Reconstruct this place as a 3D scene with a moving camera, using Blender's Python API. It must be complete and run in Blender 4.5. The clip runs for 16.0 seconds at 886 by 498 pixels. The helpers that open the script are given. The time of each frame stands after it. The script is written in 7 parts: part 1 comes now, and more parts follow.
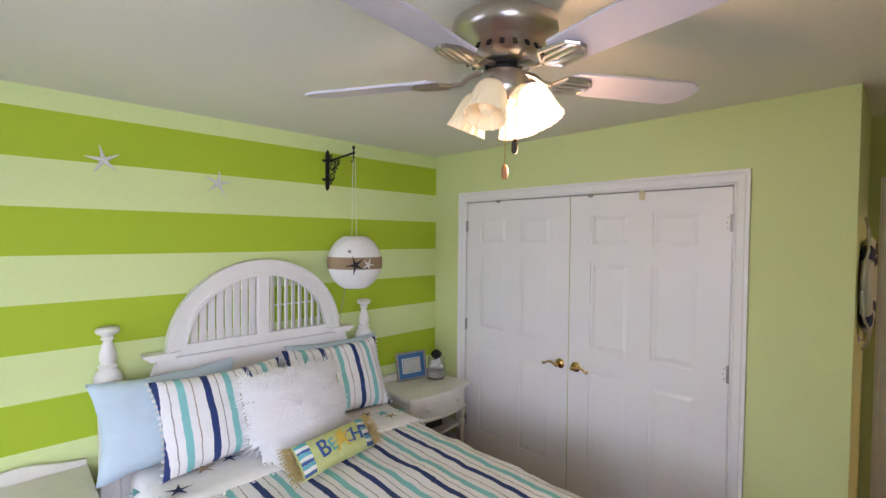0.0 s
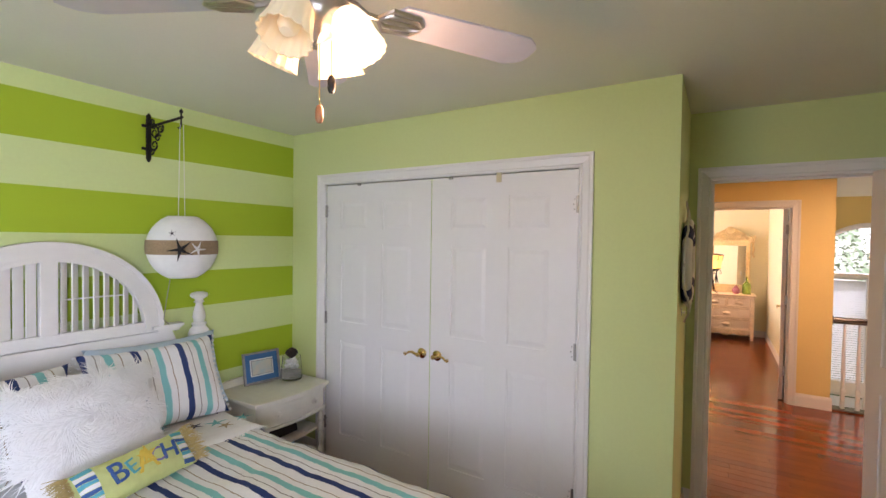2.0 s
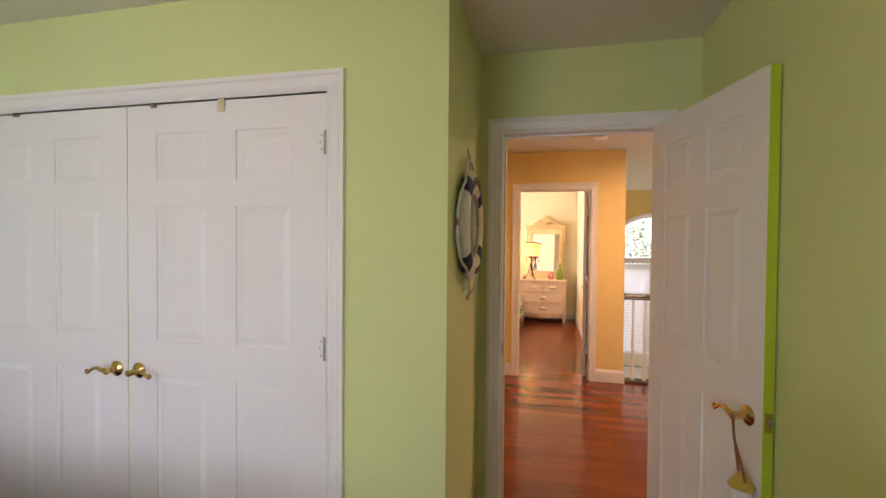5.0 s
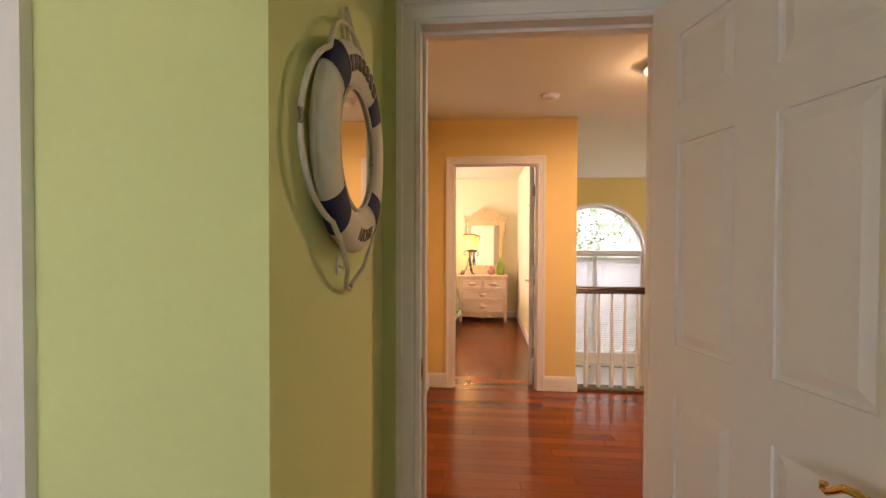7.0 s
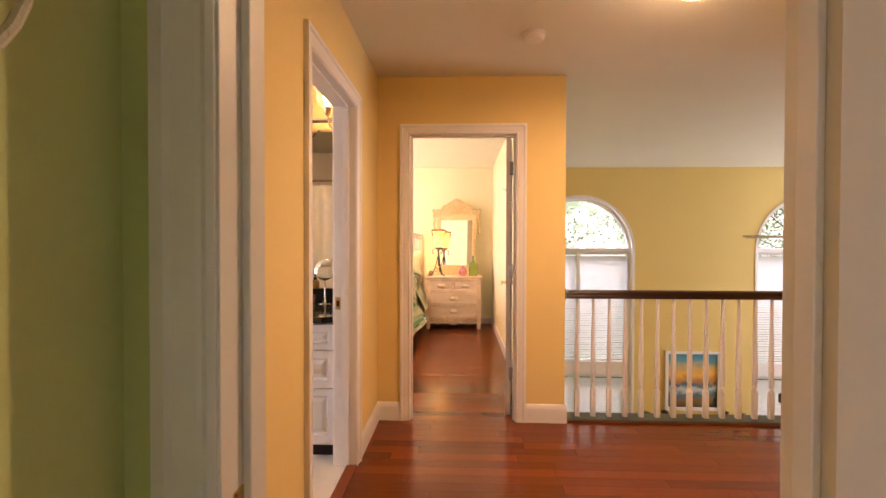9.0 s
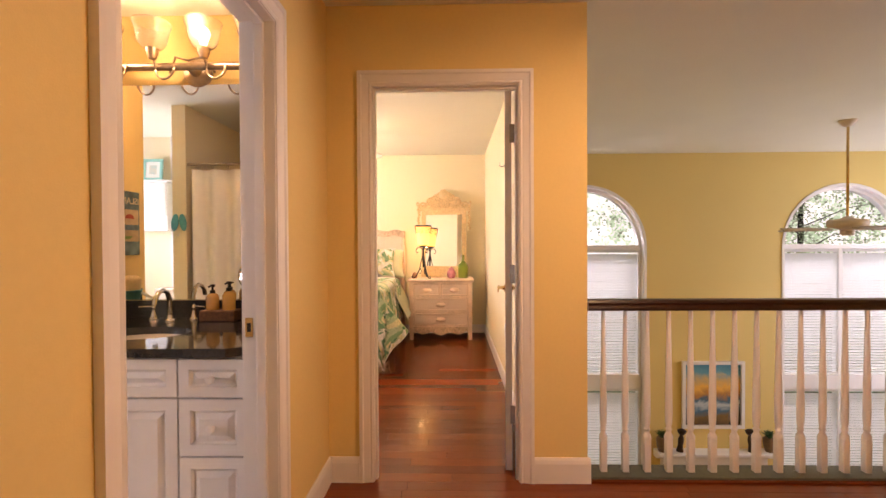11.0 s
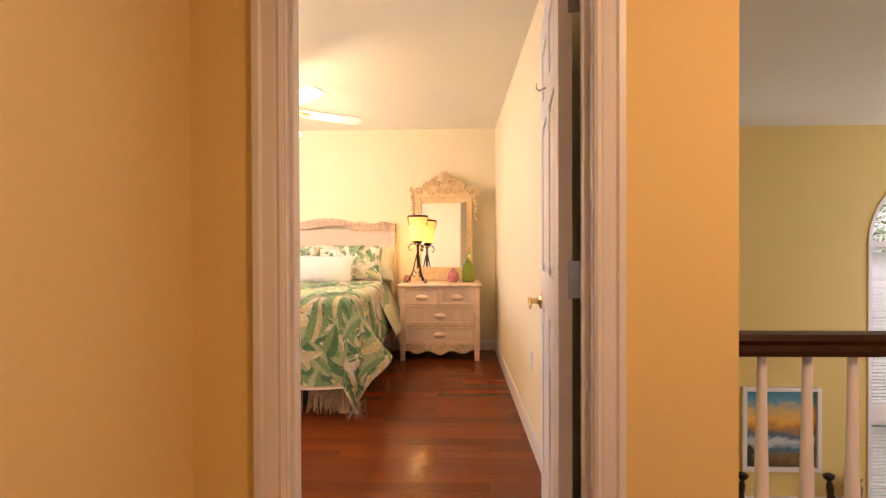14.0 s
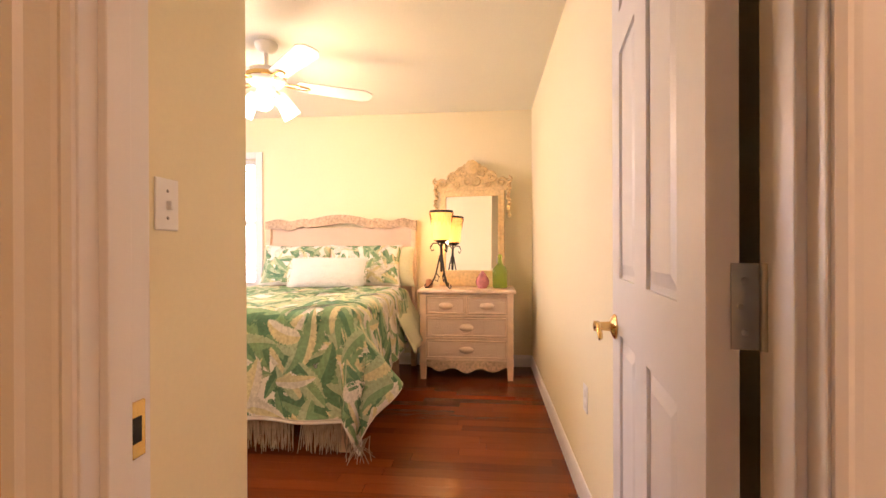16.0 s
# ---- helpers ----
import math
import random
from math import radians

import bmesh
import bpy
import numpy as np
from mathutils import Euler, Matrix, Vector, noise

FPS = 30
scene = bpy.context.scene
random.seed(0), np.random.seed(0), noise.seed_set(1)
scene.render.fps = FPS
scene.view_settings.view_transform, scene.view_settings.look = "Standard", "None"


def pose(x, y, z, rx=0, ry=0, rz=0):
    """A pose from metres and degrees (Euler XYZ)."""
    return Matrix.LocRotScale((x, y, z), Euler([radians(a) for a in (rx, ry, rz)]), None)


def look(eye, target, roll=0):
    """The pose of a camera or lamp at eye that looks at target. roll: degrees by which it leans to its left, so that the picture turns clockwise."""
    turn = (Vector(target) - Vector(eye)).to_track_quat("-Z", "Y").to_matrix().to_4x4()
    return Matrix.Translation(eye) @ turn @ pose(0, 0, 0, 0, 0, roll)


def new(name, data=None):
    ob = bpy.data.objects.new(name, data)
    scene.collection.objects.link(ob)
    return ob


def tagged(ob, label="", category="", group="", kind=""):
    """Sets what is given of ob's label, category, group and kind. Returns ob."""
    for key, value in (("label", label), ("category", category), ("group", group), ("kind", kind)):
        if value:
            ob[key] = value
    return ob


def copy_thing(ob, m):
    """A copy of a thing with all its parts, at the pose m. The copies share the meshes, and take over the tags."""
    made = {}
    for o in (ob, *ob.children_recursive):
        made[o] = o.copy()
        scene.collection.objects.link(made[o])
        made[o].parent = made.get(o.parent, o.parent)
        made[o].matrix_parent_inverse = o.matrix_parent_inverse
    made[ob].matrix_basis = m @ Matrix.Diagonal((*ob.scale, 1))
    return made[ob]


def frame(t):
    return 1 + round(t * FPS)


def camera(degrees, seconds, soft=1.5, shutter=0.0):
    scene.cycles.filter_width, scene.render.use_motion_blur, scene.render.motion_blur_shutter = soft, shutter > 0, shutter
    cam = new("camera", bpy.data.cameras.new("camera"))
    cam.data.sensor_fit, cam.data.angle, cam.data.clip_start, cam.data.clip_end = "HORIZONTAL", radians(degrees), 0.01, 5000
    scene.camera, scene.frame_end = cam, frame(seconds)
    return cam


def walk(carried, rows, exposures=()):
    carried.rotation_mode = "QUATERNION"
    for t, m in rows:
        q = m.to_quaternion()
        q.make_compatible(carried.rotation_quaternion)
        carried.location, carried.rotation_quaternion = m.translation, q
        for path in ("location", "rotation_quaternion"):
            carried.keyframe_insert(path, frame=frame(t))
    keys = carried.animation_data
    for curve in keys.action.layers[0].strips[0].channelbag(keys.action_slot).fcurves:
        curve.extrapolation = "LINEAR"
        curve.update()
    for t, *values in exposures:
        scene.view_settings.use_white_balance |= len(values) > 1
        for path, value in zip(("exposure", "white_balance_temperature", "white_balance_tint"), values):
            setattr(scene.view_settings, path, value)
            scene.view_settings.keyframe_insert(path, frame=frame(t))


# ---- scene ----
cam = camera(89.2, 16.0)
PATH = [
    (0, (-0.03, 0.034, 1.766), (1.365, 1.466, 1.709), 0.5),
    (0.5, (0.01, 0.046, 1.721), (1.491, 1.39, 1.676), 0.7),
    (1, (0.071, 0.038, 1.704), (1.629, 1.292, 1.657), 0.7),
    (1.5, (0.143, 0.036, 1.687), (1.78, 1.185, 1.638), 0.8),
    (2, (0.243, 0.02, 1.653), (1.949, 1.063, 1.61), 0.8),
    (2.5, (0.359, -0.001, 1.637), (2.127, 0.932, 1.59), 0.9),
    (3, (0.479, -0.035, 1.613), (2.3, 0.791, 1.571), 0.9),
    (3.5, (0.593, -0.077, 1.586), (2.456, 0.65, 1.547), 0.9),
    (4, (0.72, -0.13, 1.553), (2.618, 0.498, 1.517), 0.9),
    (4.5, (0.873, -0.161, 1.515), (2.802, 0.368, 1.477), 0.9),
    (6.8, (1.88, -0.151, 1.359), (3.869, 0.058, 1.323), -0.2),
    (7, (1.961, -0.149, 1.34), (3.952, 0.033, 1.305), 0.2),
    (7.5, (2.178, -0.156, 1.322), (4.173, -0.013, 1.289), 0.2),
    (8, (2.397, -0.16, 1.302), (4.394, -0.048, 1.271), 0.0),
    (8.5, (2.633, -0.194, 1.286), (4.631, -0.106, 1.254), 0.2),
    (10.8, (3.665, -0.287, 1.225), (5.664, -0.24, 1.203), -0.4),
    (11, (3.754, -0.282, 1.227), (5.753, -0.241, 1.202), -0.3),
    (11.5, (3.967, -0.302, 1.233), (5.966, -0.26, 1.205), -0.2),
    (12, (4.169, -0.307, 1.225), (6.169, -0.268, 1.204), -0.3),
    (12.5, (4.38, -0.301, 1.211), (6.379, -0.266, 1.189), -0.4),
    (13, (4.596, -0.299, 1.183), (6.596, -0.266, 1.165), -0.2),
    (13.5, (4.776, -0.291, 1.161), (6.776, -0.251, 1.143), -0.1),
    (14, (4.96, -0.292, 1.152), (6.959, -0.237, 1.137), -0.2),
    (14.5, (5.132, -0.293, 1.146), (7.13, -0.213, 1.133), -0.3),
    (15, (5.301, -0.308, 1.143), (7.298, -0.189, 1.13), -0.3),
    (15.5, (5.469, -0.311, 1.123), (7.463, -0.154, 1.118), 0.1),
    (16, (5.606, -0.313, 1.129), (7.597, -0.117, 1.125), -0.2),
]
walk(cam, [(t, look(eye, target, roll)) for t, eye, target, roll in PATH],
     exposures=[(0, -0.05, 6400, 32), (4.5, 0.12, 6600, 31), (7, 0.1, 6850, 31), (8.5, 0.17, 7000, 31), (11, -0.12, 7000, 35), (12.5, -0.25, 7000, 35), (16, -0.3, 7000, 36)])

# ---- light ----
world = bpy.data.worlds.new("world")
scene.world = world
world.use_nodes = True
wn = world.node_tree.nodes
sky = wn.new("ShaderNodeTexSky")
sky.sky_type, sky.sun_disc = "NISHITA", False
sky.sun_elevation, sky.sun_rotation = radians(55), radians(140)
world.node_tree.links.new(sky.outputs[0], wn["Background"].inputs[0])
wn["Background"].inputs[1].default_value = 0.12


def lamp(name, kind, energy, colour, m, size=0.1, size_y=None, spread=180):
    data = bpy.data.lights.new(name, kind)
    data.energy, data.color = energy, colour
    if kind == "AREA":
        data.size, data.spread = size, radians(spread)
        if size_y:
            data.shape, data.size_y = "RECTANGLE", size_y
    elif kind == "SUN":
        data.angle = size
    else:
        data.shadow_soft_size = size
    ob = new(name, data)
    ob.matrix_world = m
    return ob


WARM, DAY = (1.0, 0.66, 0.36), (0.80, 0.90, 1.0)
lamp("sun", "SUN", 3.5, (1.0, 0.95, 0.86), look((0, 0, 20), (-6, 9, 0)), radians(1))
# daylight in the openings
# both green bedroom windows are unseen; lamps placed to light bed and closet
lamp("daylight_green_west", "AREA", 23, (0.72, 0.86, 1.0), look((-1.93, 1.35, 1.25), (0, 1.35, 0.9)), 1.5, 1.35, 140)
lamp("daylight_green_south", "AREA", 38, (0.72, 0.86, 1.0), look((-0.6, -1.0, 1.45), (-0.35, 1, 0.75)), 1.3, 1.3, 140)
lamp("daylight_bedroom", "AREA", 40, DAY, look((10.24, 2.42, 1.45), (0, 2.42, 1.2)), 0.9, 1.4)
# fill lamp in an added, unseen north window; lights the bedroom's south wall
lamp("fill_bedroom_north", "AREA", 46, DAY, look((8.4, 3.29, 1.45), (8.4, 0, 1.3)), 1.4, 1.2)
# fill lamp in an unseen south window, added to brighten the great room
lamp("fill_great_room_south", "AREA", 115, DAY, look((8.2, -7.66, 0.4), (8.2, 0, 0.6)), 2.6, 2.6)
# lamps added outside, above the arched windows, to brighten the blinds
lamp("fill_over_window_a", "AREA", 300, DAY, look((10.75, -2.09, 3.3), (9.9, -2.09, 0.4)), 1.6, 0.9)
lamp("fill_over_window_b", "AREA", 300, DAY, look((10.75, -5.61, 3.3), (9.9, -5.61, 0.4)), 1.6, 0.9)
lamp("daylight_bath", "AREA", 42, DAY, look((4.3, 3.69, 1.5), (4.3, 0, 1.3)), 0.9, 1.1)
# lamps
lamp("bulb_green_fan", "POINT", 8, WARM, pose(1.12, 0.83, 2.0), 0.05)
lamp("bulb_hall", "POINT", 5, WARM, pose(4.86, -1.27, 2.29), 0.02)
lamp("bowl_hall", "AREA", 34, WARM, pose(4.86, -1.27, 2.314), 0.06)
lamp("bulb_bedroom_fan", "POINT", 70, (1.0, 0.74, 0.46), pose(8.42, 1.08, 1.88), 0.22)
lamp("bulb_bedside", "POINT", 2.5, (1.0, 0.62, 0.22), pose(9.72, 0.13, 1.2), 0.03)
lamp("bulb_vanity_a", "POINT", 9, WARM, pose(5.86, 1.46, 2.27), 0.04)
lamp("bulb_vanity_b", "POINT", 9, WARM, pose(5.86, 0.95, 2.27), 0.04)


# ---- materials ----
def material(name, colour, rough=0.6, metal=0.0, vary=0.06, grain=30.0, bump=0.1, bump_scale=None, second=None, large=2.0, **extra):
    """A principled material whose colour drifts at two scales, with a fine relief."""
    m = bpy.data.materials.new(name)
    m.use_nodes = True
    n, l = m.node_tree.nodes, m.node_tree.links
    b = n["Principled BSDF"]
    b.inputs["Roughness"].default_value, b.inputs["Metallic"].default_value = rough, metal
    for key, value in extra.items():
        b.inputs[key.replace("_", " ")].default_value = value
    co = n.new("ShaderNodeTexCoord")
    fine, wide = n.new("ShaderNodeTexNoise"), n.new("ShaderNodeTexNoise")
    fine.inputs["Scale"].default_value, wide.inputs["Scale"].default_value = grain, large
    fine.inputs["Detail"].default_value = 4
    for t in (fine, wide):
        l.new(co.outputs["Object"], t.inputs["Vector"])
    add = n.new("ShaderNodeMath")
    add.operation = "ADD"
    l.new(fine.outputs[0], add.inputs[0]), l.new(wide.outputs[0], add.inputs[1])
    ramp = n.new("ShaderNodeMapRange")
    ramp.inputs["From Min"].default_value, ramp.inputs["From Max"].default_value = 0.7, 1.3
    l.new(add.outputs[0], ramp.inputs["Value"])
    mix = n.new("ShaderNodeMix")
    mix.data_type = "RGBA"
    other = second or tuple(c * (1 - 2.5 * vary) for c in colour)
    mix.inputs["A"].default_value, mix.inputs["B"].default_value = (*colour, 1), (*other, 1)
    l.new(ramp.outputs[0], mix.inputs["Factor"])
    l.new(mix.outputs["Result"], b.inputs["Base Color"])
    if bump:
        bn, bt = n.new("ShaderNodeBump"), n.new("ShaderNodeTexNoise")
        bt.inputs["Scale"].default_value, bt.inputs["Detail"].default_value = bump_scale or grain * 6, 3
        l.new(co.outputs["Object"], bt.inputs["Vector"])
        bn.inputs["Strength"].default_value, bn.inputs["Distance"].default_value = bump, 0.004
        l.new(bt.outputs[0], bn.inputs["Height"]), l.new(bn.outputs[0], b.inputs["Normal"])
    return m


def parts_of(m):
    return m.node_tree.nodes, m.node_tree.links, m.node_tree.nodes["Principled BSDF"]


def math_node(n, l, op, a, b=None, c=None):
    k = n.new("ShaderNodeMath")
    k.operation = op
    for i, v in enumerate((a, b, c)):
        if v is None:
            continue
        if isinstance(v, (int, float)):
            k.inputs[i].default_value = v
        else:
            l.new(v, k.inputs[i])
    return k.outputs[0]


def blend(n, l, factor, a, b):
    k = n.new("ShaderNodeMix")
    k.data_type = "RGBA"
    for key, v in (("A", a), ("B", b)):
        if isinstance(v, tuple):
            k.inputs[key].default_value = (*v, 1)
        else:
            l.new(v, k.inputs[key])
    l.new(factor, k.inputs["Factor"])
    return k.outputs["Result"]


def translucent(m, share, colour):
    """Lets light through a thin pale sheet or hair."""
    n, l, b = parts_of(m)
    tr, mx = n.new("ShaderNodeBsdfTranslucent"), n.new("ShaderNodeMixShader")
    tr.inputs["Color"].default_value = (*colour, 1)
    mx.inputs[0].default_value = share
    out = n["Material Output"]
    l.new(b.outputs[0], mx.inputs[1]), l.new(tr.outputs[0], mx.inputs[2]), l.new(mx.outputs[0], out.inputs[0])
    return m


def emitter(name, colour, strength):
    m = bpy.data.materials.new(name)
    m.use_nodes = True
    b = m.node_tree.nodes["Principled BSDF"]
    b.inputs["Base Color"].default_value = (*colour, 1)
    b.inputs["Emission Color"].default_value, b.inputs["Emission Strength"].default_value = (*colour, 1), strength
    return m


WALL = dict(rough=0.75, vary=0.015, grain=60, bump=0.12, bump_scale=260, large=1.2)
LIME = material("lime_wall_paint", (0.625, 0.695, 0.31), **WALL)
YELLOW = material("hall_yellow_paint", (0.815, 0.625, 0.26), **WALL)
BUTTER = material("bedroom_butter_paint", (0.84, 0.75, 0.52), **WALL)
GOLD = material("great_room_gold_paint", (0.74, 0.56, 0.20), **WALL)
CEILING = material("ceiling_paint", (0.76, 0.745, 0.63), rough=0.85, vary=0.015, grain=80, bump=0.15, bump_scale=300)
WHITE = material("white_trim_paint", (0.80, 0.78, 0.76), rough=0.38, vary=0.012, grain=25, bump=0.05)
CREAM = material("cream_furniture_paint", (0.76, 0.73, 0.63), rough=0.42, vary=0.04, grain=20, bump=0.1)
BEDWHITE = material("bed_white_paint", (0.78, 0.76, 0.71), rough=0.4, vary=0.02, grain=20, bump=0.06)
LIME_EDGE = material("bright_lime_paint", (0.46, 0.62, 0.03), rough=0.5, vary=0.03)
STEEL = material("brushed_nickel", (0.55, 0.50, 0.45), rough=0.28, metal=1.0, vary=0.05, bump=0.03)
HINGE = material("hinge_steel", (0.42, 0.40, 0.37), rough=0.35, metal=1.0, vary=0.1, bump=0.05)
BRASS = material("polished_brass", (0.78, 0.52, 0.20), rough=0.2, metal=1.0, vary=0.06, bump=0.02)
IRON = material("black_iron", (0.03, 0.027, 0.025), rough=0.5, metal=0.6, vary=0.1, bump=0.2)
DARKWOOD = material("dark_handrail_wood", (0.035, 0.014, 0.008), rough=0.3, vary=0.15, grain=12, bump=0.08)
NAVY = material("navy_cloth", (0.015, 0.025, 0.09), rough=0.85, vary=0.1, grain=120, bump=0.3)


def stripes_paint():
    """Painted wall bands, 0.227 m each, alternating pale and strong green."""
    m = material("striped_wall_paint", (0.63, 0.735, 0.32), **WALL)
    n, l, b = parts_of(m)
    base = b.inputs["Base Color"].links[0].from_socket
    sep = n.new("ShaderNodeSeparateXYZ")
    geo = n.new("ShaderNodeNewGeometry")
    l.new(geo.outputs["Position"], sep.inputs[0])
    z = math_node(n, l, "SUBTRACT", sep.outputs["Z"], 2.113 - 0.454 * 6)
    part_ = math_node(n, l, "MODULO", z, 0.454)
    l.new(blend(n, l, math_node(n, l, "LESS_THAN", part_, 0.227), base, (0.36, 0.50, 0.015)), b.inputs["Base Color"])
    return m


STRIPES = stripes_paint()


def wood_floor():
    m = material("red_brown_floorboard", (0.20, 0.048, 0.012), rough=0.2, vary=0.2, grain=18, bump=0.04, bump_scale=90)
    n, l, b = parts_of(m)
    tex = n.new("ShaderNodeTexNoise")
    tex.inputs["Scale"].default_value, tex.inputs["Detail"].default_value = 9, 5
    mp = n.new("ShaderNodeMapping")
    mp.inputs["Scale"].default_value = (9, 0.6, 1)
    geo = n.new("ShaderNodeNewGeometry")
    l.new(geo.outputs["Position"], mp.inputs[0]), l.new(mp.outputs[0], tex.inputs["Vector"])
    info = n.new("ShaderNodeObjectInfo")
    isl = math_node(n, l, "ADD", info.outputs["Random"], geo.outputs["Random Per Island"])
    tone = math_node(n, l, "MODULO", isl, 1.0)
    mixf = math_node(n, l, "ADD", math_node(n, l, "MULTIPLY", tone, 0.6), math_node(n, l, "MULTIPLY", tex.outputs[0], 0.55))
    l.new(blend(n, l, mixf, (0.085, 0.018, 0.005), (0.23, 0.050, 0.011)), b.inputs["Base Color"])
    b.inputs["Coat Weight"].default_value, b.inputs["Coat Roughness"].default_value = 0.24, 0.11
    b.inputs["Specular IOR Level"].default_value = 0.16
    return m


FLOORWOOD = wood_floor()
GLASS = material("window_glass", (1, 1, 1), rough=0.0, vary=0, bump=0, Transmission_Weight=1.0, IOR=1.05)
MIRROR = material("mirror_silver", (0.88, 0.88, 0.86), rough=0.015, metal=1.0, vary=0, bump=0)


# ---- mesh tools ----
def mesh_of(bm, name, mat, smooth=False):
    bmesh.ops.recalc_face_normals(bm, faces=bm.faces)
    me = bpy.data.meshes.new(name)
    bm.to_mesh(me)
    bm.free()
    for mm in mat if isinstance(mat, (list, tuple)) else [mat]:
        me.materials.append(mm)
    if smooth:
        me.polygons.foreach_set("use_smooth", [True] * len(me.polygons))
        me.set_sharp_from_angle(angle=radians(smooth if smooth is not True else 40))
    return me


def part(name, bm, mat, parent=None, label="", smooth=False):
    ob = new(name, mesh_of(bm, name, mat, smooth))
    if parent is not None:
        ob.parent = parent
    return tagged(ob, label) if label else ob


def thing(name, label, category, at=(0, 0, 0), rz=0, group="", kind=""):
    ob = new(name)
    ob.matrix_basis = pose(*at, 0, 0, rz)
    return tagged(ob, label, category, group, kind)


def box(x0, x1, y0, y1, z0, z1, bevel=0.0, bm=None, seg=2):
    bm = bm or bmesh.new()
    got = bmesh.ops.create_cube(bm, size=1, matrix=Matrix.LocRotScale(
        ((x0 + x1) / 2, (y0 + y1) / 2, (z0 + z1) / 2), None, (abs(x1 - x0), abs(y1 - y0), abs(z1 - z0))))
    if bevel:
        edges = {e for v in got["verts"] for e in v.link_edges}
        bmesh.ops.bevel(bm, geom=list(edges), offset=bevel, segments=seg, affect="EDGES", profile=0.5)
    return bm


def lathe(profile, seg=24, at=(0, 0, 0), m=None, bm=None, scale=(1, 1)):
    """Turn a list of (radius, height) round the z axis."""
    bm = bm or bmesh.new()
    rings = []
    for r, z in profile:
        rings.append([bm.verts.new(Vector((r * scale[0] * math.cos(a), r * scale[1] * math.sin(a), z)))
                      for a in (2 * math.pi * i / seg for i in range(seg))])
    for a, b in zip(rings, rings[1:]):
        for i in range(seg):
            bm.faces.new((a[i], a[(i + 1) % seg], b[(i + 1) % seg], b[i]))
    for ring, (r, z) in ((rings[0], profile[0]), (rings[-1], profile[-1])):
        if r > 1e-4:
            bm.faces.new(ring)
    move = Matrix.Translation(at) @ (m or Matrix())
    bmesh.ops.transform(bm, matrix=move, verts=[v for ring in rings for v in ring])
    return bm


def tube(points, r, seg=8, bm=None, closed=False, flat=1.0):
    """A round bar along points; r may be a list."""
    bm = bm or bmesh.new()
    pts = [Vector(p) for p in points]
    rings, n = [], len(pts)
    up = Vector((0, 0, 1))
    for i, p in enumerate(pts):
        a, b = (pts[(i - 1) % n], pts[(i + 1) % n]) if closed else (pts[max(i - 1, 0)], pts[min(i + 1, n - 1)])
        d = (b - a).normalized()
        side = d.cross(up)
        if side.length < 1e-3:
            side = d.cross(Vector((1, 0, 0)))
        side.normalize()
        over = side.cross(d)
        rr = r[i] if isinstance(r, (list, tuple)) else r
        rings.append([bm.verts.new(p + side * math.cos(q) * rr + over * math.sin(q) * rr * flat)
                      for q in (2 * math.pi * k / seg for k in range(seg))])
    pairs = list(zip(rings, rings[1:])) + ([(rings[-1], rings[0])] if closed else [])
    for a, b in pairs:
        for k in range(seg):
            bm.faces.new((a[k], a[(k + 1) % seg], b[(k + 1) % seg], b[k]))
    if not closed:
        bm.faces.new(rings[0]), bm.faces.new(rings[-1])
    return bm


def prism(poly, axis, a0, a1, bm=None, bevel=0.0):
    """A polygon in the two axes other than the given one, drawn out along it."""
    bm = bm or bmesh.new()
    place = {"x": lambda u, v, w: (w, u, v), "y": lambda u, v, w: (u, w, v), "z": lambda u, v, w: (u, v, w)}[axis]
    lo, hi = [bm.verts.new(place(u, v, a0)) for u, v in poly], [bm.verts.new(place(u, v, a1)) for u, v in poly]
    bm.faces.new(lo), bm.faces.new(hi)
    for i in range(len(poly)):
        j = (i + 1) % len(poly)
        bm.faces.new((lo[i], lo[j], hi[j], hi[i]))
    if bevel:
        rim = [e for e in bm.edges if e.is_valid and (set(e.verts) <= set(lo) or set(e.verts) <= set(hi))]
        bmesh.ops.bevel(bm, geom=rim, offset=bevel, segments=2, affect="EDGES", profile=0.5)
    return bm


def ring_prism(outer, inner, axis, a0, a1, bm=None):
    """A flat band between two open outlines of the same length, with depth."""
    bm = bm or bmesh.new()
    place = {"x": lambda u, v, w: (w, u, v), "y": lambda u, v, w: (u, w, v)}[axis]
    rows = [[bm.verts.new(place(u, v, a)) for u, v in line] for line, a in ((outer, a0), (inner, a0), (inner, a1), (outer, a1))]
    for i in range(len(outer) - 1):
        for k in range(4):
            a, b = rows[k], rows[(k + 1) % 4]
            bm.faces.new((a[i], a[i + 1], b[i + 1], b[i]))
    for i in (0, -1):
        bm.faces.new([row[i] for row in rows])
    return bm


def sheet(f, nu, nv, bm=None, close_u=False):
    """A surface of f(u, v), both 0 to 1."""
    bm = bm or bmesh.new()
    g = [[bm.verts.new(f(i / nu, j / nv)) for j in range(nv + 1)] for i in range(nu if close_u else nu + 1)]
    for i in range(nu):
        for j in range(nv):
            a, b = g[i], g[(i + 1) % len(g)]
            bm.faces.new((a[j], b[j], b[j + 1], a[j + 1]))
    return bm


def arc(cx, cz, rx, rz, a0, a1, n=24):
    return [(cx + rx * math.cos(radians(a0 + (a1 - a0) * i / n)), cz + rz * math.sin(radians(a0 + (a1 - a0) * i / n))) for i in range(n + 1)]


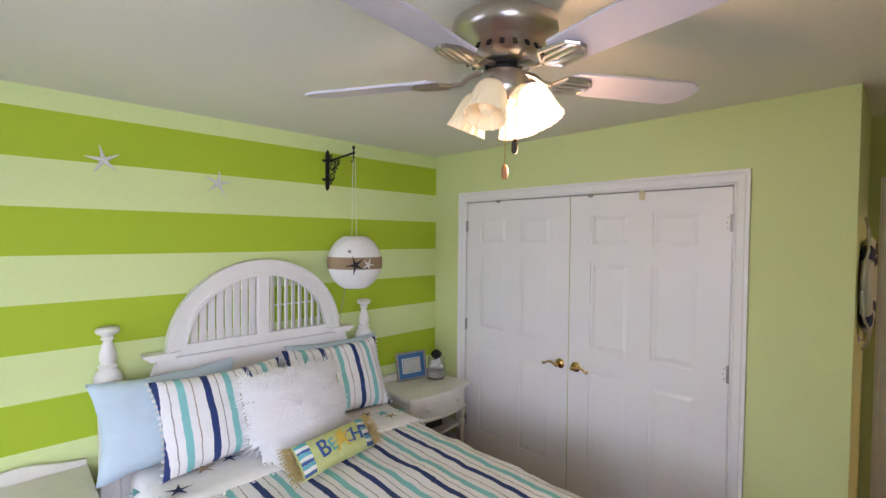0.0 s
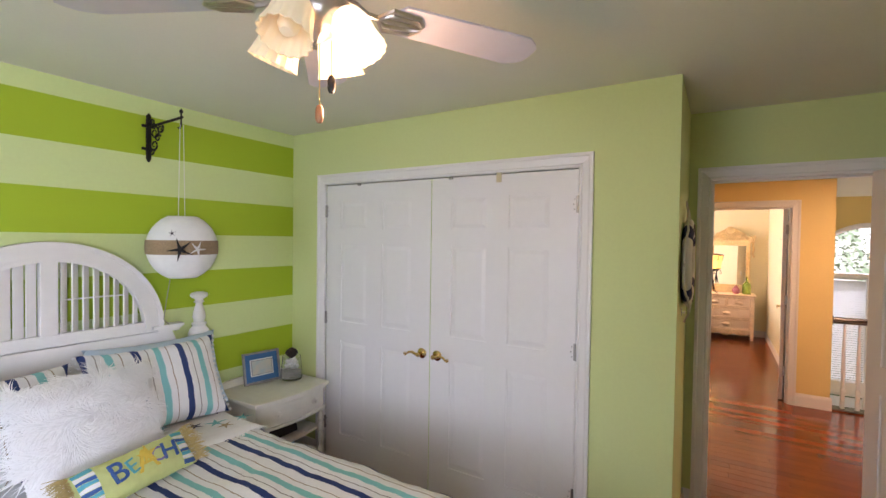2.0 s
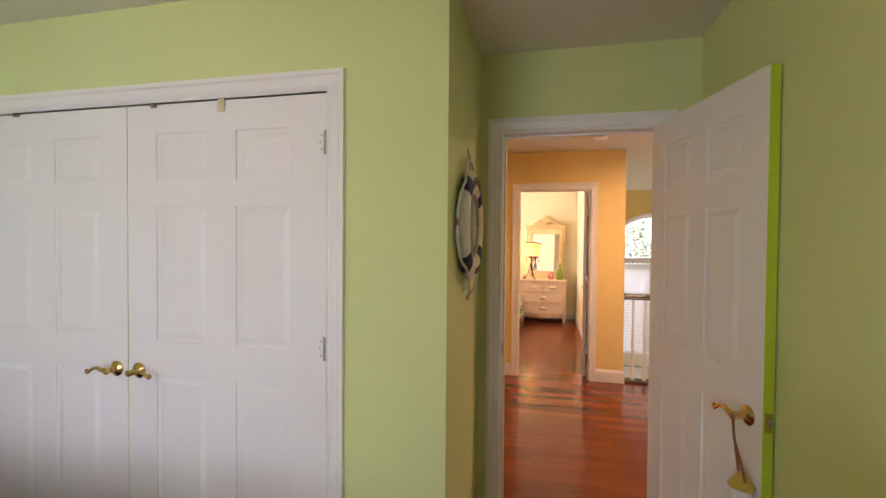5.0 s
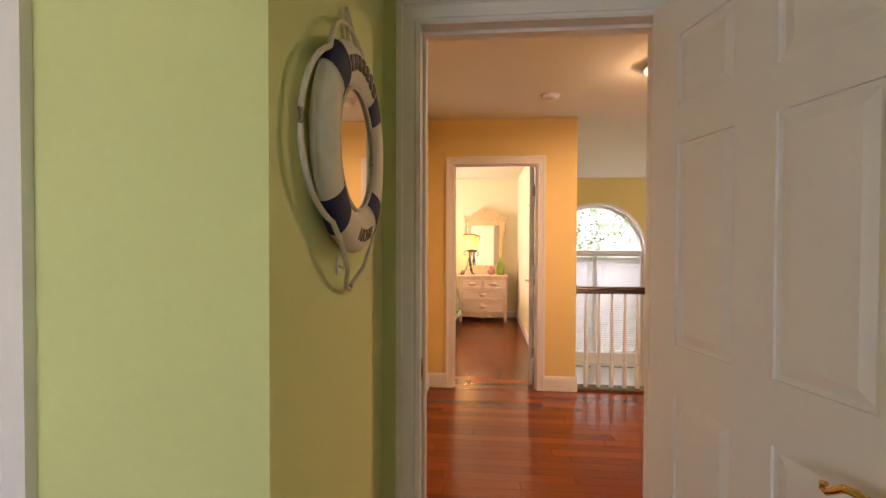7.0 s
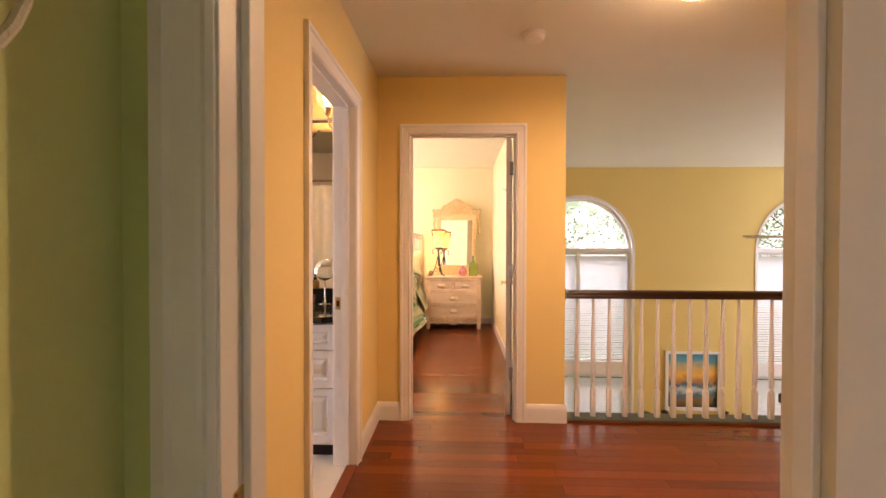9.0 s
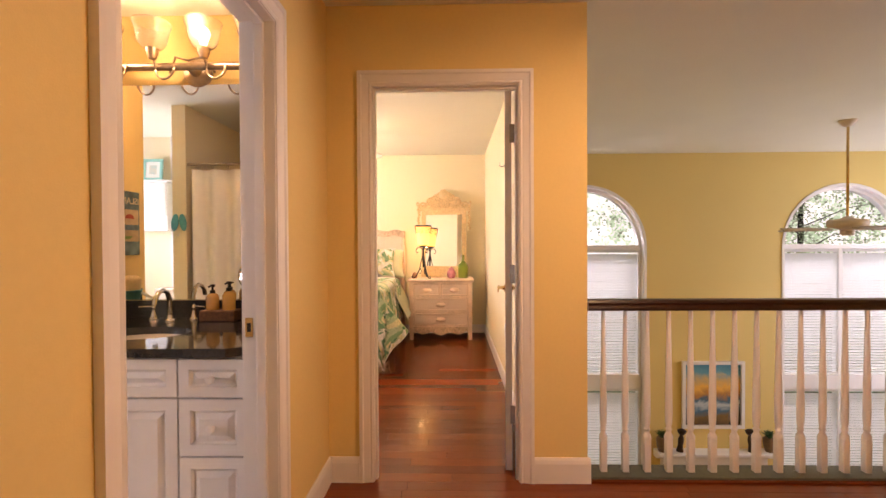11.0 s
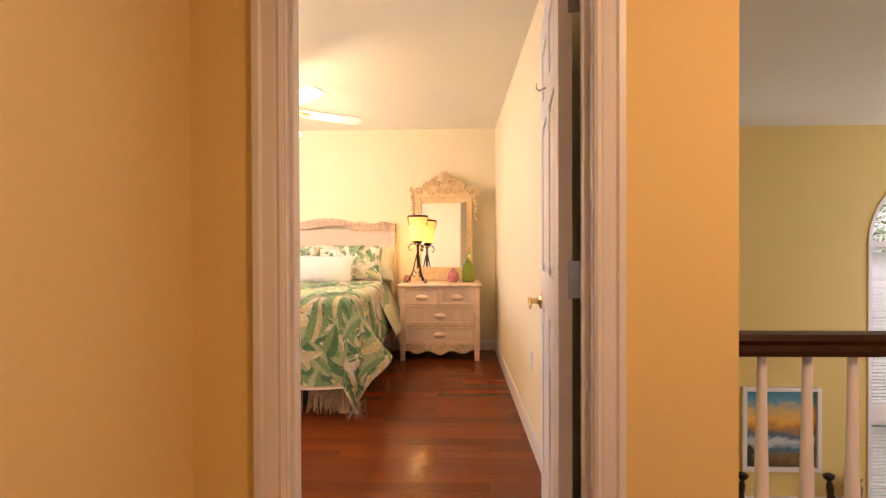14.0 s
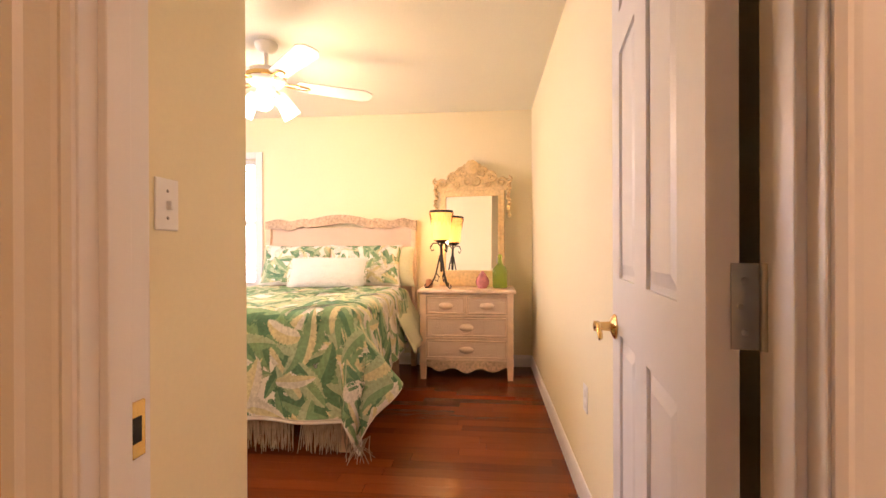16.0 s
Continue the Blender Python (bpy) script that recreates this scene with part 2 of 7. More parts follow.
def lettering(name, text, size, mat, parent, m, depth=0.001, label=""):
    cu = bpy.data.curves.new(name, "FONT")
    cu.body, cu.size, cu.extrude, cu.align_x, cu.align_y = text, size, depth, "CENTER", "CENTER"
    tmp = new("tmp", cu)
    bpy.context.view_layer.update()
    me = bpy.data.meshes.new_from_object(tmp.evaluated_get(bpy.context.evaluated_depsgraph_get()))
    bpy.data.objects.remove(tmp)
    me.materials.clear()
    me.materials.append(mat)
    ob = new(name, me)
    if parent is not None:
        ob.parent = parent
    ob.matrix_basis = m
    return tagged(ob, label) if label else ob


def setting(name, bm, mat, label, category):
    return tagged(part(name, bm, mat), label, category, kind="structure")


# ---- structure ----
TOP = 2.44
WEST, NORTH, SOUTH, CLOSET, ALCOVE, DOORWALL = -1.85, 2.845, -0.865, 2.62, 0.178, 3.395
HALL_N, HALL_E, HALL_S = 0.358, 6.05, -3.3
EAST, B2_S, B2_N = 9.95, -0.735, 3.2
T = 0.12
T2 = 0.095


def wall(name, boxes, mat, label):
    bm = bmesh.new()
    for b in boxes:
        box(*b, bm=bm)
    bmesh.ops.remove_doubles(bm, verts=bm.verts, dist=1e-5)
    return setting(name, bm, mat, label, "wall")


def wall_x(x0, x1, y0, y1, z0, z1, holes):
    """Blocks of a wall that runs along y, with openings (y0, y1, z0, z1)."""
    out, at = [], y0
    for a, b, c, d in sorted(holes):
        out.append((x0, x1, at, a, z0, z1))
        if c > z0:
            out.append((x0, x1, a, b, z0, c))
        if d < z1:
            out.append((x0, x1, a, b, d, z1))
        at = b
    return out + [(x0, x1, at, y1, z0, z1)]


def wall_y(y0, y1, x0, x1, z0, z1, holes):
    return [(a, b, c, d, e, f) for c, d, a, b, e, f in wall_x(y0, y1, x0, x1, z0, z1, holes)]


D1 = (-0.686, 0.056)
D2 = (-0.62, 0.122)
BD = (4.613, 5.37)
# green bedroom
wall("wall_north", [(WEST - T, CLOSET + 0.8, NORTH, NORTH + T, 0, TOP)], STRIPES, "wall painted in wide pale and strong lime bands")
wall("wall_west", wall_x(WEST - T, WEST, SOUTH - T, NORTH, 0, TOP, [(0.60, 2.10, 0.55, 1.95)]), LIME, "plain lime green painted wall with window")
wall("wall_south", wall_y(SOUTH - T, SOUTH, WEST, DOORWALL, 0, TOP, [(-1.25, 0.05, 0.8, 2.1)]), LIME, "plain lime green painted wall")
wall("wall_closet", wall_x(CLOSET, CLOSET + T, ALCOVE, NORTH, 0, TOP, [(0.645, 2.484, 0, 2.038)]), LIME, "lime green painted closet wall")
wall("wall_alcove", [(CLOSET + T, DOORWALL, ALCOVE, ALCOVE + T, 0, TOP)], LIME, "lime green painted wall beside the doorway")
wall("wall_door", wall_x(DOORWALL, DOORWALL + 0.06, SOUTH, ALCOVE, 0, TOP, [(D1[0] - 0.02, D1[1] + 0.02, 0, 2.05)]), LIME, "lime green painted wall around the doorway")
wall("wall_closet_back", [(CLOSET + 0.8, CLOSET + 0.9, ALCOVE + T, NORTH, 0, TOP)], WHITE, "plain closet back wall")
# hall
wall("wall_hall_west", wall_x(DOORWALL + 0.06, DOORWALL + T, HALL_S, HALL_N, 0, TOP, [(D1[0] - 0.02, D1[1] + 0.02, 0, 2.05)]), YELLOW, "warm yellow hall wall around the doorway")
wall("wall_hall_north", wall_y(HALL_N, HALL_N + 0.06, DOORWALL + 0.06, HALL_E, 0, TOP, [(BD[0] - 0.02, BD[1] + 0.02, 0, 2.05)]), YELLOW, "warm yellow hall wall with bathroom doorway")
wall("wall_hall_east", wall_x(HALL_E, HALL_E + 0.05, -0.968, HALL_N + 0.06, 0, TOP, [(D2[0] - 0.02, D2[1] + 0.02, 0, 2.05)]), YELLOW, "warm yellow hall wall with bedroom doorway")
wall("wall_hall_end", [(HALL_E + 0.06, EAST, -0.968, -0.855, -2.8, TOP)], GOLD, "golden great room side wall")
wall("wall_hall_south", [(DOORWALL + T, HALL_E + 0.1, HALL_S - T, HALL_S, -2.8, TOP)], YELLOW, "warm yellow hall end wall")
wall("wall_below_landing", [(HALL_E + 0.06, HALL_E + 0.16, HALL_S, -0.968, -2.8, -0.12)], GOLD, "golden wall under the landing")
# bathroom
wall("wall_bath_south", wall_y(HALL_N + 0.06, HALL_N + T, DOORWALL + 0.06, 6.12, 0, TOP, [(BD[0] - 0.02, BD[1] + 0.02, 0, 2.05)]), YELLOW, "yellow bathroom wall with doorway")
wall("wall_bath_east", [(6.12, 6.17, HALL_N + T, 3.6, 0, TOP)], YELLOW, "warm yellow bathroom wall behind the mirror")
wall("wall_bath_north", [(5.38, 6.12, 1.86, 1.98, 0, TOP)], YELLOW, "short yellow bathroom wall beside the vanity")
wall("wall_bath_far", wall_y(3.6, 3.72, CLOSET + 0.9, 6.17, 0, TOP, [(3.85, 4.75, 0.95, 2.05)]), BUTTER, "pale yellow bathroom wall with window")
wall("wall_bath_west", [(DOORWALL, DOORWALL + 0.06, ALCOVE + T, 3.6, 0, TOP)], BUTTER, "pale yellow bathroom wall")
# second bedroom
wall("wall_bedroom_west", wall_x(HALL_E + 0.05, HALL_E + T2, B2_S - T, 0.4, 0, TOP, [(D2[0] - 0.02, D2[1] + 0.02, 0, 2.05)]), BUTTER, "butter yellow bedroom wall around the doorway")
wall("wall_bedroom_return", [(HALL_E + T2, 6.878, 0.4, 0.5, 0, TOP), (6.778, 6.878, 0.5, B2_N, 0, TOP)], BUTTER, "butter yellow closet return wall with switch")
wall("wall_bedroom_south", [(HALL_E + T2, EAST, B2_S - 0.1, B2_S, 0, TOP)], BUTTER, "butter yellow bedroom side wall")
wall("wall_bedroom_north", wall_y(B2_N, B2_N + T, 6.778, EAST, 0, TOP, [(7.7, 9.1, 0.85, 2.05)]), BUTTER, "butter yellow bedroom wall")
wall("wall_bedroom_east", wall_x(EAST - 0.02, EAST + 0.2, B2_S - 0.1, B2_N, 0, TOP, [(2.0, 2.85, 0.75, 2.03)]), BUTTER, "butter yellow bedroom wall with window")
# great room, with two arched openings
W1, W2, WR, WSPRING, WBOT = -2.087, -5.607, 0.825, 1.165, -2.2


def arched_wall():
    bm = bmesh.new()
    lo, hi, x0, x1 = -2.8, TOP, EAST, EAST + 0.2
    box(x0, x1, -7.6, W2 - WR, lo, hi, bm=bm)
    box(x0, x1, W2 + WR, W1 - WR, lo, hi, bm=bm)
    box(x0, x1, W1 + WR, -0.9, lo, hi, bm=bm)
    for c in (W1, W2):
        box(x0, x1, c - WR, c + WR, lo, WBOT, bm=bm)
        line = arc(c, WSPRING, WR, WR, 0, 180, 32)
        ring_prism([(y, hi) for y, _ in line], line, "x", x0, x1, bm=bm)
    return bm


setting("wall_great_room_east", arched_wall(), GOLD, "tall golden wall with two arched window openings", "wall")
wall("wall_great_room_south", wall_y(-7.7, -7.6, HALL_E, EAST + 0.2, -2.8, TOP, [(6.9, 9.5, -0.9, 1.7)]), GOLD, "golden great room wall")
wall("wall_great_room_west", [(HALL_E, HALL_E + 0.1, -7.6, HALL_S - T, -2.8, TOP)], GOLD, "golden great room wall")
setting("ceiling", box(WEST - T, EAST + 0.2, -7.7, 3.72, TOP, TOP + 0.1), CEILING, "matt off-white painted ceiling", "ceiling")
setting("floor_great_room", box(HALL_E, EAST + 0.2, -7.7, -0.85, -2.9, -2.8), FLOORWOOD, "wooden great room floor", "floor")
setting("subfloor", box(WEST - T, HALL_E + 0.06, HALL_S - T, 3.72, -0.12, -0.014), DARKWOOD, "dark floor base under the boards", "floor")
setting("subfloor_bedroom", box(HALL_E + 0.06, EAST + 0.2, -0.968, 3.72, -0.12, -0.014), DARKWOOD, "dark floor base under the boards", "floor")
TILE = material("bath_floor_tile", (0.70, 0.66, 0.58), rough=0.3, vary=0.04)
setting("floor_bath", box(DOORWALL + T, 6.12, HALL_N + 0.03, 3.6, -0.012, 0.002), TILE, "pale bathroom floor", "floor")
LAWN = material("lawn", (0.05, 0.10, 0.025), rough=0.9, vary=0.2, grain=3)
setting("ground", box(-400, 400, -400, 400, -3.6, -3.3), LAWN, "green lawn around the house", "ground")


# ---- trim, doors, windows ----
def casing(name, axis, plane, sign, a, b, top, width=0.075):
    """A mitred door casing round an opening from a to b, on the wall face at plane, facing sign."""
    profile = [(0.004, 0), (0.004, 0.010), (0.012, 0.014), (0.020, 0.010), (0.026, 0.012), (width - 0.022, 0.016), (width - 0.016, 0.022), (width, 0.022), (width, 0)]
    bm = bmesh.new()
    rows = []
    for d, h in profile:
        line = []
        for u, v in ((a - d, 0), (a - d, top + d), (b + d, top + d), (b + d, 0)):
            w = plane + sign * (h - 0.002)
            line.append(bm.verts.new((w, u, v) if axis == "x" else (u, w, v)))
        rows.append(line)
    for i in range(len(rows)):
        p, q = rows[i], rows[(i + 1) % len(rows)]
        for k in range(3):
            bm.faces.new((p[k], p[k + 1], q[k + 1], q[k]))
    bm.faces.new([r[0] for r in rows]), bm.faces.new([r[3] for r in rows])
    return setting(name, bm, WHITE, "white painted moulded door casing", "door casing")


def lining(name, axis, w0, w1, a, b, top, stop):
    """The jamb boards of a doorway through a wall from w0 to w1, with a stop strip."""
    jb = thing(name, "white painted door jamb with stop", "door jamb", kind="structure")
    for nm, u0, u1, v0, v1 in (("side_jamb", a - 0.02, a, 0, top + 0.02), ("side_jamb", b, b + 0.02, 0, top + 0.02), ("head_jamb", a, b, top, top + 0.02)):
        part(nm, box(*((w0, w1, u0, u1) if axis == "x" else (u0, u1, w0, w1)), v0, v1, 0.0015), WHITE, jb)
    s0, s1 = stop
    for u0, u1, v0, v1 in ((a, a + 0.012, 0, top - 0.012), (b - 0.012, b, 0, top - 0.012), (a, b, top - 0.012, top)):
        part("stop", box(*((s0, s1, u0, u1) if axis == "x" else (u0, u1, s0, s1)), v0, v1, 0.002), WHITE, jb)
    return jb


casing("casing_closet", "x", CLOSET, -1, 0.645, 2.484, 2.038)
lining("jamb_closet", "x", CLOSET - 0.003, CLOSET + T, 0.645, 2.484, 2.038, (CLOSET + 0.05, CLOSET + 0.08))
casing("casing_green_room", "x", DOORWALL, -1, *D1, 2.03)
casing("casing_green_hall", "x", DOORWALL + T, 1, *D1, 2.03)
lining("jamb_green", "x", DOORWALL - 0.003, DOORWALL + T + 0.003, *D1, 2.03, (DOORWALL + 0.05, DOORWALL + 0.085))
casing("casing_bedroom_hall", "x", HALL_E, -1, *D2, 2.03)
lining("jamb_bedroom", "x", HALL_E - 0.003, HALL_E + T2 + 0.003, *D2, 2.03, (HALL_E + 0.02, HALL_E + 0.055))
casing("casing_bath_hall", "y", HALL_N, -1, *BD, 2.03)
casing("casing_bath_inner", "y", HALL_N + T, 1, *BD, 2.03)
lining("jamb_bath", "y", HALL_N - 0.003, HALL_N + T + 0.003, *BD, 2.03, (HALL_N + 0.035, HALL_N + 0.07))


def baseboard(name, axis, plane, sign, runs, h=0.13):
    bm = bmesh.new()
    prof = [(-0.001, 0), (0.014, 0), (0.014, h - 0.03), (0.010, h - 0.012), (0.005, h), (-0.001, h)]
    for a, b in runs:
        prism([(plane + sign * d, z) for d, z in prof], "x" if axis == "y" else "y", a, b, bm)
    return setting(name, bm, WHITE, "white painted baseboard with bevelled top", "baseboard")


baseboard("baseboard_north", "y", NORTH, -1, [(WEST, CLOSET)])
baseboard("baseboard_closet", "x", CLOSET, -1, [(ALCOVE - 0.014, 0.569), (2.56, NORTH)])
baseboard("baseboard_alcove", "y", ALCOVE, -1, [(CLOSET, DOORWALL)])
baseboard("baseboard_door", "x", DOORWALL, -1, [(0.133, ALCOVE), (SOUTH, -0.764)])
baseboard("baseboard_south", "y", SOUTH, 1, [(WEST, DOORWALL)])
baseboard("baseboard_hall_north", "y", HALL_N, -1, [(DOORWALL + T, BD[0] - 0.077), (BD[1] + 0.077, HALL_E)])
baseboard("baseboard_hall_east", "x", HALL_E, -1, [(-0.982, D2[0] - 0.077), (D2[1] + 0.077, HALL_N)])
baseboard("baseboard_hall_west", "x", DOORWALL + T, 1, [(HALL_S, D1[0] - 0.077), (D1[1] + 0.077, HALL_N)])
baseboard("baseboard_bedroom_south", "y", B2_S, 1, [(HALL_E + T, EAST - 0.02)], 0.11)
baseboard("baseboard_bedroom_east", "x", EAST - 0.02, -1, [(B2_S, B2_N)], 0.11)
baseboard("baseboard_bedroom_return", "y", 0.4, -1, [(HALL_E + T, 6.878)], 0.11)


def six_panel_leaf(w, h=2.02, t=0.035):
    """Parts of a moulded six-panel door, x 0..w, y 0..t, z 0..h: the core with stiles and rails, and the panels."""
    s, c = 0.12 * w / 0.76, w / 2
    m = 0.055 * w / 0.76
    cols = [(s, c - m), (c + m, w - s)]
    rows = [(0.22, 0.90), (1.04, 1.60), (1.70, 1.90)]
    d = 0.007
    body = box(0, w, d, t - d, 0, h)
    for f0, f1 in ((0, d), (t - d, t)):
        for x0, x1 in ((0, cols[0][0]), (cols[0][1], cols[1][0]), (cols[1][1], w)):
            box(x0, x1, f0, f1, 0, h, bm=body)
        for x0, x1 in cols:
            for z0, z1 in ((0, rows[0][0]), (rows[0][1], rows[1][0]), (rows[1][1], rows[2][0]), (rows[2][1], h)):
                box(x0, x1, f0, f1, z0, z1, bm=body)
    panels = []
    for x0, x1 in cols:
        for z0, z1 in rows:
            for f0, f1 in ((d, 0.001), (t - d, t - 0.001)):
                bm = bmesh.new()
                lo = [bm.verts.new((x, f0, z)) for x, z in ((x0 + .012, z0 + .012), (x1 - .012, z0 + .012), (x1 - .012, z1 - .012), (x0 + .012, z1 - .012))]
                hi = [bm.verts.new((x, f1, z)) for x, z in ((x0 + .036, z0 + .036), (x1 - .036, z0 + .036), (x1 - .036, z1 - .036), (x0 + .036, z1 - .036))]
                bm.faces.new(hi)
                for i in range(4):
                    bm.faces.new((lo[i], lo[(i + 1) % 4], hi[(i + 1) % 4], hi[i]))
                panels.append(bm)
    return body, panels


def lever(parent, x, y, z, side, face, mat=BRASS):
    """A round rose with a scrolled lever; side: which way the lever points along x; face: -1 out of y=0, 1 the other way."""
    rose = part("door_handle", lathe([(0, 0), (0.032, 0), (0.033, 0.004), (0.026, 0.009), (0.013, 0.014), (0.011, 0.04), (0.014, 0.045), (0.014, 0.055), (0, 0.058)], 20), mat, parent, "brass lever handle", True)
    rose.matrix_basis = pose(x, y, z, 90 if face < 0 else -90)
    pts = [(0, 0, 0.048), (side * 0.02, 0.002, 0.05), (side * 0.045, 0.012, 0.05), (side * 0.07, 0.008, 0.05), (side * 0.088, -0.006, 0.05), (side * 0.098, -0.014, 0.05), (side * 0.107, -0.010, 0.05), (side * 0.106, -0.001, 0.05), (side * 0.099, 0.0, 0.05)]
    k = -1 if face < 0 else 1
    pts = [(a, -k * b, c) for a, b, c in pts] if face > 0 else pts
    part("lever", tube(pts, [0.009, 0.009, 0.008, 0.007, 0.006, 0.0055, 0.005, 0.005, 0.005], 10), mat, rose, "", True)
    return rose


def hinge(parent, x, y, z, ang=0, h=0.09, w=0.034, mat=HINGE):
    """Knuckle and two leaves, upright at x, y, centred on z."""
    bm = tube([(0, 0, -h / 2), (0, 0, h / 2)], 0.006, 10)
    for i in range(1, 5):
        tube([(0, 0, -h / 2 + h * i / 5 - 0.001), (0, 0, -h / 2 + h * i / 5 + 0.001)], 0.0068, 10, bm)
    ob = part("hinge", bm, mat, parent, "", True)
    for sgn in (-1, 1):
        leafb = box(min(0.003 * sgn, w * sgn), max(0.003 * sgn, w * sgn), 0.002, 0.004, -h / 2, h / 2, 0.0008)
        for sz in (-0.3, 0, 0.3):
            lathe([(0, 0), (0.004, 0), (0.003, 0.001), (0, 0.0012)], 8, (sgn * (0.02 + (0.005 if sz == 0 else 0)), 0.002, sz * h), pose(0, 0, 0, 90), leafb)
        part("hinge_leaf", leafb, mat, ob)
    ob.matrix_basis = pose(x, y, z, 0, 0, ang)
    return ob


def door(name, label, w, at, rz, lever_x, lever_side, faces=(-1, 1), edge=None, h=2.02):
    d = thing(name, label, "door", at, rz, kind="structure")
    body, panels = six_panel_leaf(w, h)
    part("leaf", body, WHITE, d)
    for bm in panels:
        part("panel", bm, WHITE, d)
    for f in faces:
        lever(d, lever_x, 0 if f < 0 else 0.035, 0.91, lever_side, f)
    if edge:
        part("edge", box(w, w + 0.002, 0.001, 0.034, 0, h), LIME_EDGE, d, "bright lime painted door edge")
        part("latch_plate", box(w + 0.001, w + 0.004, 0.006, 0.029, 0.88, 0.94, 0.001), BRASS, d)
        part("latch_bolt", box(w + 0.003, w + 0.013, 0.012, 0.023, 0.90, 0.92, 0.003), HINGE, d)
    return d


# closet pair, faces at the wall's plane, turned so that local x runs along world -y or +y
cw = 0.914
dl = door("closet_door_1", "closed white six-panel closet door with brass lever", cw, (CLOSET + 0.004, 2.481, 0.012), -90, cw - 0.055, -1, faces=(-1,))
dr = door("closet_door_2", "closed white six-panel closet door with brass lever", cw, (CLOSET + 0.004, 1.562, 0.012), -90, 0.055, 1, faces=(-1,))
for d, hx in ((dl, 0.0), (dr, cw)):
    for z in (0.28, 1.055, 1.835):
        hinge(d, hx + (-0.002 if hx == 0 else 0.002), -0.006, z, 0, w=0.012)
# thin pale lime strip where the closet doors meet
GREEN_GLOW = material("pale_lime_edge", (0.52, 0.66, 0.16), rough=0.6)
part("edge", box(cw - 0.001, cw + 0.001, 0.002, 0.033, 0, 2.02), GREEN_GLOW, dl, "pale lime strip along the meeting edge")
tape = tagged(part("masking_tape", box(2.6155, 2.6175, 1.085, 1.117, 1.985, 2.04, 0.0005), material("masking_tape_paper", (0.66, 0.58, 0.36), rough=0.8)), "strip of cream masking tape on the closet door", "tape")
for y in (2.16, 1.42):
    tagged(part("ball_catch", box(2.606, 2.62, y - 0.012, y + 0.012, 2.018, 2.036, 0.002), HINGE), "small dark metal ball catch above closet door", "catch", "closet catches")
# open doors
ang1 = math.degrees(math.atan2(-0.171, -0.745))
door_1 = door("door_1", "open white six-panel bedroom door with lime edge", 0.764, (3.385, -0.655, 0.012), ang1, 0.70, -1, edge=True)
for z in (0.25, 1.02, 1.80):
    hinge(door_1, 0.0, 0.041, z)
door_2 = door("door_2", "open white six-panel door standing along the wall", 0.73, (6.147, -0.598, 0.012), -7.2, 0.675, -1)
for z in (0.30, 1.05, 1.795):
    hinge(door_2, -0.006, -0.024, z, -90, h=0.098, w=0.034)
part("coat_hook", tube([(0.42, 0.036, 1.70), (0.42, 0.06, 1.69), (0.42, 0.07, 1.70), (0.42, 0.068, 1.715)], 0.003, 8), HINGE, door_2, "small metal hook", True)
# strike plates
for nm, b in (("strike_plate_green", (3.42, 3.445, 0.0535, 0.057, 0.88, 0.95)), ("strike_plate_bedroom", (6.108, 6.136, 0.119, 0.123, 0.87, 0.94)), ("strike_plate_bath", (5.3675, 5.371, 0.444, 0.472, 0.89, 0.96))):
    st = thing(nm.rsplit("_", 1)[0], "small brass strike plate let into door jamb", "strike plate")
    part("plate", box(*b, 0.001), BRASS, st)
    c = [(b[0] + b[1]) / 2, (b[2] + b[3]) / 2, (b[4] + b[5]) / 2]
    ex = (0.007, 0.0025, 0.016) if "bath" not in nm else (0.0025, 0.007, 0.016)
    # no hole is cut: a black block gives the dark of the latch hole
    part("latch_hole", box(c[0] - ex[0], c[0] + ex[0], c[1] - ex[1], c[1] + ex[1], c[2] - ex[2], c[2] + ex[2]), IRON, st)


# windows of the great room
BLIND = translucent(material("white_blind_slat", (0.86, 0.86, 0.85), rough=0.6, vary=0.01), 0.55, (0.88, 0.88, 0.87))
slat_mesh = mesh_of(prism([(-0.024, -0.008), (0.0, 0.003), (0.024, 0.012), (0.024, 0.0135), (0.0, 0.0045), (-0.024, -0.0065)], "y", -0.5, 0.5), "slat", BLIND)


def slats(parent, x, y0, y1, z0, z1, pitch, tilt):
    n = int((z1 - z0) / pitch)
    for i in range(n + 1):
        ob = new("slat", slat_mesh)
        ob.parent = parent
        ob.matrix_basis = Matrix.LocRotScale((x, (y0 + y1) / 2, z0 + i * pitch), Euler((0, radians(tilt), 0)), (1, y1 - y0, 1))


